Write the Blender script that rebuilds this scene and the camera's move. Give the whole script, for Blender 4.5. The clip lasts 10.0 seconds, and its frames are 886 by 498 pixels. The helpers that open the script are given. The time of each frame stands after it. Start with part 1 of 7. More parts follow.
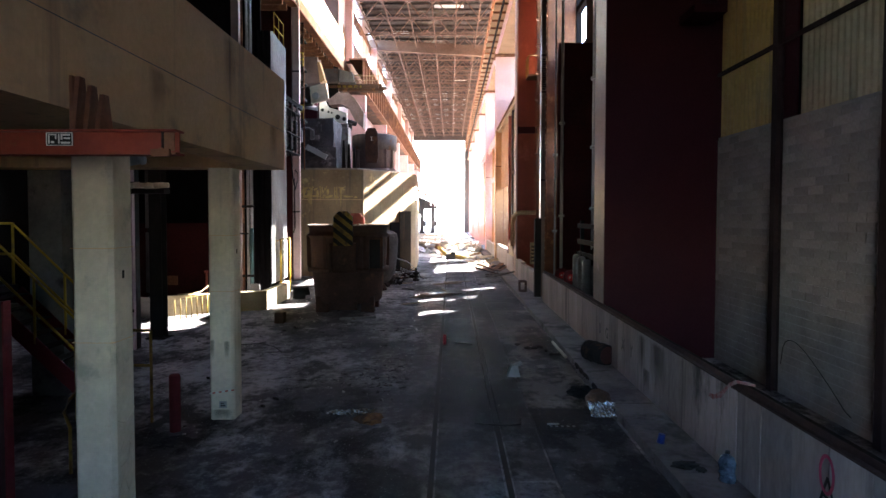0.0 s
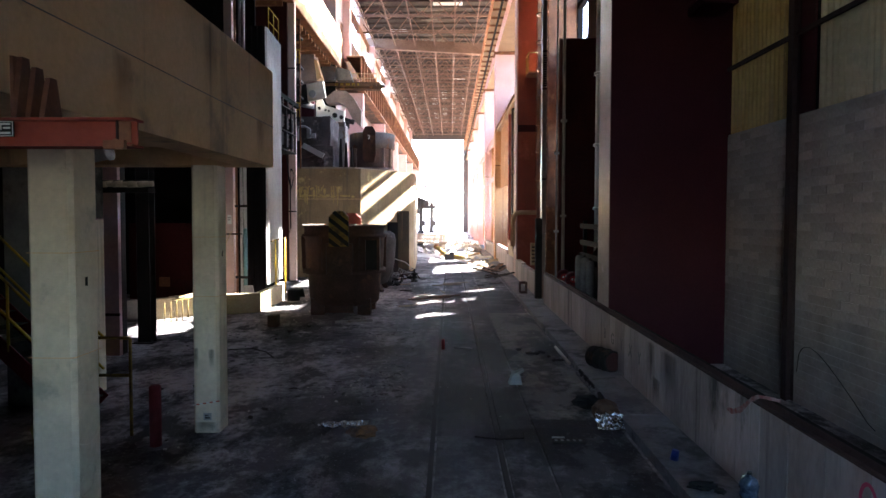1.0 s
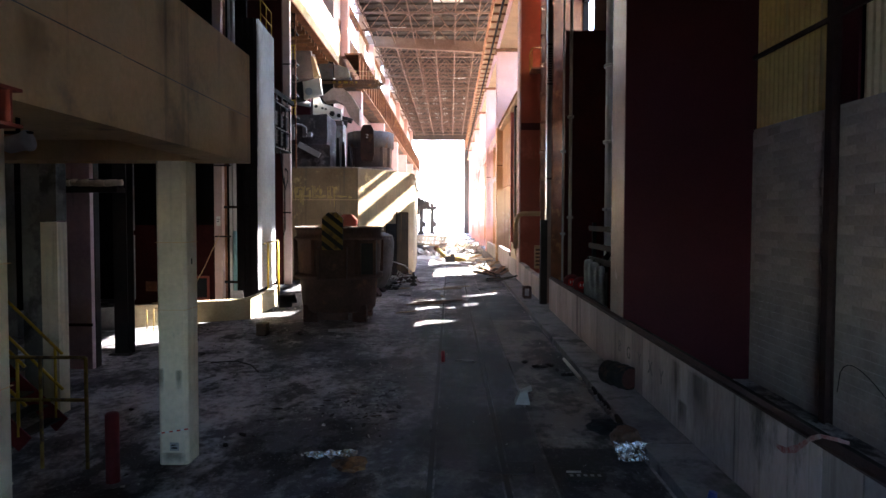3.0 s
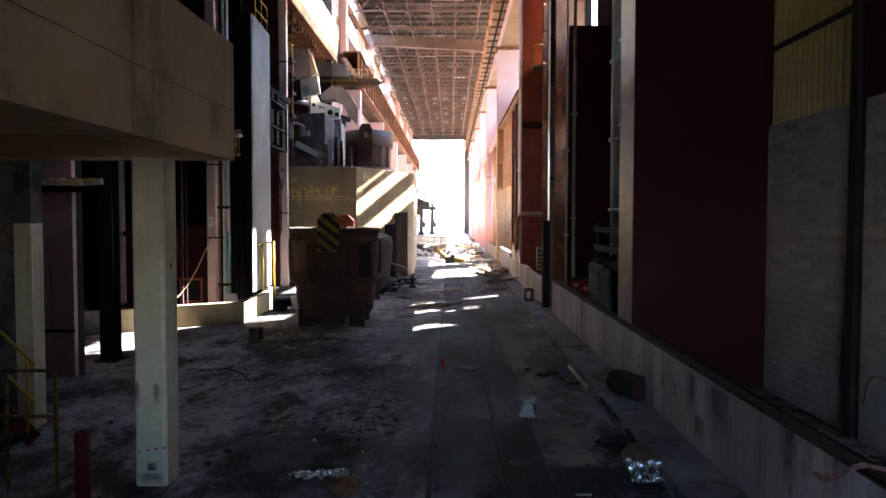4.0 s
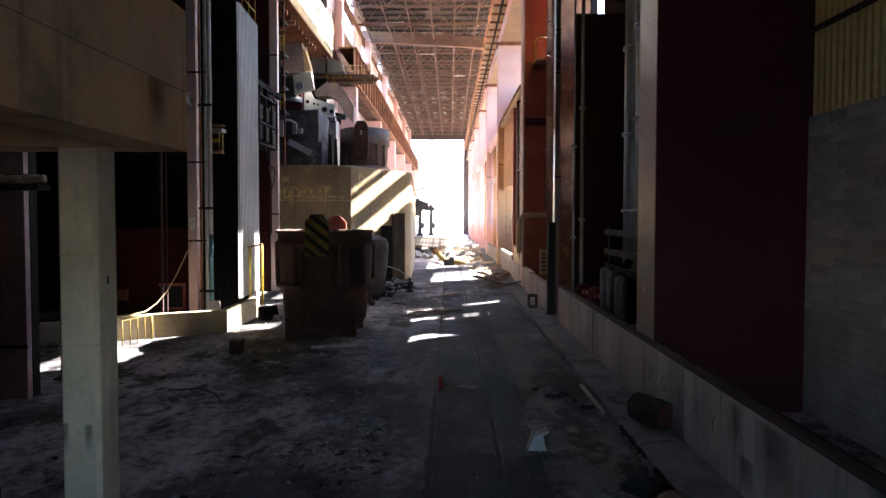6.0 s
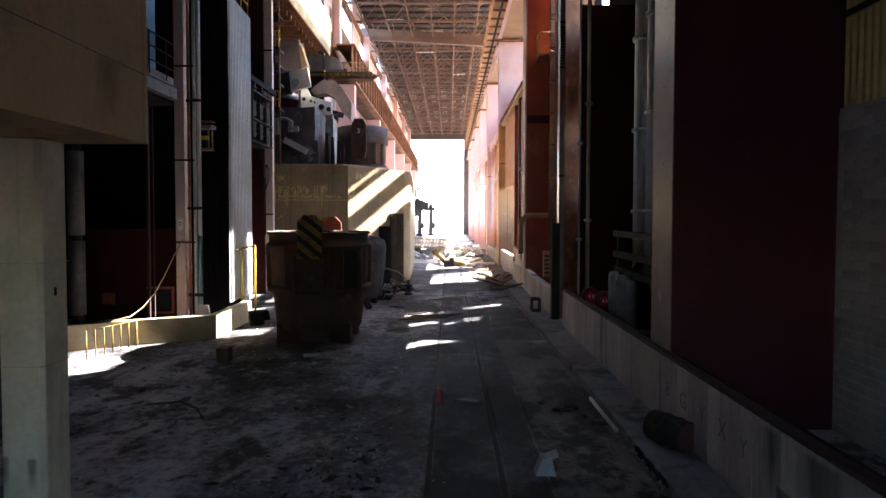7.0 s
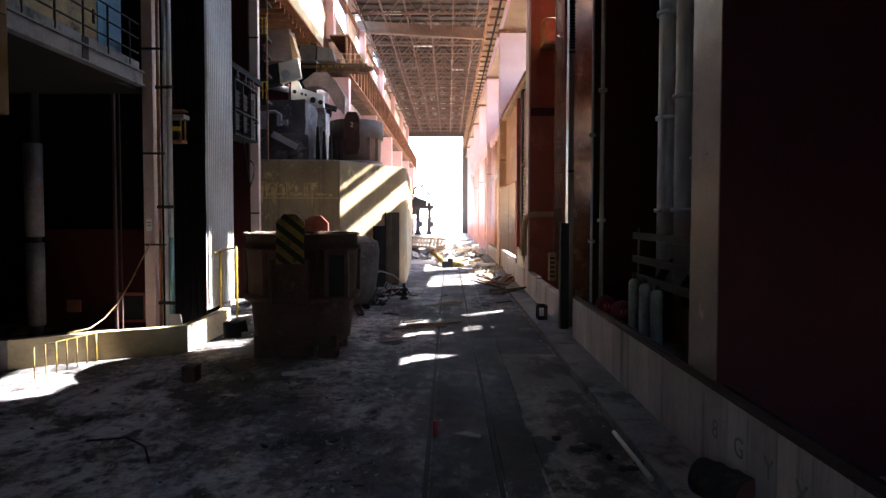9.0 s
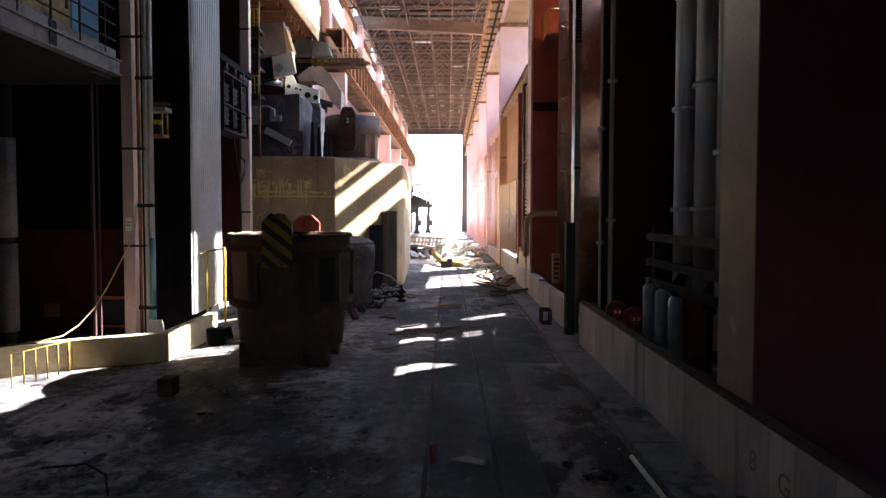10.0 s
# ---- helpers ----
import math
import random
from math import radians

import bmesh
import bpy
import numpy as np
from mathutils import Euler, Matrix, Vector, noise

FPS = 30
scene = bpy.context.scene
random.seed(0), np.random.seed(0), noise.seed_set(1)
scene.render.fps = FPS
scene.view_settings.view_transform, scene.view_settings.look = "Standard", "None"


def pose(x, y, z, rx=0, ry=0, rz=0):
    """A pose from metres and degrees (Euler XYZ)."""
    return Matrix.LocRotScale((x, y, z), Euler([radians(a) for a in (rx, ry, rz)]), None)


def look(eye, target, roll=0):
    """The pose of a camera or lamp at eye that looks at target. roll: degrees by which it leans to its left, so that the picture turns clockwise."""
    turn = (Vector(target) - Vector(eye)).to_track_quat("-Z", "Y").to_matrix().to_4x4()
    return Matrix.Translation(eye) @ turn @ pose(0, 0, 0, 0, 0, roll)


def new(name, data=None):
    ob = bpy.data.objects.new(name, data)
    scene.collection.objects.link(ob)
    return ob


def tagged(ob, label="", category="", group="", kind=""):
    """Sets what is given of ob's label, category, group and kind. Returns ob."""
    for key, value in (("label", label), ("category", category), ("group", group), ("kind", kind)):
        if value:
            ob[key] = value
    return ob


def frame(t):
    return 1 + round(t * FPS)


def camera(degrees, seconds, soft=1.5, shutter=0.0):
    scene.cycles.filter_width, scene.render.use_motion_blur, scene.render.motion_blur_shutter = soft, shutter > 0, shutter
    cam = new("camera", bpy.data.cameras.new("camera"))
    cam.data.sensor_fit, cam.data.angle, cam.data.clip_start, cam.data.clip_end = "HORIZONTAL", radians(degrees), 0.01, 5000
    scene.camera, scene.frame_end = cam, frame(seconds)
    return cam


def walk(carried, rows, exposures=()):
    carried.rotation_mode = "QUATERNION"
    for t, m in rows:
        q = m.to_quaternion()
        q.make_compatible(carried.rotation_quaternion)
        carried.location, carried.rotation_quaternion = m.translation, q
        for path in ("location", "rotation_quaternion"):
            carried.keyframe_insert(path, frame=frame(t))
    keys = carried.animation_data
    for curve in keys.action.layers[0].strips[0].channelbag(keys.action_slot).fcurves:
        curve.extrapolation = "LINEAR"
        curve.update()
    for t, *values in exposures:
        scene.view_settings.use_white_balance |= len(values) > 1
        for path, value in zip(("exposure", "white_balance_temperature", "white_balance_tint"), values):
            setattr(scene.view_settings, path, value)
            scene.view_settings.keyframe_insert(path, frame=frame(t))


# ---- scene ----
# ---- camera ----
cam = camera(71.6, 10.0)
GRADE = 0.0157          # the long floor climbs gently away from the start
PITCH, ROLL = -2.1, -0.1
PATH = [                # seconds, x, y, height over the floor, yaw, tilt
    (0, 0.0000, 0.0000, 3.0000, 0.738, 0.000),
    (0.5, 0.0019, 0.2571, 3.0055, 0.691, -0.026),
    (1, 0.0039, 0.5275, 3.0112, 0.638, -0.037),
    (1.5, 0.0058, 0.7772, 3.0165, 0.627, -0.021),
    (2, 0.0076, 1.0270, 3.0218, 0.654, 0.000),
    (2.5, 0.0096, 1.2907, 3.0274, 0.691, 0.026),
    (4, 0.0157, 2.1219, 3.0450, 0.712, 0.063),
    (4.5, 0.0180, 2.4322, 3.0516, 0.701, 0.090),
    (5, 0.0202, 2.7279, 3.0578, 0.664, 0.105),
    (5.5, 0.0224, 3.0330, 3.0643, 0.633, 0.116),
    (7, 0.0306, 4.1385, 3.0877, 0.633, 0.111),
    (7.5, 0.0335, 4.5215, 3.0959, 0.622, 0.090),
    (8, 0.0364, 4.9244, 3.1044, 0.590, 0.079),
    (8.5, 0.0395, 5.3360, 3.1131, 0.553, 0.032),
    (9, 0.0426, 5.7516, 3.1219, 0.517, -0.047),
    (9.5, 0.0458, 6.1898, 3.1312, 0.480, -0.127),
    (10, 0.0493, 6.6600, 3.1412, 0.448, -0.190),
]
EXPOSURE, KELVIN = 4.85, 6050
walk(cam, [(t, pose(x, y, z + GRADE * y, 90 + PITCH + tilt, ROLL, yaw)) for t, x, y, z, yaw, tilt in PATH],
     [(0.0, EXPOSURE + 0.2, KELVIN, 9), (4.0, EXPOSURE - 0.1, KELVIN, 9), (7.0, EXPOSURE - 0.4, KELVIN, 9), (10.0, EXPOSURE - 0.5, KELVIN, 9)])

# ---- light ----
SUN_TO = Vector((1.0, 0.66, 1.0)).normalized()
world = bpy.data.worlds.new("sky")
scene.world = world
world.use_nodes = True
wn = world.node_tree.nodes
sky = wn.new("ShaderNodeTexSky")
sky.sky_type, sky.sun_disc = "NISHITA", False
sky.sun_elevation = math.asin(SUN_TO.z)
sky.sun_rotation = math.atan2(SUN_TO.x, SUN_TO.y)
sky.dust_density, sky.ozone_density = 0.7, 2.0
wn["Background"].inputs["Strength"].default_value = 0.15
world.node_tree.links.new(sky.outputs[0], wn["Background"].inputs["Color"])
sun = new("sun", bpy.data.lights.new("sun", "SUN"))
sun.data.energy, sun.data.angle, sun.data.color = 5.0, radians(0.6), (1.0, 0.95, 0.87)
sun.matrix_world = look(SUN_TO * 80, (0, 0, 0))

# ---- materials ----
def surface(name, base, second=None, rough=0.8, metal=0.0, big=0.6, fine=18.0, mix=0.5, bump=0.25, stain=None,
            stain_scale=0.35, stain_at=0.56, stretch=(1, 1, 1), vary=0.0, streak=None, streak_at=0.55, spec=None):
    """Base and second colour by broad noise, fine grain, an optional stain and running streaks, with fine relief."""
    m = bpy.data.materials.new(name)
    m.use_nodes = True
    nt = m.node_tree
    n, link = nt.nodes, nt.links.new
    bsdf = n["Principled BSDF"]
    bsdf.inputs["Metallic"].default_value = metal
    bsdf.inputs["Specular IOR Level"].default_value = spec if spec is not None else 0.5 if metal or rough < 0.4 else 0.15
    co = n.new("ShaderNodeTexCoord")
    mp = n.new("ShaderNodeMapping")
    mp.inputs["Scale"].default_value = stretch
    link(co.outputs["Object"], mp.inputs["Vector"])

    def noise_tex(scale, detail=5.0, vec=None, r=0.6):
        t = n.new("ShaderNodeTexNoise")
        t.inputs["Scale"].default_value, t.inputs["Detail"].default_value, t.inputs["Roughness"].default_value = scale, detail, r
        link(vec or mp.outputs["Vector"], t.inputs["Vector"])
        return t

    def ramp(fac, a, b):
        r = n.new("ShaderNodeMapRange")
        r.inputs["From Min"].default_value, r.inputs["From Max"].default_value = a, b
        link(fac, r.inputs["Value"])
        return r.outputs["Result"]

    def blend(fac, a, b):
        x = n.new("ShaderNodeMix")
        x.data_type = "RGBA"
        link(fac, x.inputs[0])
        for sock, v in ((x.inputs[6], a), (x.inputs[7], b)):
            if isinstance(v, tuple):
                sock.default_value = (*v, 1)
            else:
                link(v, sock)
        return x.outputs[2]

    second = second or tuple(c * 0.6 for c in base)
    nb, nf = noise_tex(big), noise_tex(fine, 6.0)
    add = n.new("ShaderNodeMath")
    add.operation = "MULTIPLY_ADD"
    link(nf.outputs["Fac"], add.inputs[0])
    add.inputs[1].default_value = 0.45
    link(nb.outputs["Fac"], add.inputs[2])
    col = blend(ramp(add.outputs[0], 0.72 - 0.35 * mix, 0.72 + 0.35 * mix), base, second)
    if stain:
        ns = noise_tex(stain_scale, 8.0, r=0.68)
        col = blend(ramp(ns.outputs["Fac"], stain_at, stain_at + 0.09), col, stain)
    if streak:
        ms = n.new("ShaderNodeMapping")
        ms.inputs["Scale"].default_value = (5.0, 5.0, 0.22)
        link(co.outputs["Object"], ms.inputs["Vector"])
        nk = noise_tex(1.0, 6.0, ms.outputs["Vector"])
        col = blend(ramp(nk.outputs["Fac"], streak_at, streak_at + 0.2), col, streak)
    if vary:
        info = n.new("ShaderNodeObjectInfo")
        hs = n.new("ShaderNodeHueSaturation")
        link(ramp(info.outputs["Random"], 0.0, 1.0), hs.inputs["Value"])
        hs.inputs["Value"].default_value = 1.0
        rr = n.new("ShaderNodeMapRange")
        rr.inputs["To Min"].default_value, rr.inputs["To Max"].default_value = 1 - vary, 1 + vary
        link(info.outputs["Random"], rr.inputs["Value"])
        link(rr.outputs["Result"], hs.inputs["Value"])
        link(col, hs.inputs["Color"])
        col = hs.outputs["Color"]
    link(col, bsdf.inputs["Base Color"])
    rr = n.new("ShaderNodeMapRange")
    rr.inputs["To Min"].default_value, rr.inputs["To Max"].default_value = max(0.05, rough - 0.15), min(1.0, rough + 0.15)
    link(nf.outputs["Fac"], rr.inputs["Value"])
    link(rr.outputs["Result"], bsdf.inputs["Roughness"])
    if bump:
        bp = n.new("ShaderNodeBump")
        bp.inputs["Strength"].default_value, bp.inputs["Distance"].default_value = bump, 0.02
        link(add.outputs[0], bp.inputs["Height"])
        link(bp.outputs["Normal"], bsdf.inputs["Normal"])
    return m


def film_stain(name, colour, strength):
    """Thin dirt film: dense in the middle of its patch, thinning out raggedly towards the rim."""
    m = bpy.data.materials.new(name)
    m.use_nodes = True
    n, link = m.node_tree.nodes, m.node_tree.links.new
    bsdf = n["Principled BSDF"]
    bsdf.inputs["Base Color"].default_value = (*colour, 1)
    bsdf.inputs["Roughness"].default_value, bsdf.inputs["Specular IOR Level"].default_value = 0.95, 0.05
    co = n.new("ShaderNodeTexCoord")
    sep = n.new("ShaderNodeSeparateXYZ")
    link(co.outputs["UV"], sep.inputs["Vector"])

    def calc(op, *vals):
        x = n.new("ShaderNodeMath")
        x.operation = op
        for sock, v in zip(x.inputs, vals):
            if isinstance(v, float):
                sock.default_value = v
            else:
                link(v, sock)
        return x.outputs[0]

    def tent(v):
        return calc("MULTIPLY", calc("MULTIPLY", v, calc("SUBTRACT", 1.0, v)), 4.0)

    mp = n.new("ShaderNodeMapping")
    mp.inputs["Scale"].default_value = (9.0, 9.0, 2.2)
    link(co.outputs["Object"], mp.inputs["Vector"])
    t = n.new("ShaderNodeTexNoise")
    t.inputs["Scale"].default_value, t.inputs["Detail"].default_value, t.inputs["Roughness"].default_value = 1.0, 7.0, 0.65
    link(mp.outputs["Vector"], t.inputs["Vector"])
    across = tent(sep.outputs["X"])
    along = calc("MINIMUM", calc("MULTIPLY", sep.outputs["Y"], 1.6), calc("MULTIPLY", calc("SUBTRACT", 1.0, sep.outputs["Y"]), 12.0))
    body = calc("MULTIPLY", across, calc("MINIMUM", along, 1.0))
    fac = calc("MULTIPLY", calc("SUBTRACT", calc("ADD", body, t.outputs["Fac"]), 0.62), strength)
    clamp = n.new("ShaderNodeClamp")
    link(fac, clamp.inputs["Value"])
    link(calc("MULTIPLY", clamp.outputs[0], calc("MINIMUM", calc("MULTIPLY", body, 5.0), 1.0)), bsdf.inputs["Alpha"])
    return m


BLACKCON = surface("near-black concrete", (0.035, 0.031, 0.03), (0.02, 0.018, 0.018), 0.95, big=2.0, fine=20, bump=0.3, spec=0.02)
KERBING = surface("kerb concrete", (0.195, 0.175, 0.178), (0.10, 0.09, 0.093), 0.9, big=1.3, fine=14, stain=(0.045, 0.043, 0.042), stain_scale=0.9, stain_at=0.54)
BOARDED = surface("board-marked concrete", (0.43, 0.36, 0.345), (0.275, 0.23, 0.22), 0.85, big=1.2, fine=16, stretch=(1, 1, 0.35),
                  stain=(0.09, 0.085, 0.08), stain_scale=0.7, stain_at=0.60, vary=0.2, streak=(0.11, 0.105, 0.10), streak_at=0.57)
CONCRETE = surface("cast concrete", (0.73, 0.475, 0.26), (0.51, 0.325, 0.17), 0.85, big=0.7, fine=20, mix=0.7, bump=0.2,
                   stain=(0.34, 0.245, 0.15), stain_scale=0.7, stain_at=0.58, streak=(0.26, 0.19, 0.12), streak_at=0.58)
WATERRUN = film_stain("dark water run on concrete", (0.18, 0.115, 0.065), 0.38)
SOOTRUN = film_stain("soot film on concrete", (0.045, 0.041, 0.04), 0.62)
PALE = surface("pale column concrete", (0.77, 0.66, 0.50), (0.56, 0.47, 0.35), 0.85, big=1.5, fine=18, mix=0.6, bump=0.2,
               stain=(0.42, 0.375, 0.29), stain_scale=1.3, stain_at=0.57, streak=(0.40, 0.355, 0.28), streak_at=0.58)
BLOCKCON = surface("stained block concrete", (0.37, 0.265, 0.15), (0.19, 0.13, 0.075), 0.85, big=0.5, fine=14, mix=0.7, bump=0.3,
                   stain=(0.60, 0.44, 0.20), stain_scale=1.2, stain_at=0.60, streak=(0.13, 0.105, 0.08), streak_at=0.54)
MAROON = surface("maroon painted steel", (0.056, 0.0085, 0.0135), (0.036, 0.006, 0.0095), 0.6, big=0.5, fine=25, bump=0.1)
REDSTEEL = surface("faded red painted steel", (0.33, 0.09, 0.062), (0.22, 0.06, 0.042), 0.6, big=0.4, fine=18, bump=0.12,
                   stain=(0.37, 0.115, 0.08), stain_scale=0.5, streak=(0.24, 0.08, 0.05), streak_at=0.6)
PINK = surface("sun-bleached pink paint", (0.68, 0.42, 0.375), (0.56, 0.33, 0.285), 0.7, big=0.4, fine=14, bump=0.1,
               streak=(0.44, 0.25, 0.20), streak_at=0.62)
PINKGREY = surface("chalky pink column paint", (0.56, 0.41, 0.37), (0.44, 0.31, 0.28), 0.7, big=0.6, fine=14, bump=0.1)
RUST = surface("rusted steel", (0.26, 0.115, 0.06), (0.13, 0.06, 0.038), 0.85, big=1.2, fine=22, bump=0.35, stain=(0.34, 0.17, 0.08), stain_scale=1.5)
ORANGERUST = surface("red oxide beam paint", (0.27, 0.058, 0.036), (0.20, 0.044, 0.03), 0.7, big=1.5, fine=25, bump=0.2, stain=(0.20, 0.09, 0.05), stain_scale=2.0)
OXIDE = surface("red-brown oxidised plate", (0.17, 0.068, 0.035), (0.09, 0.04, 0.024), 0.8, big=2.0, fine=22, bump=0.3)
ROOFRUST = surface("rusted roof steel", (0.23, 0.15, 0.115), (0.14, 0.085, 0.066), 0.9, big=0.3, fine=8, bump=0.2)
ROOFDECK = surface("weathered roof sheet", (0.10, 0.076, 0.064), (0.06, 0.045, 0.04), 0.9, big=0.15, fine=4, bump=0.2, stain=(0.24, 0.19, 0.15), stain_scale=0.12, stain_at=0.58)
DARKSTEEL = surface("soot-black steel", (0.022, 0.021, 0.021), (0.036, 0.03, 0.027), 0.75, big=1.0, fine=20, bump=0.3, spec=0.05)
LADLE = surface("sooty rust ladle steel", (0.085, 0.042, 0.031), (0.04, 0.024, 0.02), 0.8, big=1.1, fine=16, bump=0.4, stain=(0.11, 0.055, 0.033), stain_scale=1.3)
GREYSTEEL = surface("grey dusty steel", (0.34, 0.32, 0.31), (0.22, 0.21, 0.2), 0.65, big=1.0, fine=18, bump=0.2, stain=(0.16, 0.11, 0.08), stain_scale=1.4)
PALEPIPE = surface("dusty cream pipe paint", (0.42, 0.36, 0.29), (0.28, 0.235, 0.19), 0.5, big=1.2, fine=20, bump=0.15)
PIPEGREY = surface("grey painted pipe", (0.47, 0.46, 0.45), (0.33, 0.32, 0.31), 0.4, big=1.0, fine=20, bump=0.15)
CLADDING = surface("galvanised cladding", (0.52, 0.50, 0.475), (0.37, 0.355, 0.34), 0.6, metal=0.1, big=0.5, fine=12, bump=0.1, streak=(0.26, 0.25, 0.25), streak_at=0.6)
YELLOWSHEET = surface("yellowed ribbed sheeting", (0.62, 0.41, 0.16), (0.42, 0.27, 0.11), 0.6, big=0.4, fine=9, bump=0.1, streak=(0.22, 0.18, 0.13), streak_at=0.58)
PALESHEET = surface("pale ribbed sheeting", (0.66, 0.51, 0.32), (0.46, 0.35, 0.215), 0.6, big=0.4, fine=9, bump=0.1, streak=(0.25, 0.21, 0.16), streak_at=0.58)
BRICK = surface("sooty grey brick", (0.52, 0.43, 0.385), (0.34, 0.28, 0.25), 0.9, big=1.4, fine=20, bump=0.3, vary=0.16, stain=(0.24, 0.21, 0.19), stain_scale=0.5, stain_at=0.56)
MORTAR = surface("mortar", (0.50, 0.42, 0.38), (0.38, 0.32, 0.29), 0.95, big=1.0, fine=20, bump=0.3)
YELLOW = surface("worn yellow paint", (0.52, 0.34, 0.03), (0.36, 0.23, 0.025), 0.6, big=2.0, fine=25, bump=0.15, stain=(0.2, 0.12, 0.05), stain_scale=3.0)
# near-black base stands in for deep shade on unlit walls and recesses
BLACKWALL = surface("near-black wall sheet", (0.014, 0.012, 0.012), (0.009, 0.008, 0.008), 0.95, big=0.5, fine=10, bump=0.15, spec=0.0)
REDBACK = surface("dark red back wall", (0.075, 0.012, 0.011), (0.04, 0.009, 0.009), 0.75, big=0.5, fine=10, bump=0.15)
DEEPRED = surface("very dark red sheet", (0.045, 0.0075, 0.007), (0.018, 0.005, 0.005), 0.8, big=0.35, fine=10, bump=0.15)
LOUVRE = surface("tan louvre paint", (0.46, 0.30, 0.17), (0.34, 0.22, 0.13), 0.7, big=0.8, fine=14, bump=0.1)
BLACKPAINT = surface("black paint", (0.02, 0.02, 0.02), (0.03, 0.03, 0.03), 0.7, fine=20, bump=0.1, spec=0.05)
WHITEPAINT = surface("chipped white paint", (0.70, 0.69, 0.65), (0.55, 0.54, 0.5), 0.6, fine=20, bump=0.1)
BRIGHTRED = surface("red enamel", (0.50, 0.03, 0.03), (0.36, 0.025, 0.025), 0.4, fine=20, bump=0.05)
PEGRED = surface("faded red plastic", (0.48, 0.04, 0.055), (0.36, 0.035, 0.045), 0.5, fine=20, bump=0.05)
DEEPBLUE = surface("dark blue plastic", (0.025, 0.05, 0.24), (0.018, 0.035, 0.17), 0.4, fine=20, bump=0.05)
DRUMEND = surface("rusty red drum end", (0.085, 0.028, 0.024), (0.05, 0.02, 0.018), 0.85, fine=20, bump=0.2)
BLUEPAINT = surface("blue painted panel", (0.10, 0.24, 0.38), (0.07, 0.17, 0.28), 0.5, fine=15, bump=0.08)
TEAL = surface("teal painted pipe", (0.20, 0.36, 0.36), (0.15, 0.26, 0.27), 0.5, fine=15, bump=0.1)
BOTTLEBLUE = surface("cloudy blue plastic", (0.13, 0.165, 0.22), (0.02, 0.03, 0.05), 0.1, big=9, fine=30, bump=0.4)
FOIL = surface("crumpled foil film", (0.75, 0.76, 0.78), (0.45, 0.5, 0.55), 0.25, metal=0.8, big=9, fine=30, bump=0.6)
PAPER = surface("grubby white card", (0.50, 0.50, 0.48), (0.34, 0.34, 0.33), 0.8, fine=12, bump=0.1)
TIMBER = surface("grey split timber", (0.30, 0.22, 0.14), (0.19, 0.14, 0.095), 0.85, big=1.5, fine=14, stretch=(1, 1, 6), bump=0.3, vary=0.25)
RUBBLE = surface("concrete rubble", (0.44, 0.41, 0.37), (0.27, 0.25, 0.23), 0.9, big=2, fine=15, bump=0.4, vary=0.2)
ROPE = surface("frayed pale rope", (0.52, 0.36, 0.20), (0.40, 0.27, 0.16), 0.9, fine=40, bump=0.2)
RUBBER = surface("black cable sheath", (0.016, 0.016, 0.017), (0.024, 0.024, 0.024), 0.75, fine=20, bump=0.1, spec=0.05)
SPRAYPINK = surface("pink spray paint", (0.55, 0.05, 0.13), (0.40, 0.07, 0.13), 0.7, fine=20, bump=0.05)
TAPE = surface("barrier tape", (0.36, 0.26, 0.25), (0.26, 0.05, 0.05), 0.5, big=12, fine=12, bump=0.1)
SLAG = surface("crusted slag", (0.30, 0.25, 0.2), (0.17, 0.14, 0.12), 0.95, big=2, fine=10, bump=0.6)
EDGEPAINT = surface("chipped pale edge paint", (0.215, 0.138, 0.106), (0.145, 0.094, 0.073), 0.36, big=2.0, fine=30, bump=0.3, stain=(0.34, 0.24, 0.24), stain_scale=2.5, stain_at=0.64)


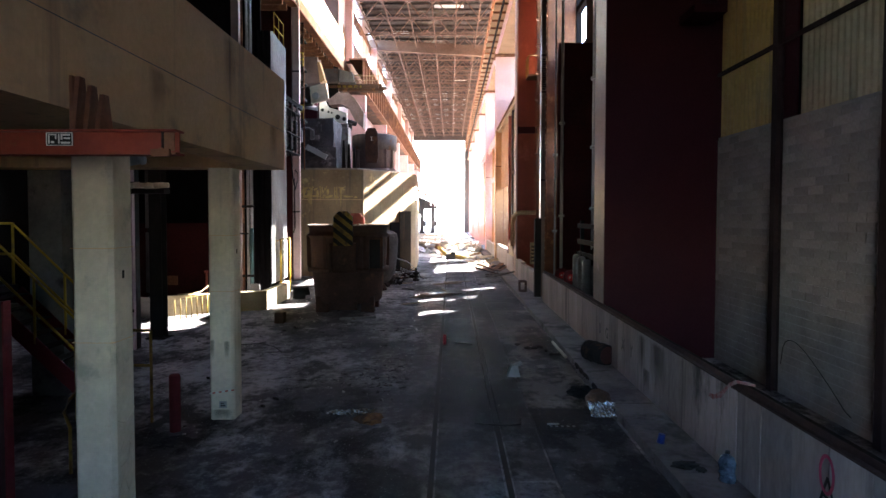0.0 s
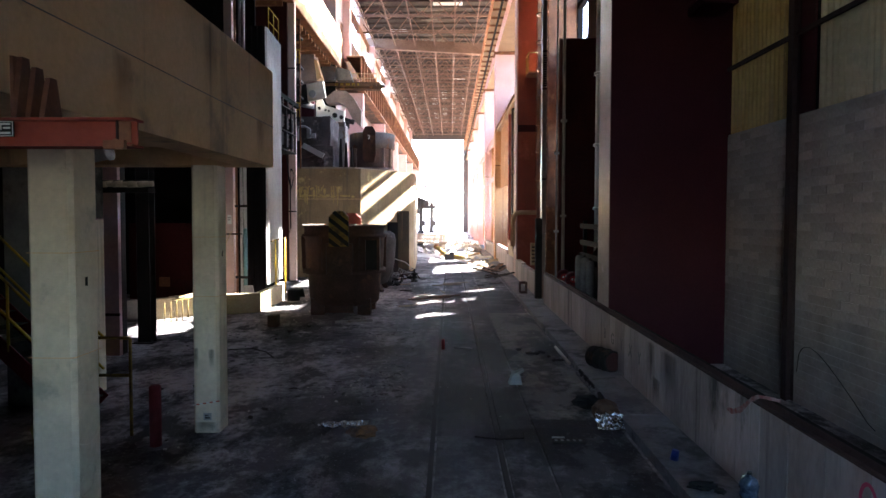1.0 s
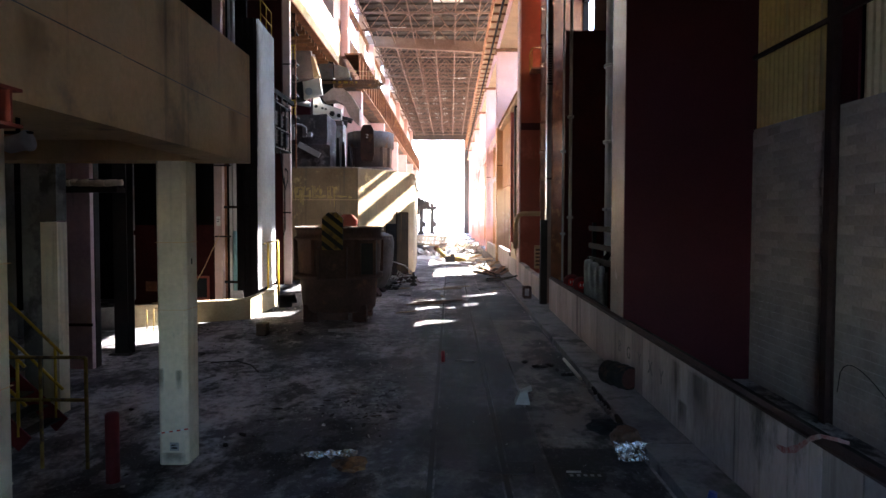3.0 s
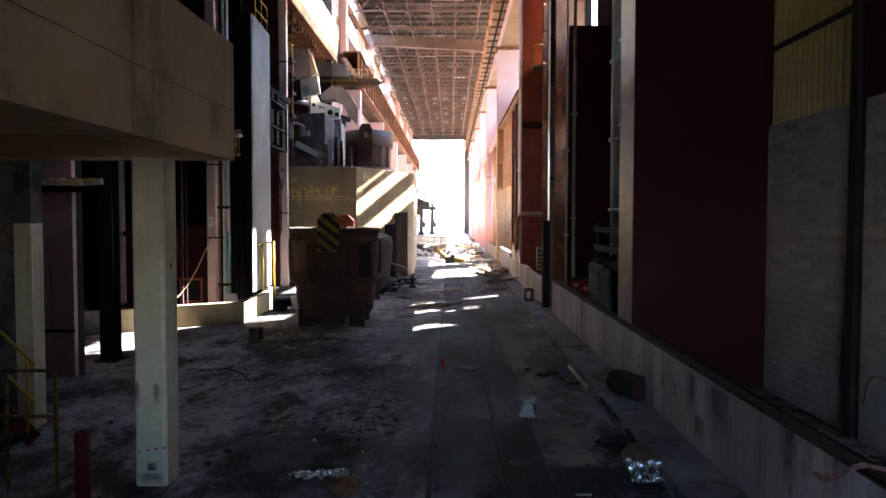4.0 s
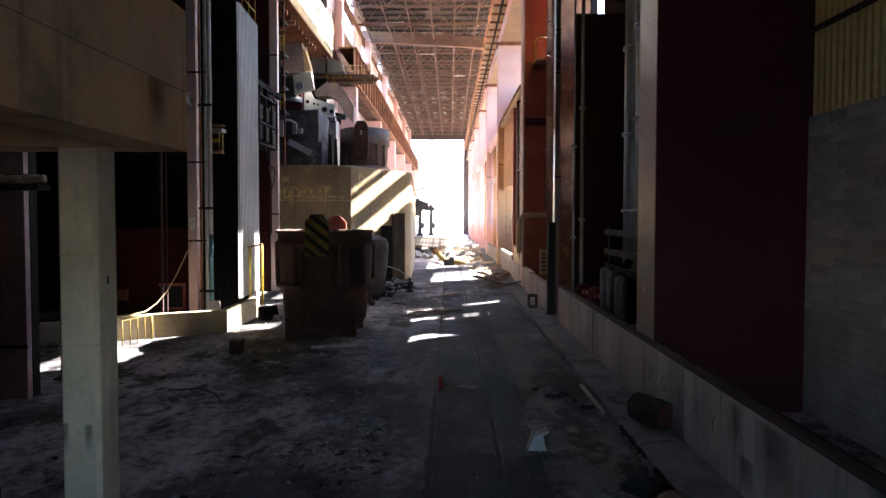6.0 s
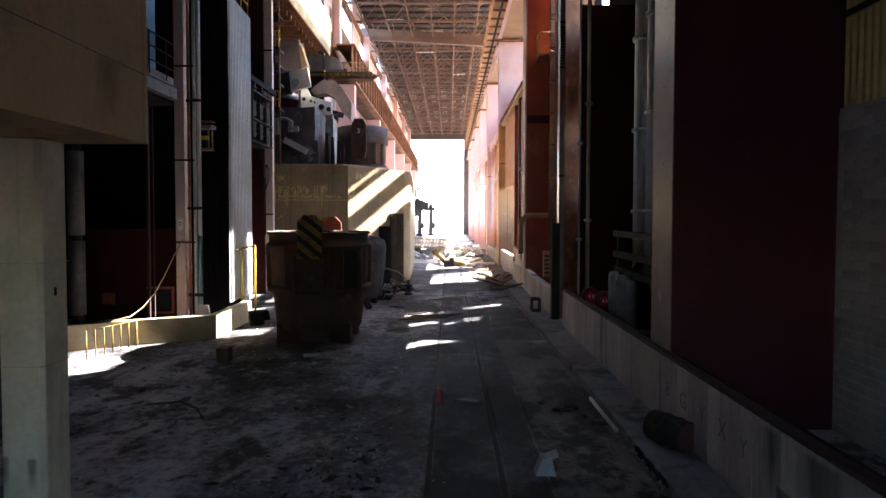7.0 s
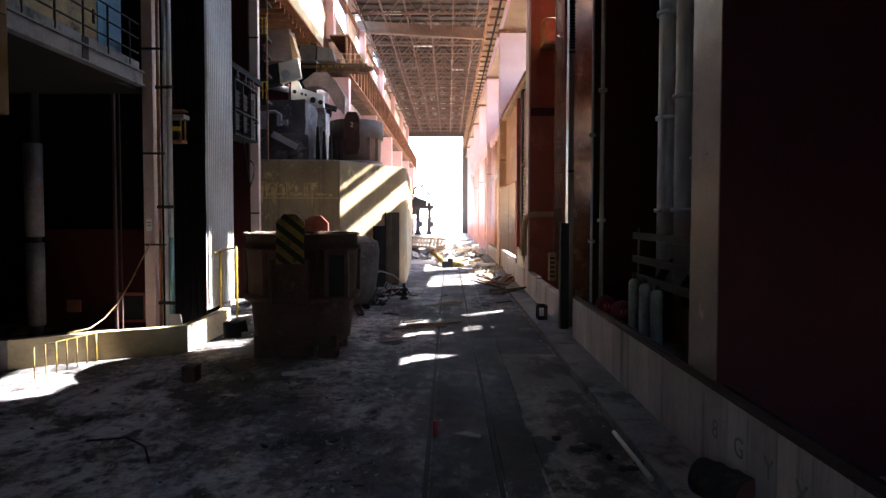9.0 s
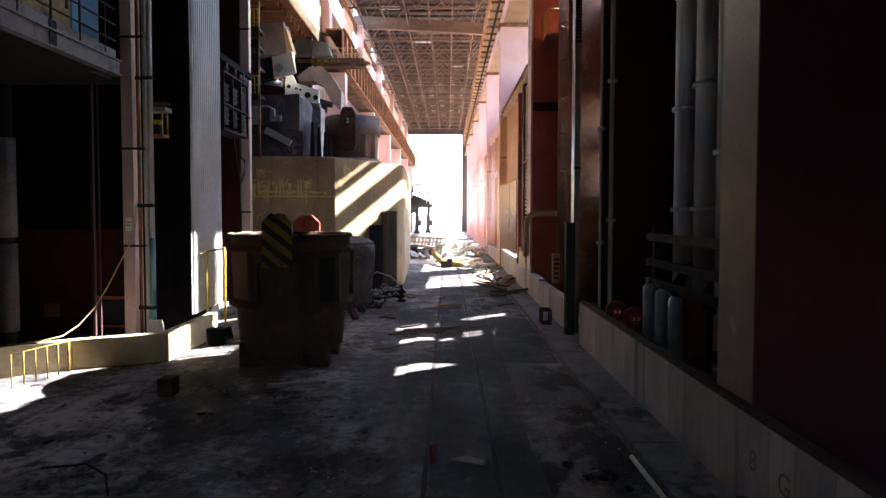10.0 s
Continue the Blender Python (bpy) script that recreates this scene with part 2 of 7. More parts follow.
def floor_surface(name, dust, bare, oil, dust_at, oil_at):
    """Old shop floor: drifted dust over dark concrete, oil soaked patches, wheel streaks along the hall and fine grit."""
    m = bpy.data.materials.new(name)
    m.use_nodes = True
    n, link = m.node_tree.nodes, m.node_tree.links.new
    bsdf = n["Principled BSDF"]
    bsdf.inputs["Specular IOR Level"].default_value = 0.03
    co = n.new("ShaderNodeTexCoord")

    def tex(scale, detail, rough, squeeze=(1, 1, 1), shift=0.0):
        mp = n.new("ShaderNodeMapping")
        mp.inputs["Scale"].default_value = squeeze
        mp.inputs["Location"].default_value = (shift, shift * 0.7, 0)
        link(co.outputs["Object"], mp.inputs["Vector"])
        t = n.new("ShaderNodeTexNoise")
        t.inputs["Scale"].default_value, t.inputs["Detail"].default_value, t.inputs["Roughness"].default_value = scale, detail, rough
        link(mp.outputs["Vector"], t.inputs["Vector"])
        return t.outputs["Fac"]

    def band(v, a, b):
        r = n.new("ShaderNodeMapRange")
        r.interpolation_type = "SMOOTHSTEP"
        r.inputs["From Min"].default_value, r.inputs["From Max"].default_value = a, b
        link(v, r.inputs["Value"])
        return r.outputs["Result"]

    def mixed(fac, a, b):
        x = n.new("ShaderNodeMix")
        x.data_type = "RGBA"
        link(fac, x.inputs[0])
        for s, v in ((x.inputs[6], a), (x.inputs[7], b)):
            if isinstance(v, tuple):
                s.default_value = (*v, 1)
            else:
                link(v, s)
        return x.outputs[2]

    def calc(op, a, b):
        x = n.new("ShaderNodeMath")
        x.operation = op
        for s, v in zip(x.inputs, (a, b)):
            if isinstance(v, float):
                s.default_value = v
            else:
                link(v, s)
        return x.outputs[0]

    broad = tex(0.28, 9.0, 0.66, (1, 0.8, 1))
    patch = tex(1.5, 9.0, 0.7, (1, 0.75, 1), 3.1)
    streaks = tex(1.1, 6.0, 0.62, (2.6, 0.22, 1), 7.7)
    grit = tex(28.0, 4.0, 0.7)
    fine = tex(5.5, 8.0, 0.72, (1, 1, 1), 1.3)
    drift = calc("ADD", calc("MULTIPLY", broad, 0.6), calc("ADD", calc("MULTIPLY", patch, 0.3), calc("MULTIPLY", fine, 0.30)))
    col = mixed(band(drift, dust_at - 0.01, dust_at + 0.11), bare, dust)
    col = mixed(calc("MULTIPLY", band(streaks, 0.56, 0.70), 0.55), col, tuple(c * 0.55 for c in bare))
    soak = calc("ADD", calc("MULTIPLY", patch, 0.55), calc("ADD", calc("MULTIPLY", tex(0.55, 8.0, 0.7, (1, 0.7, 1), 11.0), 0.5), calc("MULTIPLY", fine, 0.14)))
    wet = calc("MULTIPLY", band(soak, oil_at - 0.015, oil_at + 0.065), 0.88)
    col = mixed(wet, col, oil)
    col = mixed(calc("MULTIPLY", band(grit, 0.60, 0.72), 0.45), col, tuple(min(1.0, c * 1.5) for c in dust))
    link(col, bsdf.inputs["Base Color"])
    rough = calc("SUBTRACT", calc("ADD", calc("MULTIPLY", fine, 0.2), 0.78), calc("MULTIPLY", wet, 0.2))
    link(rough, bsdf.inputs["Roughness"])
    bp = n.new("ShaderNodeBump")
    bp.inputs["Strength"].default_value, bp.inputs["Distance"].default_value = 0.5, 0.02
    link(calc("ADD", calc("MULTIPLY", grit, 0.3), calc("ADD", fine, drift)), bp.inputs["Height"])
    link(bp.outputs["Normal"], bsdf.inputs["Normal"])
    return m


FLOOR = floor_surface("dusty concrete floor", (0.43, 0.39, 0.39), (0.10, 0.089, 0.092), (0.016, 0.0148, 0.0148), 0.56, 0.588)
TRACKSLAB = floor_surface("dark track slab concrete", (0.29, 0.265, 0.27), (0.082, 0.075, 0.078), (0.015, 0.0135, 0.0145), 0.575, 0.568)
DUSTSLAB = floor_surface("pale dusty slab concrete", (0.34, 0.30, 0.275), (0.155, 0.136, 0.126), (0.022, 0.021, 0.021), 0.555, 0.575)
DARKRUST = surface("dark rusted angle steel", (0.055, 0.03, 0.027), (0.035, 0.02, 0.02), 0.8, big=1.2, fine=22, bump=0.3)
BRONZE = surface("brown rusted boom steel", (0.12, 0.065, 0.04), (0.06, 0.038, 0.03), 0.8, big=1.2, fine=20, bump=0.3, stain=(0.24, 0.12, 0.05), stain_scale=1.5)
DULLRED = surface("grimy red paint", (0.14, 0.018, 0.022), (0.08, 0.014, 0.016), 0.7, big=2, fine=20, bump=0.15)
DULLYELLOW = surface("grimy yellow paint", (0.24, 0.165, 0.03), (0.14, 0.09, 0.025), 0.7, big=2.5, fine=20, bump=0.15, stain=(0.07, 0.045, 0.025), stain_scale=4.0, stain_at=0.52)
SOOTGREY = surface("sooty grey cast steel", (0.17, 0.15, 0.145), (0.085, 0.075, 0.072), 0.7, big=1.0, fine=16, bump=0.3, stain=(0.14, 0.075, 0.05), stain_scale=1.3, streak=(0.05, 0.04, 0.038), streak_at=0.55)
CASTBROWN = surface("dusty brown cast steel", (0.33, 0.24, 0.205), (0.19, 0.135, 0.115), 0.8, big=1.0, fine=16, bump=0.25, streak=(0.12, 0.085, 0.07), streak_at=0.56)
DUSTSOOT = surface("dust-greyed soot crust", (0.12, 0.10, 0.10), (0.055, 0.047, 0.047), 0.9, big=0.9, fine=14, bump=0.5, stain=(0.24, 0.20, 0.20), stain_scale=1.1, stain_at=0.58)
PURPLESOOT = surface("sooted maroon plate", (0.19, 0.14, 0.138), (0.105, 0.08, 0.082), 0.7, big=0.8, fine=14, bump=0.15, streak=(0.16, 0.10, 0.09), streak_at=0.6)
DARKCON = surface("dark grey concrete", (0.20, 0.19, 0.18), (0.12, 0.115, 0.11), 0.9, big=1.1, fine=16, bump=0.25, stain=(0.05, 0.047, 0.045), stain_scale=0.9, stain_at=0.54)
DARKDRUM = surface("burnt drum steel", (0.03, 0.026, 0.024), (0.018, 0.016, 0.016), 0.9, big=2, fine=20, bump=0.4, stain=(0.075, 0.045, 0.03), stain_scale=4.0, spec=0.05)
BLACKCYL = surface("black glossy cylinder paint", (0.17, 0.17, 0.17), (0.09, 0.09, 0.091), 0.22, big=2, fine=20, bump=0.08)
DUCT = surface("dull grey duct paint", (0.66, 0.655, 0.665), (0.50, 0.495, 0.505), 0.3, big=1.0, fine=20, bump=0.1, streak=(0.12, 0.115, 0.11), streak_at=0.56)
STRIPESTAIN = surface("rust-run plate", (0.04, 0.028, 0.018), (0.022, 0.017, 0.014), 0.95, big=1.0, fine=16, bump=0.3, spec=0.02, streak=(0.11, 0.062, 0.028), streak_at=0.58)
LIME = surface("yellowed lime runs", (0.60, 0.44, 0.17), (0.40, 0.28, 0.11), 0.9, big=3.0, fine=20, bump=0.3)
APRON = floor_surface("pale dusty apron", (0.58, 0.56, 0.52), (0.42, 0.405, 0.38), (0.2, 0.19, 0.18), 0.55, 0.63)
TANSTEEL = surface("tan weathered steel paint", (0.47, 0.25, 0.12), (0.38, 0.19, 0.09), 0.65, big=0.5, fine=14, bump=0.12, streak=(0.34, 0.17, 0.10), streak_at=0.58, stain=(0.52, 0.31, 0.17), stain_scale=0.6)
MAUVE = surface("grimy mauve paint", (0.66, 0.45, 0.49), (0.48, 0.32, 0.345), 0.7, big=0.8, fine=14, bump=0.12, streak=(0.12, 0.08, 0.085), streak_at=0.58)
POTGREY = surface("ashy cast iron", (0.13, 0.11, 0.098), (0.07, 0.056, 0.05), 0.9, big=1.6, fine=14, bump=0.6, stain=(0.2, 0.17, 0.15), stain_scale=1.8, streak=(0.05, 0.042, 0.04), streak_at=0.56)
# lighter copy of the column pink: bounced sun put in the colour
PALEPINK = surface("pink paint lightened for bounced sun", (0.62, 0.48, 0.42), (0.5, 0.36, 0.31), 0.7, big=0.6, fine=14, bump=0.1, streak=(0.36, 0.22, 0.18), streak_at=0.6)
OCHRE = surface("filthy ochre cabinet paint", (0.30, 0.21, 0.095), (0.17, 0.125, 0.07), 0.7, big=1.4, fine=14, mix=0.4, bump=0.15, stain=(0.05, 0.042, 0.035), stain_scale=1.3, stain_at=0.53, streak=(0.36, 0.31, 0.22), streak_at=0.62)
BALCGREY = surface("sooted grey beam paint", (0.21, 0.195, 0.19), (0.13, 0.12, 0.118), 0.75, big=0.8, fine=14, bump=0.15, stain=(0.05, 0.045, 0.044), stain_scale=0.9, stain_at=0.57, streak=(0.09, 0.08, 0.078), streak_at=0.57)
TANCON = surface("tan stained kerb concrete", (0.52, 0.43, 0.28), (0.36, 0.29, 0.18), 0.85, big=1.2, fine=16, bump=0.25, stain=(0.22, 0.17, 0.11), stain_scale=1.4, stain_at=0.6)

# ---- building helpers ----
def box(bm, x0, x1, y0, y1, z0, z1):
    """A block between two corners."""
    v = [bm.verts.new((x, y, z)) for z in (z0, z1) for y in (y0, y1) for x in (x0, x1)]
    for f in ((0, 2, 3, 1), (4, 5, 7, 6), (0, 1, 5, 4), (2, 6, 7, 3), (0, 4, 6, 2), (1, 3, 7, 5)):
        bm.faces.new([v[i] for i in f])
    return v


def frame_of(a, b):
    a, b = Vector(a), Vector(b)
    d = (b - a).normalized()
    up = Vector((0, 0, 1)) if abs(d.z) < 0.95 else Vector((0, 1, 0))
    s = d.cross(up).normalized()
    return a, b, s, s.cross(d).normalized()


def bar(bm, a, b, w, h=None):
    """A square or flat bar from a to b: w across, h upright."""
    h = h or w
    a, b, s, u = frame_of(a, b)
    v = [bm.verts.new(p + s * i * w / 2 + u * j * h / 2) for p in (a, b) for i, j in ((-1, -1), (1, -1), (1, 1), (-1, 1))]
    for f in ((0, 1, 2, 3), (7, 6, 5, 4), (0, 4, 5, 1), (1, 5, 6, 2), (2, 6, 7, 3), (3, 7, 4, 0)):
        bm.faces.new([v[i] for i in f])


def tube(bm, a, b, r, r2=None, n=12, caps=True):
    """A round bar or pipe from a to b."""
    r2 = r if r2 is None else r2
    a, b, s, u = frame_of(a, b)
    rings = []
    for p, q in ((a, r), (b, r2)):
        rings.append([bm.verts.new(p + (s * math.cos(k) + u * math.sin(k)) * q) for k in (2 * math.pi * i / n for i in range(n))])
    for i in range(n):
        f = bm.faces.new((rings[0][i], rings[0][(i + 1) % n], rings[1][(i + 1) % n], rings[1][i]))
        f.smooth = True
    if caps:
        bm.faces.new(rings[0][::-1])
        bm.faces.new(rings[1])


def path_tube(bm, pts, r, n=10):
    """A bent pipe or cable through the points."""
    pts = [Vector(p) for p in pts]
    rings = []
    for i, p in enumerate(pts):
        d = (pts[min(i + 1, len(pts) - 1)] - pts[max(i - 1, 0)]).normalized()
        up = Vector((0, 0, 1)) if abs(d.z) < 0.9 else Vector((0, 1, 0))
        s = d.cross(up).normalized()
        u = s.cross(d).normalized()
        rings.append([bm.verts.new(p + (s * math.cos(k) + u * math.sin(k)) * r) for k in (2 * math.pi * j / n for j in range(n))])
    for a, b in zip(rings, rings[1:]):
        for j in range(n):
            f = bm.faces.new((a[j], a[(j + 1) % n], b[(j + 1) % n], b[j]))
            f.smooth = True
    bm.faces.new(rings[0][::-1])
    bm.faces.new(rings[-1])


def lathe(bm, profile, centre=(0, 0, 0), n=32, smooth=True):
    """A turned body from (radius, height) pairs round the upright axis."""
    c = Vector(centre)
    rings = [[bm.verts.new(c + Vector((r * math.cos(k), r * math.sin(k), z))) for k in (2 * math.pi * i / n for i in range(n))] for r, z in profile]
    for a, b in zip(rings, rings[1:]):
        for i in range(n):
            f = bm.faces.new((a[i], a[(i + 1) % n], b[(i + 1) % n], b[i]))
            f.smooth = smooth
    return rings


def ibeam(bm, a, b, h, w, t=0.02):
    """An I-section from a to b, its web upright."""
    a, b = Vector(a), Vector(b)
    a2, b2, s, u = frame_of(a, b)
    bar(bm, a, b, t, h - 2 * t)
    for k in (-1, 1):
        o = u * k * (h - t) / 2
        bar(bm, a + o, b + o, w, t)


def prism(bm, outline, x0, x1, axis="x"):
    """A flat outline pushed from x0 to x1 along an axis."""
    def at(k, p, q):
        return {"x": (k, p, q), "y": (p, k, q), "z": (p, q, k)}[axis]
    a = [bm.verts.new(at(x0, p, q)) for p, q in outline]
    b = [bm.verts.new(at(x1, p, q)) for p, q in outline]
    bm.faces.new(a[::-1])
    bm.faces.new(b)
    n = len(a)
    for i in range(n):
        bm.faces.new((a[i], a[(i + 1) % n], b[(i + 1) % n], b[i]))


def ribbed(bm, a, b, z0, z1, pitch=0.2, depth=0.035, thick=0.004, side=1):
    """Trapezoid-ribbed sheet standing on the line from a to b (x, y), ribs towards the left of that line for side 1."""
    a, b = Vector((a[0], a[1], 0)), Vector((b[0], b[1], 0))
    d = (b - a)
    length = d.length
    d.normalize()
    nrm = Vector((-d.y, d.x, 0)) * side
    prof, s = [], 0.0
    while s < length:
        for q, o in ((0.0, 0), (0.28, 0), (0.40, 1), (0.68, 1), (0.80, 0)):
            if s + q * pitch <= length:
                prof.append((s + q * pitch, o * depth))
        s += pitch
    prof.append((length, 0))
    front = [a + d * q + nrm * o for q, o in prof]
    back = [p - nrm * thick for p in front]
    lines = []
    for z in (z0, z1):
        lines.append([bm.verts.new((p.x, p.y, z)) for p in front] + [bm.verts.new((p.x, p.y, z)) for p in back[::-1]])
    n = len(lines[0])
    for i in range(n):
        bm.faces.new((lines[0][i], lines[0][(i + 1) % n], lines[1][(i + 1) % n], lines[1][i]))


def holed(bm, axis, k0, k1, a0, a1, z0, z1, holes=()):
    """A wall slab across axis from k0 to k1, spanning a0..a1 and z0..z1, with rectangular openings (a, b, z, z)."""
    aa = sorted({a0, a1, *(v for h in holes for v in h[:2] if a0 < v < a1)})
    zz = sorted({z0, z1, *(v for h in holes for v in h[2:] if z0 < v < z1)})
    for p, q in zip(aa, aa[1:]):
        run = None
        for r, s in list(zip(zz, zz[1:])) + [(None, None)]:
            solid = r is not None and not any(h[0] <= (p + q) / 2 <= h[1] and h[2] <= (r + s) / 2 <= h[3] for h in holes)
            if solid:
                run = (run[0], s) if run else (r, s)
            elif run:
                box(bm, k0, k1, p, q, *run) if axis == "x" else box(bm, p, q, k0, k1, *run)
                run = None


def part(name, bm, material, parent=None, label="", at=None, bevel=0.0, climb=True):
    """Links a bmesh as one mesh object. Meshes in world places follow the floor's grade; at puts a locally built mesh somewhere."""
    if bevel:
        bmesh.ops.bevel(bm, geom=[e for e in bm.edges if len(e.link_faces) == 2 and e.calc_face_angle(0) > 0.6], offset=bevel, segments=1, affect="EDGES")
    bmesh.ops.recalc_face_normals(bm, faces=bm.faces)
    if climb and at is None and (parent is None or parent.get("flat", 1)):
        for v in bm.verts:
            v.co.z += GRADE * v.co.y
    me = bpy.data.meshes.new(name)
    bm.to_mesh(me)
    bm.free()
    for m in material if isinstance(material, (list, tuple)) else [material]:
        me.materials.append(m)
    ob = new(name, me)
    if at is not None:
        ob.location = at
    if parent:
        ob.parent = parent
        if parent.get("place") is not None and at is None:
            ob.matrix_parent_inverse = Matrix.Translation(parent.location).inverted()
    if label:
        ob["label"] = label
    return ob


def thing(name, place, label, category, group="", kind=""):
    """An empty at a thing's base; its parts are built in world places."""
    x, y, z = place
    ob = new(name)
    ob.location = (x, y, z + GRADE * y)
    ob.empty_display_size = 0.2
    ob["place"] = 1
    return tagged(ob, label, category, group, kind)


def film_patch(name, material, parent, corners):
    """A thin sheet of dirt over a surface: four corners, anticlockwise from low left."""
    bm = bmesh.new()
    face = bm.faces.new([bm.verts.new(c) for c in corners])
    uv = bm.loops.layers.uv.new("UVMap")
    for loop, c in zip(face.loops, ((0, 0), (1, 0), (1, 1), (0, 1))):
        loop[uv].uv = c
    ob = part(name, bm, material, parent)
    ob.visible_shadow = False
    return ob


def solid(name, boxes, material, parent=None, label="", bevel=0.0):
    bm = bmesh.new()
    for b in boxes:
        box(bm, *b)
    return part(name, bm, material, parent, label, bevel=bevel)


def shift(ob, dx=0.0, dy=0.0, dz=0.0, turn=0.0):
    """The pose of a copy moved along the floor."""
    p = ob.location
    return pose(p.x + dx, p.y + dy, p.z + dz + GRADE * dy, 0, 0, turn)

# ---- ground and right-hand structure ----
def ground_sheet():
    bm = bmesh.new()
    xs = [-70, -30, -12] + [-9 + 0.5 * i for i in range(17)] + [-0.9, 2.2, 4, 8, 30, 70]
    ys = [-60, -20, -6] + [-4 + 0.5 * i for i in range(80)] + [40, 60, 90, 130, 180, 300, 600, 1500]
    rows = [[bm.verts.new((x, y, 0.025 * noise.noise(Vector((x * 0.7, y * 0.5, 0))) if -9 < x < -0.95 and -4 < y < 36 else 0)) for x in xs] for y in ys]
    for a, b in zip(rows, rows[1:]):
        for i in range(len(xs) - 1):
            bm.faces.new((a[i], a[i + 1], b[i + 1], b[i])).smooth = True
    return tagged(part("ground", bm, FLOOR), "dusty stained concrete factory floor", "floor", kind="structure")


ground = ground_sheet()
# pale slab added over the far floor to bounce sun onto roof and columns
solid("apron", [(-4.3, 2.44, 46, 119.8, -0.05, 0.012)], APRON)
tagged(bpy.data.objects["apron"], "pale dusty concrete apron added to bounce light up", "floor", kind="structure")
WALL_X = 3.12

kerb = tagged(new("kerb"), "worn chipped concrete kerb along the low wall", "kerb", kind="structure")
y = -4.0
while y < 62:
    w = 2.4 + 0.5 * random.random()
    bm = bmesh.new()
    box(bm, 2.46 + 0.02 * random.random(), WALL_X + 0.3, y, y + w - 0.012, -0.02, 0.135 + 0.012 * random.random())
    part("kerb_stone", bm, KERBING, kerb, bevel=0.018)
    y += w

rnd = random.Random(52)
for k in range(26):
    yy, x = rnd.uniform(9.6, 12.2), 2.44 + 0.05 * rnd.random()
    r = 0.02 + 0.05 * rnd.random()
    bm = bmesh.new()
    lump = bmesh.ops.create_icosphere(bm, subdivisions=1, radius=r, matrix=Matrix.Translation((x, yy, 0.02 + r * 0.3)))
    for v in lump["verts"]:
        v.co += Vector((rnd.gauss(0, 1), rnd.gauss(0, 1), rnd.gauss(0, 1))) * r * 0.18
    part("crumb", bm, KERBING, kerb)
for k in range(5):
    yy = 9.75 + 0.5 * k + 0.2 * rnd.random()
    bm = bmesh.new()
    prism(bm, [(yy, 0.05), (yy + 0.3, 0.03), (yy + 0.38, 0.1), (yy + 0.28, 0.142), (yy + 0.08, 0.142), (yy - 0.05, 0.11)], 2.452, 2.475, "x")
    part("broken_face", bm, BLACKCON, kerb)

low_wall = tagged(new("wall_low"), "board-marked concrete low wall on the kerb", "wall", kind="structure")
# near-black core, so the board gaps and the wall's top read dark
bm = bmesh.new()
box(bm, WALL_X + 0.03, WALL_X + 0.26, -8, 20.9, 0.12, 1.11)
part("core", bm, BLACKCON, low_wall)
rail = bmesh.new()
box(rail, WALL_X - 0.005, WALL_X + 0.05, -8, 20.9, 1.112, 1.13)
box(rail, WALL_X + 0.052, WALL_X + 0.066, -8, 20.9, 1.112, 1.19)
part("top_rail", rail, DARKRUST, low_wall, "rusted steel angle along the top")
y = -2.0
while y < 20.6:
    w = min(0.50 + 0.07 * random.random(), 20.9 - y)
    bm = bmesh.new()
    o = 0.004 * random.random()
    box(bm, WALL_X - o, WALL_X + 0.03, y + 0.008, y + w - 0.008, 0.15, 1.108)
    part("board_panel", bm, BOARDED, low_wall)
    y += w

soot = thing("soot_run", (WALL_X, 9.6, 0.14), "black soot runs down the low wall's boards", "stain")
for yy, w, zb, zt in ((9.97, 0.42, 0.3, 1.18), (9.2, 0.8, 0.3, 1.2), (9.72, 0.4, 0.14, 0.6)):
    film_patch("run", SOOTRUN, soot, [(WALL_X - 0.0135, yy - w / 2, zb), (WALL_X - 0.0135, yy + w / 2, zb), (WALL_X - 0.0135, yy + w / 2, min(zt, 1.106)), (WALL_X - 0.0135, yy - w / 2, min(zt, 1.106))])

far_low = tagged(new("wall_low_far"), "pale concrete low wall between steel columns", "wall", kind="structure")
for a, b, h in ((22.6, 25.1, 0.92), (25.15, 27.3, 0.92), (27.35, 29.65, 0.98), (30.7, 34.0, 1.0), (34.05, 38.0, 1.2), (38.05, 41.9, 1.2), (43.1, 48.5, 1.0), (48.6, 53.9, 1.0)):
    bm = bmesh.new()
    box(bm, WALL_X, WALL_X + 0.22, a, b, 0.12, h)
    part("panel", bm, BOARDED, far_low, bevel=0.015)

partition = tagged(new("wall_partition"), "maroon painted steel partition with a pale chipped edge", "wall", kind="structure")
solid("sheet", [(3.262, 5.9, 13.09, 13.18, 0.0, 20)], MAROON, partition)
bm = bmesh.new()
prism(bm, [(3.2, 13.8), (3.243, 13.08), (3.258, 13.08), (3.258, 13.8)], 0.0, 20, "z")
part("edge", bm, EDGEPAINT, partition, "pale chipped edge plate")
solid("back_sheet", [(3.262, 5.74, 13.72, 13.8, 0.0, 20)], MAROON, partition)
bm = bmesh.new()
for z in np.arange(1.6, 9, 1.15):
    tube(bm, (3.235, 13.4, z), (3.214, 13.4, z), 0.018, n=8)
part("bolts", bm, EDGEPAINT, partition)

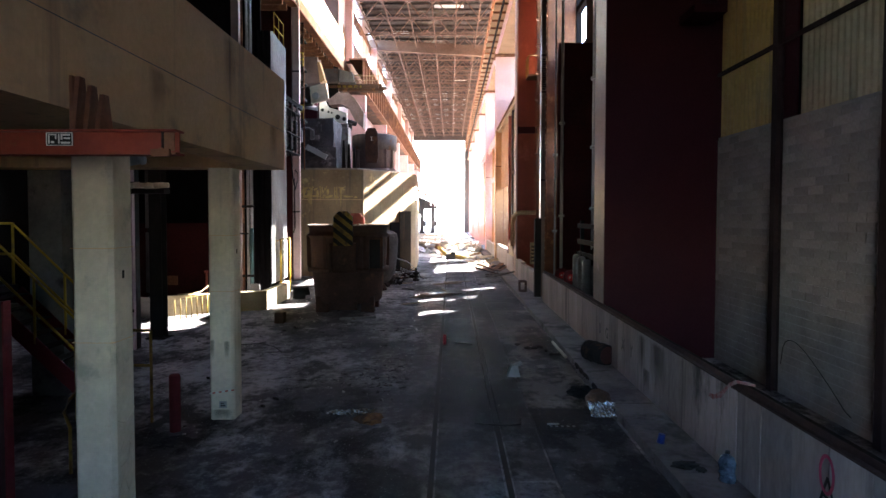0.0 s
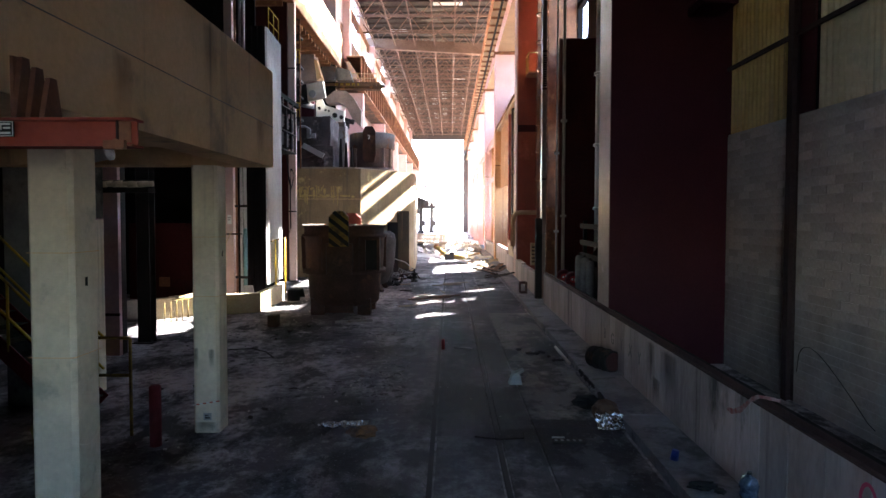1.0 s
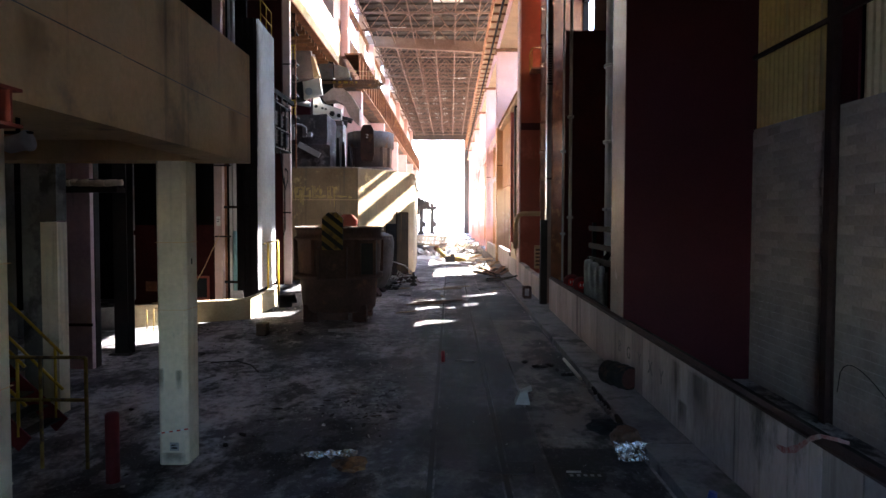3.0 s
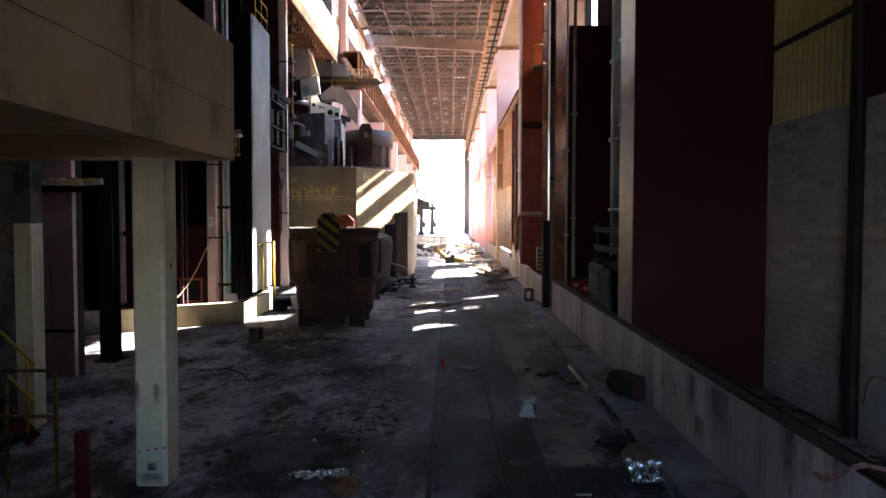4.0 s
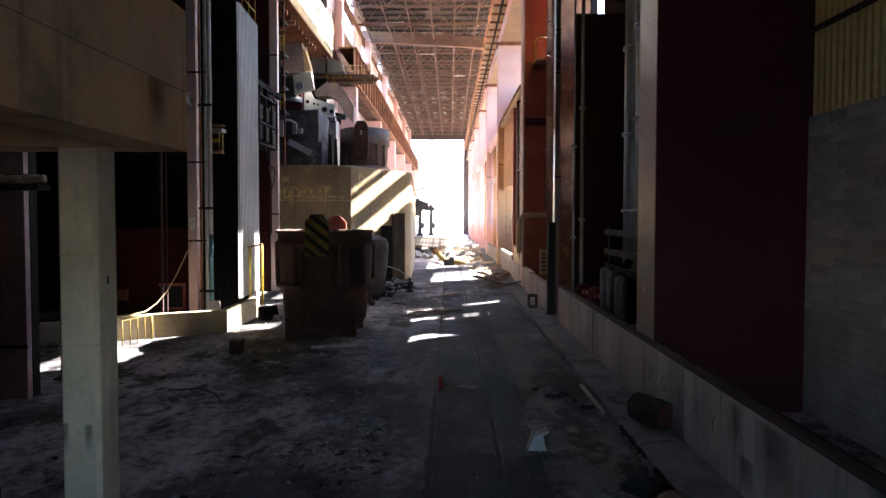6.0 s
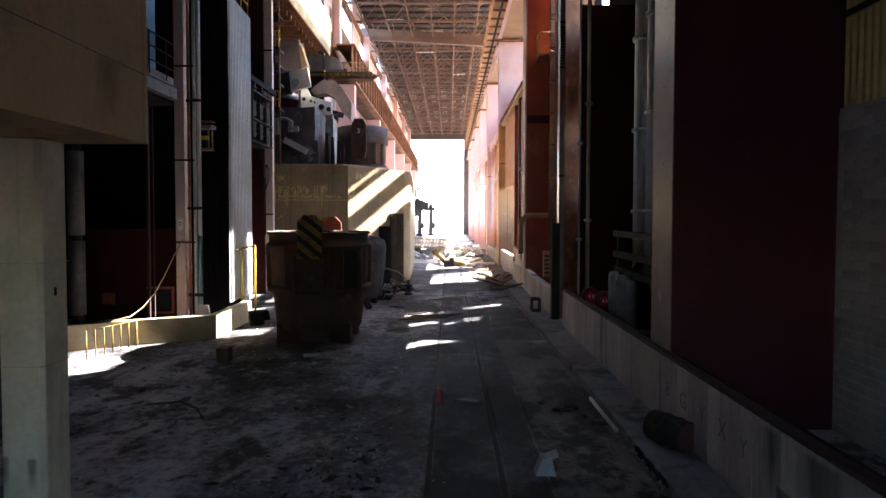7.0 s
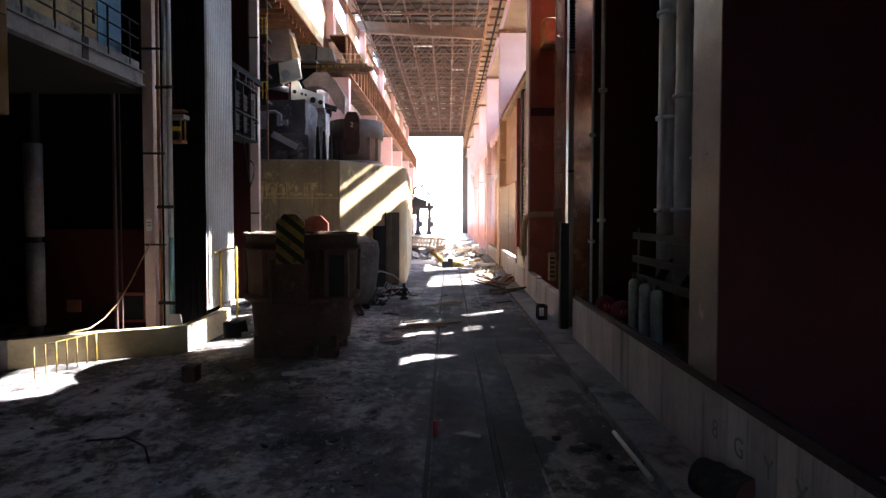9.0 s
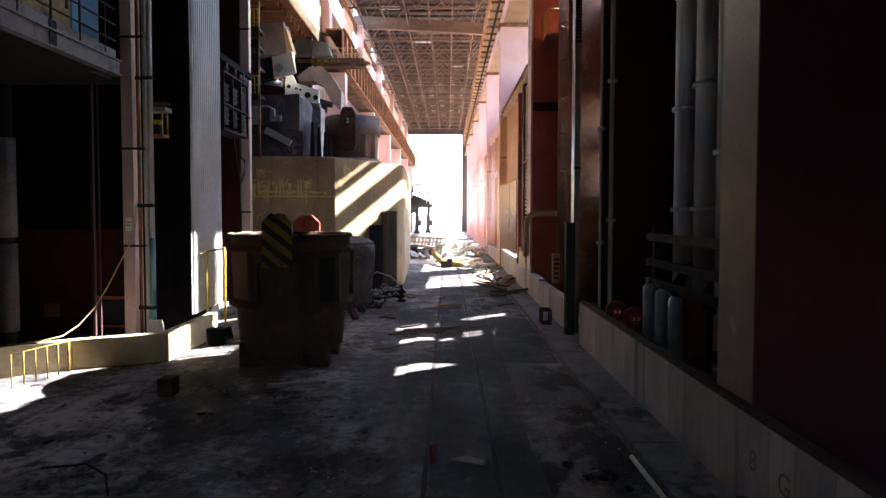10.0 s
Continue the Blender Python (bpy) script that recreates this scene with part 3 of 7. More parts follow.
# outer wall on the right: brick below, ribbed sheet above, steel posts
OUT_X = 5.64           # brick bay beside the start
FAR_X = 5.75           # sheeted wall past the partition
outer = tagged(new("wall_right"), "sooty grey brick wall with ribbed sheeting above", "wall", kind="structure")
bm = bmesh.new()
holed(bm, "x", OUT_X - 0.010, OUT_X + 0.3, -12, 13.085, 0, 4.66)
part("core", bm, MORTAR, outer)
for a, b, mt in ((10.75, 13.08, YELLOWSHEET), (7.9, 10.16, PALESHEET), (-12, 7.4, PALESHEET)):
    bm = bmesh.new()
    ribbed(bm, (OUT_X + 0.08, a), (OUT_X + 0.08, b), 4.66, 20, 0.15, 0.05, side=1)
    part("ribbed_sheet", bm, mt, outer)
solid("backing", [(OUT_X + 0.2, OUT_X + 0.24, -12, 13.085, 4.66, 20)], BLACKWALL, outer)
for z in (6.0, 8.4, 11.0):
    bm = bmesh.new()
    bar(bm, (OUT_X - 0.04, -12, z - 0.04), (OUT_X - 0.04, 13.05, z - 0.04), 0.06, 0.07)
    part("girt", bm, DARKRUST, outer)
for ya, yb in ((10.18, 10.6), (7.42, 7.88)):
    solid("stanchion", [(OUT_X - 0.005, OUT_X + 0.028, ya, yb, 4.67, 20)], MAROON, outer)
for yy in (10.62, 7.9, 4.0, 0.0, -6.0):
    bm = bmesh.new()
    box(bm, OUT_X - 0.14, OUT_X - 0.125, yy - 0.08, yy + 0.08, 0, 20)
    box(bm, OUT_X - 0.125, OUT_X - 0.03, yy - 0.01, yy + 0.01, 0, 20)
    box(bm, OUT_X - 0.03, OUT_X - 0.018, yy - 0.08, yy + 0.08, 0, 20)
    part("post", bm, DARKRUST, outer)
bm = bmesh.new()
box(bm, OUT_X - 0.9, OUT_X - 0.26, 12.2, 13.0, 7.0, 7.15)
box(bm, OUT_X - 0.45, OUT_X - 0.26, 12.2, 13.0, 7.15, 8.2)
part("bracket_box", bm, MAROON, outer)
# ragged holes low in the sheeting, added for sun patches, quads of (along, up)
PATCH_QUADS = [((23.04, 5.5), (23.68, 6.3), (23.78, 6.76), (23.08, 6.86)), ((25.98, 6.08), (26.3, 6.16), (26.72, 7.0), (26.2, 6.94)), ((25.65, 5.58), (25.97, 5.56), (25.84, 6.06), (25.72, 6.04)),
        ((25.78, 4.8), (26.41, 4.79), (26.49, 5.46), (25.84, 5.45)), ((25.76, 4.45), (26.12, 4.44), (26.18, 4.69), (25.78, 4.69)),
        ((27.7, 6.28), (28.4, 6.3), (28.44, 7.22), (27.92, 7.2)), ((27.84, 5.92), (28.33, 5.93), (28.35, 6.2), (27.81, 6.2)), ((28.5, 3.9), (28.75, 3.9), (28.64, 5.46), (28.1, 5.14))]
SUN_HOLES = [(min(p[0] for p in q) - 0.02, max(p[0] for p in q) + 0.02, min(p[1] for p in q) - 0.02, max(p[1] for p in q) + 0.02) for q in PATCH_QUADS]
SUN_HOLES += [(36.8, 42.3, 3.4, 6.8), (45.2, 50.8, 3.4, 7.3), (54, 58.5, 3.2, 7.4), (60, 74, 3, 10), (76, 90, 3, 10), (92, 118, 3, 10),
              (26.6, 28.64, 10.6, 12.35), (24.7, 28.64, 12.6, 14.4), (29.8, 33.2, 11.42, 15.0)]
# higher up past the girder's end, open bands added for the block's sun stripes
for z0, z1 in ((11.3, 12.58), (12.73, 12.82), (13.17, 14.03), (14.23, 14.56)):
    SUN_HOLES.append((34.6, 118, z0, z1))
SUN_HOLES.append((37.5, 118, 15.9, 19.0))
# far sheeting near-black: the recess's shade is put in its colour
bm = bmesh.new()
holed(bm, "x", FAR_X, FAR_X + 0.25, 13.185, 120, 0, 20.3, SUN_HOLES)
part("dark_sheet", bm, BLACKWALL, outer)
# recess sheet in dark red, its lack of light put in the colour
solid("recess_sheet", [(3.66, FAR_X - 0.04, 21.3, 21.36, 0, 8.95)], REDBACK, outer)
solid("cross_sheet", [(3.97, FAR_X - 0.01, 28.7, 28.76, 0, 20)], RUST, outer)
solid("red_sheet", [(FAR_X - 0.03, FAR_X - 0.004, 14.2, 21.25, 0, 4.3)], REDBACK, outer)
# masking plates round the low holes, added to trim each sun patch
for q, (a0, a1, z0, z1) in zip(PATCH_QUADS, SUN_HOLES):
    rim = ((a0, z0), (a1, z0), (a1, z1), (a0, z1))
    for i in range(4):
        j = (i + 1) % 4
        bm = bmesh.new()
        prism(bm, [rim[i], rim[j], q[j], q[i]], FAR_X + 0.1, FAR_X + 0.13, "x")
        part("torn_sheet", bm, BLACKWALL, outer)


# bars across one opening, added to dapple the sun on the floor
for u0, z0, u1, z1, w in ((24.7, 13.25, 26.4, 13.6, 0.1), (24.7, 13.7, 26.2, 13.95, 0.16), (24.7, 12.9, 25.7, 13.1, 0.07), (25.2, 12.6, 25.9, 14.4, 0.08), (24.7, 14.1, 27.2, 14.3, 0.08)):
    bm = bmesh.new()
    bar(bm, (FAR_X + 0.1, u0, z0), (FAR_X + 0.1, u1, z1), 0.03, w)
    part("torn_strip", bm, BLACKWALL, outer)


def right_column(y):
    """A tan lower shaft carrying a wide pink box up to the crane girder."""
    ob = thing("hall_column", (WALL_X + 0.1, y, 0), "faded pink box-section steel hall column", "column", "hall columns")
    x0 = 3.02
    solid("lower_shaft", [(x0 + 0.02, x0 + 0.95, y + 0.04, y + 0.86, 0, 8.86)], TANSTEEL if y < 45 else PINK, ob, "tan painted lower shaft" if y < 45 else "", bevel=0.015)
    solid("seam", [(x0 + 0.55, x0 + 0.57, y + 0.03, y + 0.038, 0.4, 8.8), (x0 + 0.03, x0 + 0.94, y + 0.03, y + 0.038, 6.4, 6.46)], RUST, ob)
    solid("shaft", [(x0, x0 + 1.95, y, y + 0.9, 8.87, 13.8)], PINK, ob, bevel=0.015)
    solid("cap_plate", [(x0 - 0.08, x0 + 2.0, y - 0.08, y + 0.95, 13.81, 13.98)], RUST, ob)
    solid("upper_shaft", [(x0 + 0.45, x0 + 1.05, y + 0.1, y + 0.8, 15.9, 18.6)], PINK, ob)
    solid("edge_strip", [(x0 - 0.012, x0 - 0.002, y + 0.02, y + 0.12, 8.9, 13.8)], PINKGREY, ob)
    return ob


ob = thing("hall_column", (3.7, 30.1, 0), "faded red box-section steel hall column", "column", "hall columns")
solid("shaft", [(3.2, 4.18, 29.72, 30.6, 0, 20)], REDSTEEL, ob, bevel=0.02)
# pale strip: light on the hall-facing side put in the colour
solid("edge_strip", [(3.13, 3.197, 29.7, 30.62, 0, 20)], PINKGREY, ob, "edge flange, pale for the light along it")
solid("splice", [(3.198, 4.2, 29.69, 29.716, 7.0, 7.32)], MAROON, ob)
bm = bmesh.new()
for z in (7.08, 7.24):
    for k in range(7):
        tube(bm, (3.3 + 0.13 * k, 29.69, z), (3.3 + 0.13 * k, 29.67, z), 0.022, n=6)
part("bolts", bm, DARKRUST, ob)
for i in range(6):
    right_column(42.0 + 12.0 * i)
girder = tagged(new("crane_girder_right"), "rust-orange crane girder with walkway railing", "girder", kind="structure")
solid("web", [(WALL_X + 0.3, WALL_X + 0.34, 27.6, 120, 14.05, 15.8), (WALL_X + 1.0, WALL_X + 1.04, 27.6, 120, 14.05, 15.8)], PINK, girder)
solid("bottom_flange", [(WALL_X + 0.05, WALL_X + 1.35, 27.6, 120, 14.0, 14.05)], LOUVRE, girder)
solid("top_flange", [(WALL_X - 0.5, WALL_X + 1.35, 27.6, 120, 15.8, 15.86)], LOUVRE, girder)
for yy in np.arange(27.7, 120, 1.6):
    bm = bmesh.new()
    box(bm, WALL_X - 0.5, WALL_X + 0.3, yy - 0.03, yy + 0.03, 15.68, 15.8)
    bar(bm, (WALL_X - 0.45, yy, 15.86), (WALL_X - 0.45, yy, 16.95), 0.035)
    part("bracket", bm, RUST, girder)
for z in (16.4, 16.95):
    bm = bmesh.new()
    bar(bm, (WALL_X - 0.45, 27.6, z), (WALL_X - 0.45, 120, z), 0.035)
    part("handrail", bm, RUST, girder)
bm = bmesh.new()
bar(bm, (WALL_X - 0.3, 27.6, 14.6), (WALL_X - 0.3, 120, 14.6), 0.10, 0.14)
part("cable_tray", bm, DARKSTEEL, girder)

# ---- roof ----
ROOF_Z, HALL_END = 18.6, 120.0
roof = tagged(new("ceiling"), "rusted sheet roof on steel trusses", "ceiling", kind="structure")
bm = bmesh.new()
# roof gaps added so sun reaches the left girder web and the plant
SUN_GAPS = [(-2.3, -0.4, 33, 46.5), (1.9, 3.1, 40, 44)]
xs = sorted({-7.7, 7.2, *(v for h in SUN_GAPS for v in h[:2])})
ys = sorted({-14.0, HALL_END, *(v for h in SUN_GAPS for v in h[2:])})
box(bm, -40, -7.7, -14, 41, ROOF_Z + 1.7, ROOF_Z + 1.8)
for x0, x1 in zip(xs, xs[1:]):
    for y0, y1 in zip(ys, ys[1:]):
        if not any(h[0] < (x0 + x1) / 2 < h[1] and h[2] < (y0 + y1) / 2 < h[3] for h in SUN_GAPS):
            box(bm, x0, x1, y0, y1, ROOF_Z + 1.7, ROOF_Z + 1.8)
part("deck", bm, ROOFDECK, roof)
# opaque white panels stand for daylight through the roof sheets
bm = bmesh.new()
for x0, x1, y0, y1 in ((-1.4, 1.0, 50.5, 51.6), (-0.8, 0.9, 47.0, 47.7), (-3.6, -1.6, 68, 69.5), (-5.5, -4.0, 58, 59.2), (0.4, 1.8, 78, 79.5), *((-7 + 1.45 * (k % 7), -6.3 + 1.45 * (k % 7), 86 + 4.3 * (k // 7), 89.4 + 4.3 * (k // 7)) for k in range(49) if k % 3)):
    box(bm, x0, x1, y0, y1, ROOF_Z + 1.685, ROOF_Z + 1.696)
part("pale_sheets", bm, WHITEPAINT, roof)
LX0, LX1 = -8.0, 3.35
CROSS_Y = 57.6
bm = bmesh.new()
for yy in np.arange(36.1, HALL_END, 4.3):            # cross trusses
    for z, r in ((ROOF_Z, 0.12), (ROOF_Z + 1.45, 0.11)):
        bar(bm, (LX0, yy, z), (LX1, yy, z), r)
    n = 10
    for i in range(n):
        xa, xb = LX0 + (LX1 - LX0) * i / n, LX0 + (LX1 - LX0) * (i + 1) / n
        za, zb = (ROOF_Z, ROOF_Z + 1.45) if i % 2 else (ROOF_Z + 1.45, ROOF_Z)
        bar(bm, (xa, yy, za), (xb, yy, zb), 0.07)
    if yy > CROSS_Y:
        bar(bm, (LX0, yy + 2.15, ROOF_Z + 0.9), (LX1, yy + 2.15, ROOF_Z + 0.9), 0.06)
part("truss_work", bm, ROOFRUST, roof)
bm = bmesh.new()
lines = np.linspace(LX0 + 1.2, LX1 - 1.2, 6)
for xx in lines:                                      # runs along the hall, with chevron braces past the cross beam
    bar(bm, (xx, 36, ROOF_Z + 0.02), (xx, HALL_END, ROOF_Z + 0.02), 0.09)
    bar(bm, (xx, CROSS_Y, ROOF_Z + 1.4), (xx, HALL_END, ROOF_Z + 1.4), 0.07)
    for yy in np.arange(CROSS_Y + 0.6, HALL_END - 2, 2.15):
        for k in (-1, 1):
            bar(bm, (xx, yy, ROOF_Z + 0.05), (xx + 0.85 * k, yy + 1.5, ROOF_Z + 1.35), 0.06)
        bar(bm, (xx, yy, ROOF_Z), (xx, yy + 1.07, ROOF_Z + 1.4), 0.055)
    for yy in np.arange(37, CROSS_Y - 2, 4.3):
        bar(bm, (xx, yy, ROOF_Z), (xx + 0.95, yy + 2.1, ROOF_Z + 1.4), 0.05)
        bar(bm, (xx, yy, ROOF_Z), (xx - 0.95, yy + 2.1, ROOF_Z + 1.4), 0.05)
part("chevron_braces", bm, ROOFRUST, roof)
bm = bmesh.new()
for yy in np.arange(36, HALL_END, 1.43):
    bar(bm, (LX0, yy, ROOF_Z + 1.6), (LX1, yy, ROOF_Z + 1.6), 0.08, 0.16)
part("purlins", bm, ROOFDECK, roof)
bm = bmesh.new()
bar(bm, (LX0 + 0.2, CROSS_Y, ROOF_Z + 0.35), (LX1 - 0.2, CROSS_Y, ROOF_Z - 0.25), 0.3, 0.85)
bar(bm, (LX0 + 0.2, CROSS_Y, ROOF_Z - 0.12), (LX1 - 0.2, CROSS_Y, ROOF_Z - 0.72), 0.45, 0.09)
part("cross_beam", bm, ROOFRUST, roof)
for xx in (LX0 + 0.5, LX1 - 0.25):
    bm = bmesh.new()
    bar(bm, (xx, 36, ROOF_Z - 0.35), (xx, HALL_END, ROOF_Z - 0.35), 0.3, 0.5)
    part("eaves_beam", bm, RUST, roof)

# ---- far end and the wall behind ----
end = tagged(new("wall_far_end"), "sheeted end wall over a huge open doorway", "wall", kind="structure")
bm = bmesh.new()
holed(bm, "y", HALL_END, HALL_END + 0.3, -40, 12, 0, 21, [(-8.1, 2.6, 0, 17.8)])
part("sheet", bm, ROOFDECK, end)
# unseen wall added behind the start; its openings are sized for fill light
back = tagged(new("wall_behind"), "unseen sheeted end wall with openings for fill light", "wall", kind="structure")
bm = bmesh.new()
holed(bm, "y", -3.3, -3, -40, 12, 0, 21, [(-0.6, 2.6, 2.0, 4.0), (-4.0, 0.2, 7.0, 7.6)])
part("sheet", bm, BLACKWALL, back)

# ---- left-hand structure ----
left = tagged(new("wall_left"), "sheet wall behind the plant, near end lined near-black", "wall", kind="structure")
bm = bmesh.new()
holed(bm, "x", -14.3, -14.0, -12, 41, 0, 21)
holed(bm, "x", -7.6, -7.4, 41, HALL_END, 0, 21, [(43.5, 51.5, 16.2, 19.9), (55.5, 62, 16.6, 19.9), (67, 71, 16.8, 19.9), (76, 79, 17, 19.9)])
holed(bm, "y", 40.7, 41, -14.0, -7.4, 0, 21)
part("sheet", bm, PINKGREY, left)
# near-black lining added: the shade along this wall as colour
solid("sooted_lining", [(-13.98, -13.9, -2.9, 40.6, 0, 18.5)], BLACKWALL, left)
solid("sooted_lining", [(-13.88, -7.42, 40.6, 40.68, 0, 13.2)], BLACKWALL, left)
solid("lower_sheet", [(-7.39, -7.36, 42.4, 119.9, 13.0, 16.1)], RUST, left)
lg = tagged(new("crane_girder_left"), "deep plate crane girder, sunlit at one end", "girder", kind="structure")
# web pale, other plates rust: sun on this end put in the colour
solid("near_web", [(-7.36, -7.3, 14, 42, 12.9, 15.3)], TANCON, lg, "web in pale tan for the sun on it")
solid("near_flange", [(-7.6, -7.2, 14, 42, 12.8, 12.89)], RUST, lg)
solid("web", [(-6.06, -6.0, 42.3, HALL_END, 11.6, 13.7)], RUST, lg)
solid("bottom_flange", [(-6.3, -5.8, 42.3, HALL_END, 11.5, 11.59)], RUST, lg)
solid("soffit", [(-7.35, -6.31, 42.3, HALL_END, 11.62, 11.66)], BRONZE, lg)
solid("top_flange", [(-7.0, -5.85, 42.3, HALL_END, 13.71, 13.8)], RUST, lg)
for yy in np.arange(42.8, HALL_END, 1.5):
    solid("stiffener", [(-5.99, -5.85, yy - 0.03, yy + 0.03, 11.6, 13.7)], RUST, lg)
for yy in np.arange(20.5, 41, 0.75):
    solid("joist", [(-12, -7.62, yy - 0.06, yy + 0.06, 12.55, 12.82)], RUST, lg)
solid("deck", [(-12, -7.62, 20, 40.6, 12.825, 12.9)], BRONZE, lg)
for yy in (43.5, 57.5, 71.5, 85.5, 99.5, 113):
    ob = thing("hall_column", (-6.6, yy, 0), "faded pink box-section steel hall column", "column", "hall columns")
    solid("shaft", [(-7.2, -6.0, yy - 0.4, yy + 0.4, 0, 11.49)], PINK, ob, bevel=0.015)
    solid("upper_shaft", [(-7.38, -6.9, yy - 0.4, yy + 0.4, 13.81, 18.5)], PINK, ob)

# ---- concrete gallery and what hangs from it ----
gallery = tagged(new("concrete_gallery"), "cast concrete gallery box on square columns", "gallery", kind="structure")
bm = bmesh.new()
box(bm, -2.95, -2.53, -11.5, 9.35, 3.71, 5.06)
part("side_beam", bm, CONCRETE, gallery, bevel=0.03)
solid("end_beam", [(-9, -2.955, 8.9, 9.35, 3.71, 5.06)], CONCRETE, gallery, bevel=0.03)
solid("slab", [(-9, -2.955, -11.5, 8.895, 3.95, 4.2)], CONCRETE, gallery)
for a, b, z in ((-6, 1.9, 4.29), (1.93, 6.3, 4.285), (6.33, 9.33, 4.28)):
    solid("pour_line", [(-2.5285, -2.526, a, b, z - 0.004, z + 0.004)], DARKCON, gallery)
# dark water runs down the beam's face
for yy, zt, zb, w in ((7.05, 5.05, 4.2, 0.45), (5.3, 4.28, 3.75, 0.35), (8.75, 4.3, 3.75, 0.4), (3.3, 5.0, 3.8, 0.6), (1.6, 5.0, 3.9, 0.5)):
    film_patch("water_run", WATERRUN, gallery, [(-2.527, yy - w / 2, zb), (-2.527, yy + w / 2, zb), (-2.527, yy + w / 2, zt), (-2.527, yy - w / 2, zt)])


def pier(x, y):
    ob = thing("concrete_column", (x, y + 0.18, 0), "pale square concrete column with chamfered corners", "column", "gallery columns")
    bm = bmesh.new()
    w, c = 0.18, 0.035
    prism(bm, [(x - w + c, y), (x + w - c, y), (x + w, y + c), (x + w, y + 2 * w - c), (x + w - c, y + 2 * w), (x - w + c, y + 2 * w), (x - w, y + 2 * w - c), (x - w, y + c)], 0, 3.705, "z")
    part("shaft", bm, PALE, ob)
    bm = bmesh.new()
    for z in (1.9, 2.72):
        box(bm, x - w - 0.002, x + w + 0.002, y - 0.002, y + 0.36, z, z + 0.006)
    part("pour_joint", bm, CONCRETE, ob)
    solid("form_tie_hole", [(x + w - 0.001, x + w + 0.003, y + 0.16, y + 0.19, 2.45, 2.52)], BLACKPAINT, ob)
    return ob


pier(-3.1, 5.25)
pier(-3.37, 8.93)

# wear on the far gallery column: smudges, a tape band and a small notice
cx, cy = -3.37, 8.93
wear = thing("tape_band", (cx, cy, 0.4), "torn red and white tape round a concrete column", "tape")
for k in range(8):
    a, b = -0.185 + 0.37 * k / 8, -0.185 + 0.37 * (k + 1) / 8
    bm = bmesh.new()
    bar(bm, (cx + a, cy - 0.006, 0.39 + 0.06 * k / 8), (cx + b, cy - 0.006, 0.39 + 0.06 * (k + 1) / 8), 0.004, 0.016)
    part("stripe", bm, BRIGHTRED if k % 2 else WHITEPAINT, wear)
note = thing("small_notice", (cx, cy, 0.2), "small square paper notice pasted on a column", "notice")
solid("paper", [(cx - 0.04, cx + 0.07, cy - 0.006, cy - 0.002, 0.18, 0.28)], GREYSTEEL, note)
solid("print", [(cx - 0.02, cx + 0.05, cy - 0.009, cy - 0.0065, 0.205, 0.225)], BLACKPAINT, note)
solid("print", [(cx - 0.02, cx + 0.03, cy - 0.009, cy - 0.0065, 0.24, 0.255)], BLACKPAINT, note)
sm = thing("soot_smudge", (cx, cy, 0.9), "black hand-rubbed soot smudges on a column", "stain")
for dx, dz, w, h in ((-0.175, 0.84, 0.08, 0.36), (0.03, 0.88, 0.1, 0.3), (-0.175, 0.0, 0.35, 0.16)):
    film_patch("smudge", SOOTRUN, sm, [(cx + dx, cy - 0.002, dz), (cx + dx + w, cy - 0.002, dz), (cx + dx + w, cy - 0.002, dz + h), (cx + dx, cy - 0.002, dz + h)])
chalk = thing("chalk_scrawl", (-2.92, 5.4, 0.5), "pale chalk scrawl on the side of a concrete column", "graffiti")
for pts in ([(5.3, 1.2), (5.42, 1.15), (5.58, 1.25)], [(5.32, 0.9), (5.4, 1.0), (5.5, 0.95), (5.45, 0.8), (5.34, 0.78)], [(5.3, 0.55), (5.38, 0.7), (5.46, 0.52), (5.56, 0.66)], [(5.34, 0.3), (5.5, 0.4), (5.52, 0.2), (5.38, 0.15)]):
    bm = bmesh.new()
    path_tube(bm, [(-2.919, a, b) for a, b in pts], 0.006, 5)
    part("stroke", bm, PALE, chalk)

beam = thing("steel_beam", (-3.2, 4.1, 3.41), "red oxide I-beam slung under the gallery", "beam")
bm = bmesh.new()
ibeam(bm, (-6.5, 4.1, 3.49), (-1.81, 4.1, 3.49), 0.165, 0.14, 0.014)
part("section", bm, ORANGERUST, beam)
solid("end_plate", [(-1.905, -1.893, 4.035, 4.165, 3.425, 3.555)], DARKRUST, beam)
solid("end_cap", [(-1.885, -1.815, 4.03, 4.036, 3.43, 3.55)], RUST, beam)
bm = bmesh.new()
tube(bm, (-1.9, 4.02, 3.43), (-1.9, 4.12, 3.43), 0.022, n=8)
box(bm, -1.96, -1.84, 4.0, 4.03, 3.39, 3.44)
part("clamp", bm, RUST, beam)
solid("maker_plate", [(-2.652, -2.478, 4.014, 4.022, 3.462, 3.548)], BLACKPAINT, beam, "black and white maker's plate")
bm = bmesh.new()
for a, b, c, d in ((-2.652, -2.478, 3.462, 3.467), (-2.652, -2.478, 3.543, 3.548), (-2.652, -2.647, 3.4675, 3.5425), (-2.483, -2.478, 3.4675, 3.5425),
                   (-2.638, -2.585, 3.53, 3.537), (-2.638, -2.63, 3.475, 3.529), (-2.592, -2.585, 3.505, 3.529), (-2.62, -2.6, 3.478, 3.492), (-2.572, -2.564, 3.475, 3.537), (-2.555, -2.495, 3.527, 3.537), (-2.555, -2.545, 3.5, 3.526), (-2.535, -2.495, 3.505, 3.515), (-2.555, -2.495, 3.475, 3.487)):
    box(bm, a, b, 4.010, 4.0135, c, d)
part("plate_mark", bm, WHITEPAINT, beam, "white border and worn shapes")
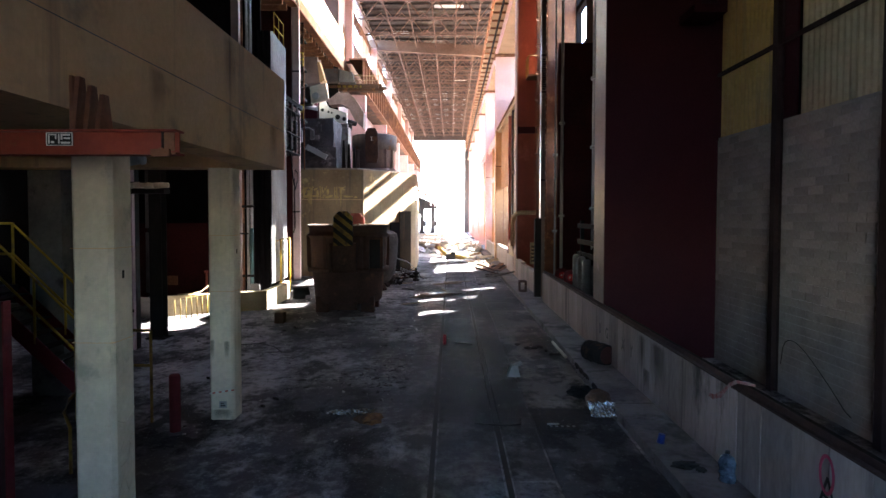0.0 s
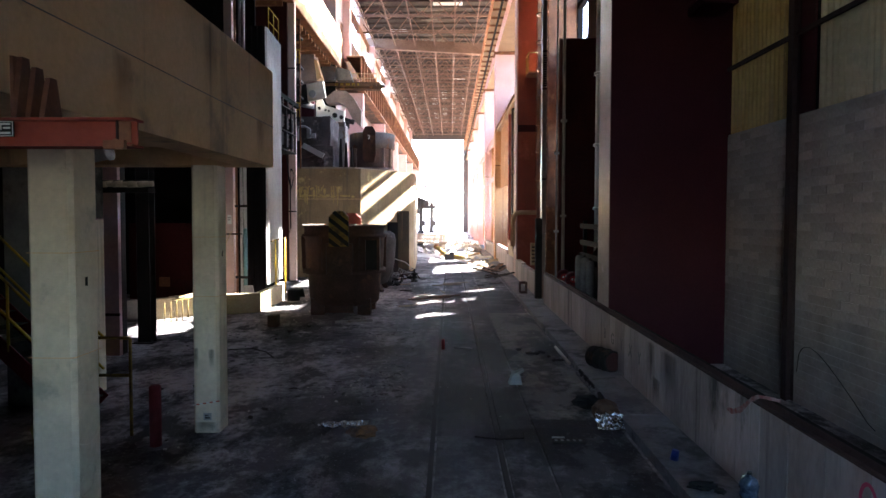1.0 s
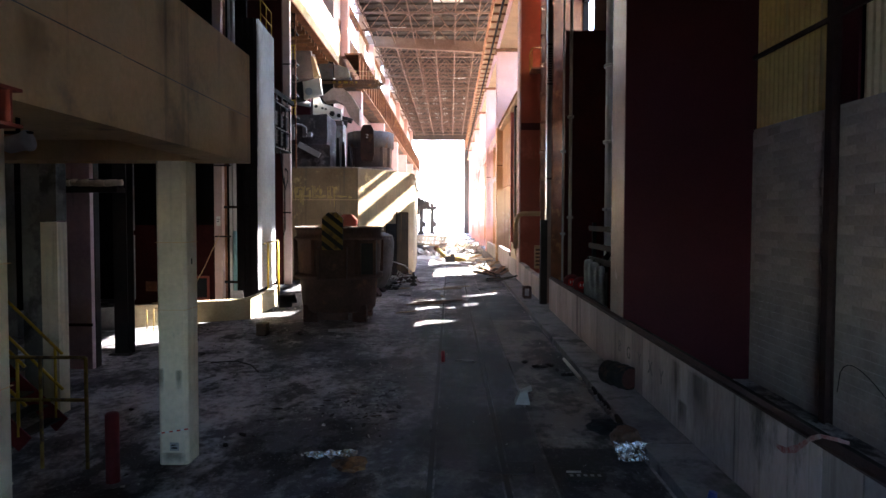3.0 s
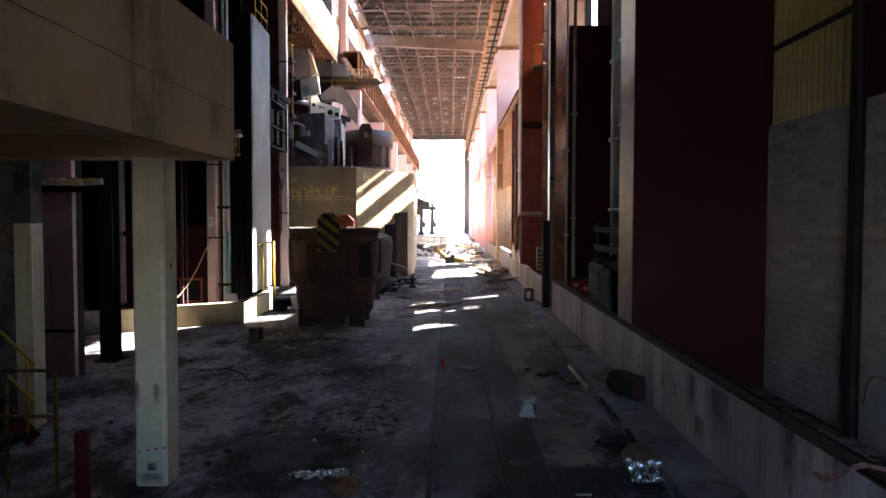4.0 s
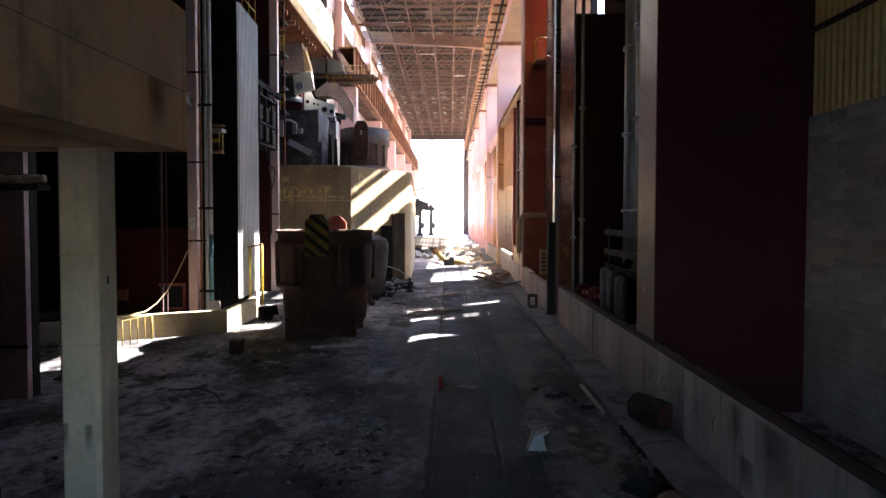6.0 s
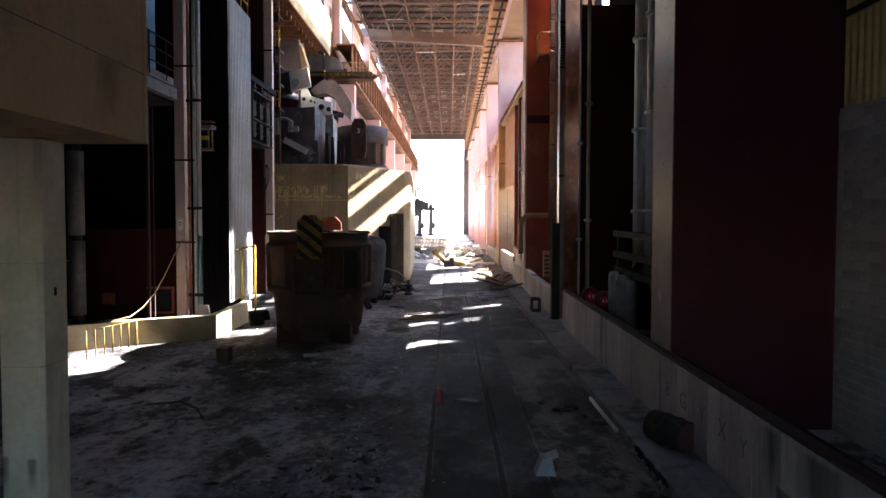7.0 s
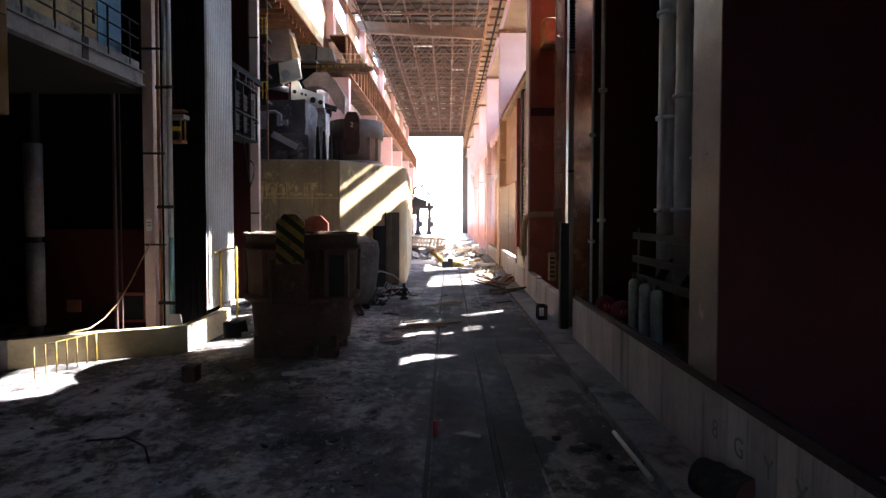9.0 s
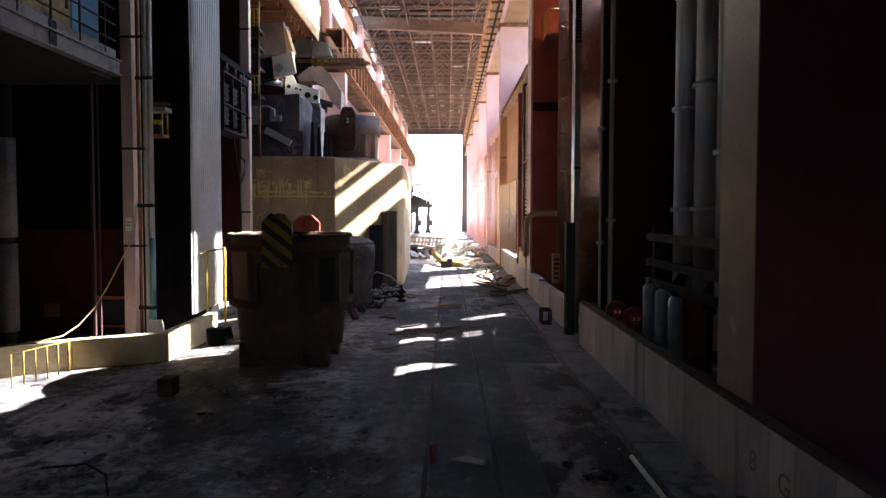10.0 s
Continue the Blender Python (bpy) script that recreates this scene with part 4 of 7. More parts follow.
bracket = thing("beam_bracket", (-2.4, 4.1, 3.58), "rusted plate bracket bolted on the gallery side", "bracket")
for i, x in enumerate((-2.5, -2.42, -2.34)):
    bm = bmesh.new()
    prism(bm, [(4.03, 3.575), (4.2, 3.575), (4.15, 3.93 - 0.06 * i), (4.09, 3.93 - 0.06 * i)], x, x + 0.03, "x")
    part("plate", bm, OXIDE, bracket)
solid("backplate", [(-2.524, -2.505, 4.06, 4.2, 3.575, 3.93)], OXIDE, bracket)

lamp = thing("pipe_lamp", (-3.02, 5.85, 3.5), "dented grey bulkhead lamp under the gallery", "lamp")
bm = bmesh.new()
lathe(bm, [(0, -0.09), (0.05, -0.09), (0.062, -0.07), (0.062, 0.05), (0.075, 0.06), (0.075, 0.08), (0, 0.09)], (0, 0, 0), 16)
bmesh.ops.transform(bm, matrix=Matrix.Translation((-3.02, 5.85, 3.55)) @ Matrix.Rotation(radians(78), 4, "Y"), verts=bm.verts)
part("housing", bm, PIPEGREY, lamp)
bm = bmesh.new()
tube(bm, (-3.02, 5.85, 3.6), (-3.02, 5.85, 3.95), 0.015, n=8)
box(bm, -3.12, -2.92, 5.835, 5.865, 3.612, 3.63)
part("stem", bm, DARKSTEEL, lamp)

# ---- plant under and behind the gallery ----
def steel_post(x, y, w, h, material, label, z0=0.0, foot=True, name="steel_column"):
    ob = thing(name, (x, y, z0), label, "column")
    bm = bmesh.new()
    box(bm, x - w / 2, x + w / 2, y - w / 2, y - w / 2 + 0.02, z0, h)
    box(bm, x - w / 2, x + w / 2, y + w / 2 - 0.02, y + w / 2, z0, h)
    box(bm, x - 0.012, x + 0.012, y - w / 2 + 0.02, y + w / 2 - 0.02, z0, h)
    part("shaft", bm, material, ob)
    if foot:
        bm = bmesh.new()
        box(bm, x - w * 0.8, x + w * 0.8, y - w * 0.8, y + w * 0.8, z0, z0 + 0.03)
        for s in (-1, 1):
            prism(bm, [(x + s * w / 2, z0 + 0.03), (x + s * w * 0.78, z0 + 0.03), (x + s * w / 2, z0 + 0.4)], y - 0.012, y + 0.012, "y")
        part("foot_plate", bm, material, ob)
    return ob


steel_post(-7.21, 15.03, 0.3, 6.5, DARKSTEEL, "soot-dark maroon steel column on a spread foot")
ob = thing("pink_column", (-7.35, 13.7, 0), "chalky pink plate column with stained base", "column")
# front raised, grimy side near-black: how light falls is put in colour
solid("shaft", [(-7.78, -7.1, 13.6, 13.72, 0, 6.5)], MAUVE, ob, bevel=0.01)
solid("side_channel", [(-7.16, -7.09, 13.723, 13.9, 0, 6.5)], DARKSTEEL, ob)
solid("splice_bar", [(-7.8, -7.08, 13.575, 13.597, 0.86, 0.92)], DARKRUST, ob)
ob = thing("concrete_column", (-6.08, 10.9, 0), "pale concrete pilaster with a darker head", "column")
solid("shaft", [(-6.21, -5.96, 10.8, 11.05, 0, 2.95)], PALE, ob, bevel=0.02)
# head in darker concrete than the shaft
solid("sooted_head", [(-6.21, -5.96, 10.8, 11.05, 2.965, 4.0)], DARKCON, ob, bevel=0.02)
solid("return", [(-6.6, -6.213, 10.95, 11.2, 0, 4.0)], DARKCON, ob, bevel=0.02)
ob = thing("concrete_column", (-6.75, 10.3, 0), "concrete column under the gallery, shade in its dark colour", "column")
# shaft darkened in colour for the shade below the gallery
solid("shaft", [(-7.0, -6.45, 10.1, 10.6, 0, 4.0)], DARKCON, ob, bevel=0.03)

junk = thing("pipe_bracket", (-5.9, 11.3, 3.45), "wall bracket piled with dusty pipe lagging", "bracket")
solid("arm", [(-7.0, -5.25, 11.2, 11.45, 3.42, 3.5)], DARKSTEEL, junk)
bm = bmesh.new()
tube(bm, (-6.9, 11.3, 3.58), (-5.22, 11.3, 3.56), 0.07, n=12)
part("pipe", bm, DARKSTEEL, junk)
bm = bmesh.new()
rnd = random.Random(4)
for i in range(14):
    x = -6.5 + 1.25 * i / 14
    tube(bm, (x, 11.22, 3.56), (x + 0.16, 11.2 + 0.05 * rnd.random(), 3.56 + 0.03 * rnd.random()), 0.03 + 0.03 * rnd.random(), 0.05, n=7)
tagged(part("lagging", bm, PALE, junk), kind="stuff")

# stair with yellow rails
stair = thing("steel_stair", (-5.5, 9.6, 0), "dark steel stair with yellow tube handrails", "stair")
for yy in (9.25, 10.0):
    bm = bmesh.new()
    bar(bm, (-7.15, yy, 1.76), (-5.42, yy, 0.12), 0.02, 0.24)
    part("stringer", bm, DULLRED, stair)
for i in range(9):
    k = (i + 0.5) / 9
    solid("tread", [(-7.15 + 1.73 * k - 0.11, -7.15 + 1.73 * k + 0.11, 9.27, 9.98, 1.83 - 1.7 * k - 0.02, 1.83 - 1.7 * k)], DARKSTEEL, stair)
solid("landing", [(-9.2, -7.16, 9.2, 10.05, 1.78, 1.88)], DARKSTEEL, stair)
for yy in (9.25, 10.0):
    pts = [(-8.2, 1.88), (-7.2, 1.88), (-6.35, 1.05), (-5.5, 0.22)]
    for x, z in pts:
        bm = bmesh.new()
        tube(bm, (x, yy, z), (x, yy, z + 1.0), 0.02, n=8)
        part("rail_post", bm, YELLOW, stair)
    for h in (0.5, 1.0):
        bm = bmesh.new()
        path_tube(bm, [(-9.2, yy, 1.88 + h), (-7.2, yy, 1.88 + h), (-5.5, yy, 0.22 + h), (-5.4, yy, 0.12 + h)], 0.02, 8)
        part("handrail", bm, YELLOW, stair)
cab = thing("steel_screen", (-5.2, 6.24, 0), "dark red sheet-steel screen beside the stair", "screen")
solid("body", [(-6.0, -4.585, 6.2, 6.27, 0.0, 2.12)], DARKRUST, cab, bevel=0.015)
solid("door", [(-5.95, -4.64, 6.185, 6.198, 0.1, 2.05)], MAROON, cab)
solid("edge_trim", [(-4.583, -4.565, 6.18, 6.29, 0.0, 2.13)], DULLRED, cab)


def railing(name, pts, h, material, label, mid=0.5, r=0.022, z0=0.0, posts=None):
    ob = thing(name, (*pts[0], z0), label, "railing")
    a, b = Vector((*pts[0], z0)), Vector((*pts[-1], z0))
    n = posts or max(1, round((b - a).length / 0.9))
    for i in range(n + 1):
        p = a.lerp(b, i / n)
        bm = bmesh.new()
        tube(bm, p, p + Vector((0, 0, h)), r, n=8)
        part("rail_post", bm, material, ob)
    for k in ([h * mid, h] if mid else [h]):
        bm = bmesh.new()
        tube(bm, a + Vector((0, 0, k)), b + Vector((0, 0, k)), r, n=8)
        part("rail", bm, material, ob)
    return ob


railing("pit_railing", [(-5.45, 8.8), (-4.35, 8.8)], 1.35, DULLYELLOW, "grimy yellow tube railing round a pit", 0.62, posts=2)
ob = thing("red_bollard", (-3.85, 8.45, 0), "dull red steel bollard", "bollard")
bm = bmesh.new()
lathe(bm, [(0.0, 0.8), (0.06, 0.8), (0.075, 0.78), (0.075, 0.0)], (-3.85, 8.45, 0), 16)
part("tube", bm, DULLRED, ob)
hr = thing("bent_handrail", (-4.5, 7.0, 0), "bent yellow tube handrail stub on the floor", "handrail")
bm = bmesh.new()
path_tube(bm, [(-4.42, 7.0, 0.0), (-4.42, 7.0, 0.55), (-4.5, 7.02, 0.72), (-4.48, 7.1, 0.85), (-4.32, 7.3, 1.1)], 0.02, 8)
part("tube", bm, DULLYELLOW, hr)
# low kerb wall round the plant
lk = tagged(new("wall_left_kerb"), "low pale concrete kerb wall round the plant", "wall", kind="structure")
for pts in ([(-5.94, 19.68), (-6.14, 19.85), (-7.6, 19.08), (-7.5, 18.87)], [(-7.51, 18.87), (-7.61, 19.08), (-8.95, 18.2), (-8.85, 17.98)], [(-8.86, 17.98), (-8.96, 18.2), (-13.9, 15.9), (-13.9, 15.6)],
            [(-5.94, 19.69), (-5.94, 22.5), (-6.14, 22.5), (-6.14, 19.86)]):
    bm = bmesh.new()
    prism(bm, pts, -0.02, 0.60, "z")
    # far-left segment in darker concrete than the rest
    part("segment", bm, DARKCON if pts[0][0] < -8 else TANCON, lk, bevel=0.015)

# rooms behind the kerb, their deep shade put in near-black sheets
room = tagged(new("wall_plant_room"), "sheet walls of the plant room, shade in their dark colour", "wall", kind="structure")
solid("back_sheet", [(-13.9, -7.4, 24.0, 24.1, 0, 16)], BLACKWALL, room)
solid("red_sheet", [(-11.6, -7.3, 22.6, 22.68, 0, 2.75)], DEEPRED, room)
solid("hatch_frame", [(-9.1, -8.3, 22.5, 22.595, 0.93, 1.0), (-9.07, -9.0, 22.55, 22.595, 0.25, 0.93), (-8.37, -8.3, 22.55, 22.595, 0.25, 0.93), (-9.07, -8.3, 22.55, 22.595, 0.18, 0.25)], REDSTEEL, room)
solid("hatch", [(-8.995, -8.375, 22.56, 22.594, 0.25, 0.93)], BLACKPAINT, room)
solid("label_plate", [(-10.5, -10.12, 22.56, 22.596, 0.46, 0.8)], RUST, room)
solid("upright", [(-8.42, -8.36, 21.2, 21.28, 0, 9.0), (-8.25, -8.22, 21.2, 21.23, 0, 9.0)], DARKRUST, room)
ob = thing("lagged_pipe", (-10.22, 20.9, 0), "grey lagged upright pipe, darkened for the dim room", "pipe")
# pale lagging given a darker grey in place of the room's shade
bm = bmesh.new()
tube(bm, (-10.22, 20.9, 0.4), (-10.22, 20.9, 2.45), 0.21, n=16)
part("lagging", bm, SOOTGREY, ob)
bm = bmesh.new()
tube(bm, (-10.22, 20.9, 2.6), (-10.22, 20.9, 4.9), 0.21, n=16)
part("lagging", bm, SOOTGREY, ob)
bm = bmesh.new()
tube(bm, (-10.22, 20.9, 0), (-10.22, 20.9, 6.3), 0.15, n=16)
part("pipe", bm, DARKSTEEL, ob)

# balcony over the plant room
balc = tagged(new("balcony"), "steel balcony with grey edge beam and thin railing", "balcony", kind="structure")
solid("slab", [(-12, -6.95, 12.0, 19.6, 6.12, 6.3)], DARKSTEEL, balc)
solid("edge_beam", [(-6.945, -6.82, 12.0, 19.6, 6.02, 6.34)], BALCGREY, balc, bevel=0.01)
solid("beam_lip", [(-6.819, -6.76, 12.0, 19.6, 6.02, 6.05), (-6.819, -6.76, 12.0, 19.6, 6.31, 6.34)], BALCGREY, balc)
solid("kick_plate", [(-6.94, -6.9, 12.0, 19.6, 6.36, 6.56)], BALCGREY, balc)
solid("rear_slab", [(-12, -7.45, 19.61, 20.9, 6.12, 6.3)], DARKSTEEL, balc)
solid("bolted_splice", [(-6.815, -6.8, 17.3, 17.5, 6.06, 6.5)], DARKSTEEL, balc)
for yy in np.arange(12.4, 19.7, 0.85):
    bm = bmesh.new()
    bar(bm, (-6.9, yy, 6.42), (-6.9, yy, 7.4), 0.03)
    part("rail_post", bm, DARKSTEEL, balc)
for z in (6.75, 7.08, 7.4):
    bm = bmesh.new()
    bar(bm, (-6.9, 12, z), (-6.9, 19.6, z), 0.026)
    part("rail", bm, DARKSTEEL, balc)
ob = thing("control_cabinet", (-8.2, 20.2, 6.3), "blue painted sheet control cabinet on the balcony", "cabinet")
solid("body", [(-8.6, -7.9, 19.76, 20.75, 6.3, 9.2)], BLUEPAINT, ob, bevel=0.02)
ob = thing("control_cabinet", (-8.2, 18.2, 6.3), "ochre painted sheet control cabinet on the balcony", "cabinet")
solid("body", [(-8.6, -7.9, 16.6, 19.7, 6.3, 9.0)], OCHRE, ob, bevel=0.02)
for a in (16.65, 18.2):
    solid("door", [(-7.898, -7.88, a, a + 1.48, 6.4, 8.9)], OCHRE, ob)
    solid("vent", [(-7.878, -7.872, a + 0.4, a + 1.0, 8.2, 8.5)], DARKSTEEL, ob)
    solid("handle", [(-7.879, -7.85, a + 1.3, a + 1.36, 7.4, 7.7)], DARKSTEEL, ob)

# column with pipes, and the sheeted tower
def piped_column(x0, x1, y0, y1, label):
    ob = thing("hall_column", ((x0 + x1) / 2, y0, 0), label, "column", "hall columns")
    bm = bmesh.new()
    box(bm, x0, x1, y0, y0 + 0.025, 0, 16)
    box(bm, x0, x1, y1 - 0.025, y1, 0, 16)
    box(bm, x1 - 0.06, x1 - 0.03, y0 + 0.025, y1 - 0.025, 0, 16)
    part("shaft", bm, PINKGREY, ob)
    for z in (2.4, 4.6, 7.1):
        solid("clip", [(x0 + 0.02, x1 + 0.28, y0 - 0.03, y0 - 0.004, z, z + 0.05)], DARKSTEEL, ob)
    return ob


piped_column(-7.34, -7.09, 20.6, 21.0, "chalky pink steel column with pipes clipped on")
for x, r, mt, lb in ((-7.03, 0.035, RUST, "thin rusted upright pipe"), (-6.87, 0.045, PIPEGREY, "grey painted upright steel pipe"), (-6.75, 0.055, PIPEGREY, "grey upright pipe with a teal painted foot")):
    ob = thing("upright_pipe", (x, 20.75, 0.0), lb, "pipe")
    bm = bmesh.new()
    tube(bm, (x, 20.75, 0.0), (x, 20.75, 16), r, n=12)
    part("pipe", bm, mt, ob)
    if r > 0.05:
        bm = bmesh.new()
        tube(bm, (x, 20.75, 0.0), (x, 20.75, 2.6), r + 0.004, n=12)
        part("painted_foot", bm, TEAL, ob, "teal painted lower length")
    for z in (0.95, 3.3, 6.2):
        bm = bmesh.new()
        tube(bm, (x, 20.75, z), (x, 20.75, z + 0.08), r + 0.025, n=12)
        part("collar", bm, DARKSTEEL, ob)
ob = thing("sign_plate", (-7.09, 20.58, 2.5), "small white notice plate on a column", "sign")
solid("plate", [(-7.28, -7.15, 20.585, 20.594, 2.75, 3.05)], WHITEPAINT, ob)
solid("text_bar", [(-7.26, -7.17, 20.581, 20.584, 2.95, 2.97)], BLACKPAINT, ob)
solid("text_bar", [(-7.26, -7.18, 20.581, 20.584, 2.88, 2.9)], BLACKPAINT, ob)
jb = thing("junction_box", (-6.7, 20.9, 4.75), "rusted insulator rack bolted beside the pipes", "switchgear")
solid("tray", [(-6.9, -6.48, 20.8, 21.1, 4.92, 4.98)], RUST, jb)
solid("side", [(-6.53, -6.5, 20.8, 20.84, 4.98, 5.5), (-6.53, -6.5, 21.06, 21.1, 4.98, 5.5)], DULLYELLOW, jb)
solid("shelf", [(-6.9, -6.5, 20.77, 20.8, 5.2, 5.3)], YELLOW, jb)
solid("cap", [(-6.9, -6.42, 20.78, 21.12, 5.5, 5.6)], GREYSTEEL, jb, bevel=0.03)
solid("lid", [(-6.88, -6.44, 20.8, 21.1, 5.68, 5.72)], RUST, jb)
for x in (-6.8, -6.7, -6.6):
    bm = bmesh.new()
    tube(bm, (x, 20.86, 4.98), (x, 20.86, 5.22), 0.03, n=10)
    part("insulator", bm, DARKSTEEL, jb)
ob = thing("leaning_plate", (-6.5, 20.45, 0.0), "bent grey sheet leaning by the pipes", "scrap")
bm = bmesh.new()
prism(bm, [(-6.75, 0.0), (-6.3, 0.0), (-6.42, 0.75), (-6.72, 0.75)], 20.45, 20.47, "y")
part("sheet", bm, GREYSTEEL, ob)

clad = thing("cladding_tower", (-7.2, 22.4, 0), "tall grey ribbed sheet-metal enclosure", "enclosure")
for z0, z1 in ((0.55, 4.75), (4.72, 9.72)):
    bm = bmesh.new()
    ribbed(bm, (-6.56 + (0.01 if z0 > 2 else 0), 22.45), (-6.7, 24.9), z0, z1, 0.16, 0.055, side=-1)
    part("side_sheet", bm, CLADDING, clad)
# front sheet near-black: the tower's shaded side put in its colour
bm = bmesh.new()
ribbed(bm, (-7.9, 22.42), (-6.57, 22.42), 0.3, 9.72, 0.19, 0.03, side=-1)
part("front_sheet", bm, BLACKWALL, clad)
solid("inner_frame", [(-7.8, -6.75, 22.5, 24.8, 0.0, 9.6)], BLACKWALL, clad)
railing("tower_railing", [(-6.7, 23.4), (-6.75, 24.9)], 1.0, YELLOW, "yellow tube railing on the tower roof", r=0.015, z0=9.7)
gate = thing("gate_frame", (-6.35, 23.2, 0), "yellow tube gate frame by the sheeted tower", "gate")
for x, yy in ((-6.42, 23.1), (-6.42, 24.4)):
    bm = bmesh.new()
    tube(bm, (x, yy, 0), (x, yy, 2.14), 0.035, n=8)
    part("post", bm, YELLOW, gate)
bm = bmesh.new()
path_tube(bm, [(-6.42, 22.6, 2.1), (-6.42, 23.1, 2.14), (-6.42, 24.4, 2.16), (-6.5, 24.6, 2.16)], 0.03, 8)
part("top_rail", bm, DULLYELLOW, gate)

ob = thing("hall_column", (-7.4, 29.4, 0), "chalky pink steel column carrying the girder", "column", "hall columns")
solid("shaft", [(-7.48, -7.17, 29.1, 29.35, 0, 18)], PALEPINK, ob, bevel=0.01)
for z in (3.2, 6.6, 9.8):
    solid("clip", [(-7.5, -7.15, 29.07, 29.095, z, z + 0.06)], DARKSTEEL, ob)
solid("wall_mid", [(-14, -7.5, 29.0, 29.1, 0, 16)], DEEPRED)
tagged(bpy.data.objects["wall_mid"], "very dark red sheet wall", "wall", kind="structure")
fr = thing("switch_rack", (-7.2, 26.6, 5.7), "dark steel switch rack hung on the column line", "switchgear")
for z in (5.8, 6.6, 7.6):
    solid("shelf", [(-7.6, -6.95, 26.0, 28.4, z, z + 0.06)], DARKSTEEL, fr)
for yy in (26.0, 26.8, 27.6, 28.3):
    bm = bmesh.new()
    bar(bm, (-6.98, yy, 5.8), (-6.98, yy, 7.7), 0.06)
    part("upright", bm, DARKSTEEL, fr)
for yy in (26.3, 27.1, 27.9):
    solid("switch_unit", [(-7.4, -7.0, yy - 0.2, yy + 0.2, 6.0, 6.55), ], DARKSTEEL, fr)
    solid("switch_unit", [(-7.4, -7.0, yy - 0.14, yy + 0.22, 6.75, 7.3), ], DARKSTEEL, fr)
    for z in (6.1, 6.3, 6.85, 7.05, 7.2, 7.75):
        bm = bmesh.new()
        bar(bm, (-6.96, yy - 0.25, z), (-6.96, yy + 0.22, z + 0.03), 0.025)
        part("contact_bar", bm, DARKRUST, fr)
    bm = bmesh.new()
    tube(bm, (-7.0, yy + 0.1, 7.66), (-7.0, yy + 0.1, 7.95), 0.035, n=8)
    part("insulator", bm, SOOTGREY, fr)
boom = thing("boom", (-7.0, 27, 8.3), "dark steel boom jutting from the column line", "boom")
bm = bmesh.new()
bar(bm, (-8.4, 25.6, 9.0), (-6.95, 28.7, 8.0), 0.13, 0.2)
part("arm", bm, DARKSTEEL, boom)
cable = thing("hanging_cable", (-7.1, 27.5, 2.2), "loop of black cable hanging from the rack", "cable")
bm = bmesh.new()
path_tube(bm, [(-7.1, 27.2, 5.8), (-7.0, 27.3, 4.6), (-7.0, 27.6, 4.2), (-7.0, 28.0, 4.6), (-7.0, 28.0, 5.0), (-7.0, 27.6, 5.1), (-7.0, 27.5, 4.5), (-7.0, 27.5, 2.5), (-7.0, 27.3, 2.3)], 0.03, 8)
part("cable", bm, RUBBER, cable)
rope = thing("slack_rope", (-8, 19.8, 0.6), "frayed pale rope slung from column to kerb", "rope")
bm = bmesh.new()
path_tube(bm, [(-7.12, 20.5, 2.5), (-7.28, 20.3, 2.05), (-7.42, 20.05, 1.55), (-7.55, 19.75, 1.12), (-7.68, 19.4, 0.82), (-7.8, 19.05, 0.66), (-8.0, 18.75, 0.63), (-8.3, 18.52, 0.63)], 0.014, 8)
part("strand", bm, ROPE, rope)
kr = thing("kerb_railing", (-9.5, 17.8, 0), "low yellow rods along the kerb", "railing")
for i in range(7):
    p = Vector((-7.5, 18.75, 0)).lerp(Vector((-7.85, 17.3, 0)), i / 6)
    bm = bmesh.new()
    tube(bm, p, p + Vector((0, 0, 0.62)), 0.022 if i == 0 else 0.013, n=8)
    part("rod", bm, DULLYELLOW, kr)
bm = bmesh.new()
path_tube(bm, [(-7.5, 18.75, 0.62), (-7.78, 17.6, 0.62)], 0.012, 8)
part("top_rod", bm, DULLYELLOW, kr)

# ---- ladles on the floor ----
LX, LY = -3.32, 19.9
ladle = thing("slag_ladle", (LX, LY, 0), "soot-brown steel ladle with a striped lug, standing on feet", "ladle")
bm = bmesh.new()
lathe(bm, [(0.0, 0.3), (0.98, 0.28), (1.07, 0.36), (1.16, 1.25), (1.16, 1.28)], (LX, LY, 0), 40)
part("lower_shell", bm, LADLE, ladle)
bm = bmesh.new()
lathe(bm, [(1.16, 1.26), (1.30, 1.27), (1.31, 1.38), (1.21, 1.42)], (LX, LY, 0), 40)
part("girth_ring", bm, LADLE, ladle)
bm = bmesh.new()
lathe(bm, [(1.21, 1.40), (1.26, 2.35), (1.31, 2.37), (1.31, 2.45), (1.25, 2.47), (1.25, 2.66), (1.30, 2.68), (1.30, 2.73), (1.14, 2.74), (1.08, 1.6), (0.0, 1.5)], (LX, LY, 0), 40)
part("upper_shell", bm, LADLE, ladle)
bm = bmesh.new()
rnd = random.Random(9)
for i in range(90):
    a = 2 * math.pi * (i + rnd.random()) / 90
    r = 1.20 + 0.07 * rnd.random()
    bmesh.ops.create_icosphere(bm, subdivisions=1, radius=0.02 + 0.045 * rnd.random() ** 2, matrix=Matrix.Translation((LX + r * math.cos(a), LY + r * math.sin(a), 2.738)) @ Matrix.Diagonal((1.4, 1.1, 0.45, 1)))
tagged(part("slag_lip", bm, SLAG, ladle), kind="stuff")


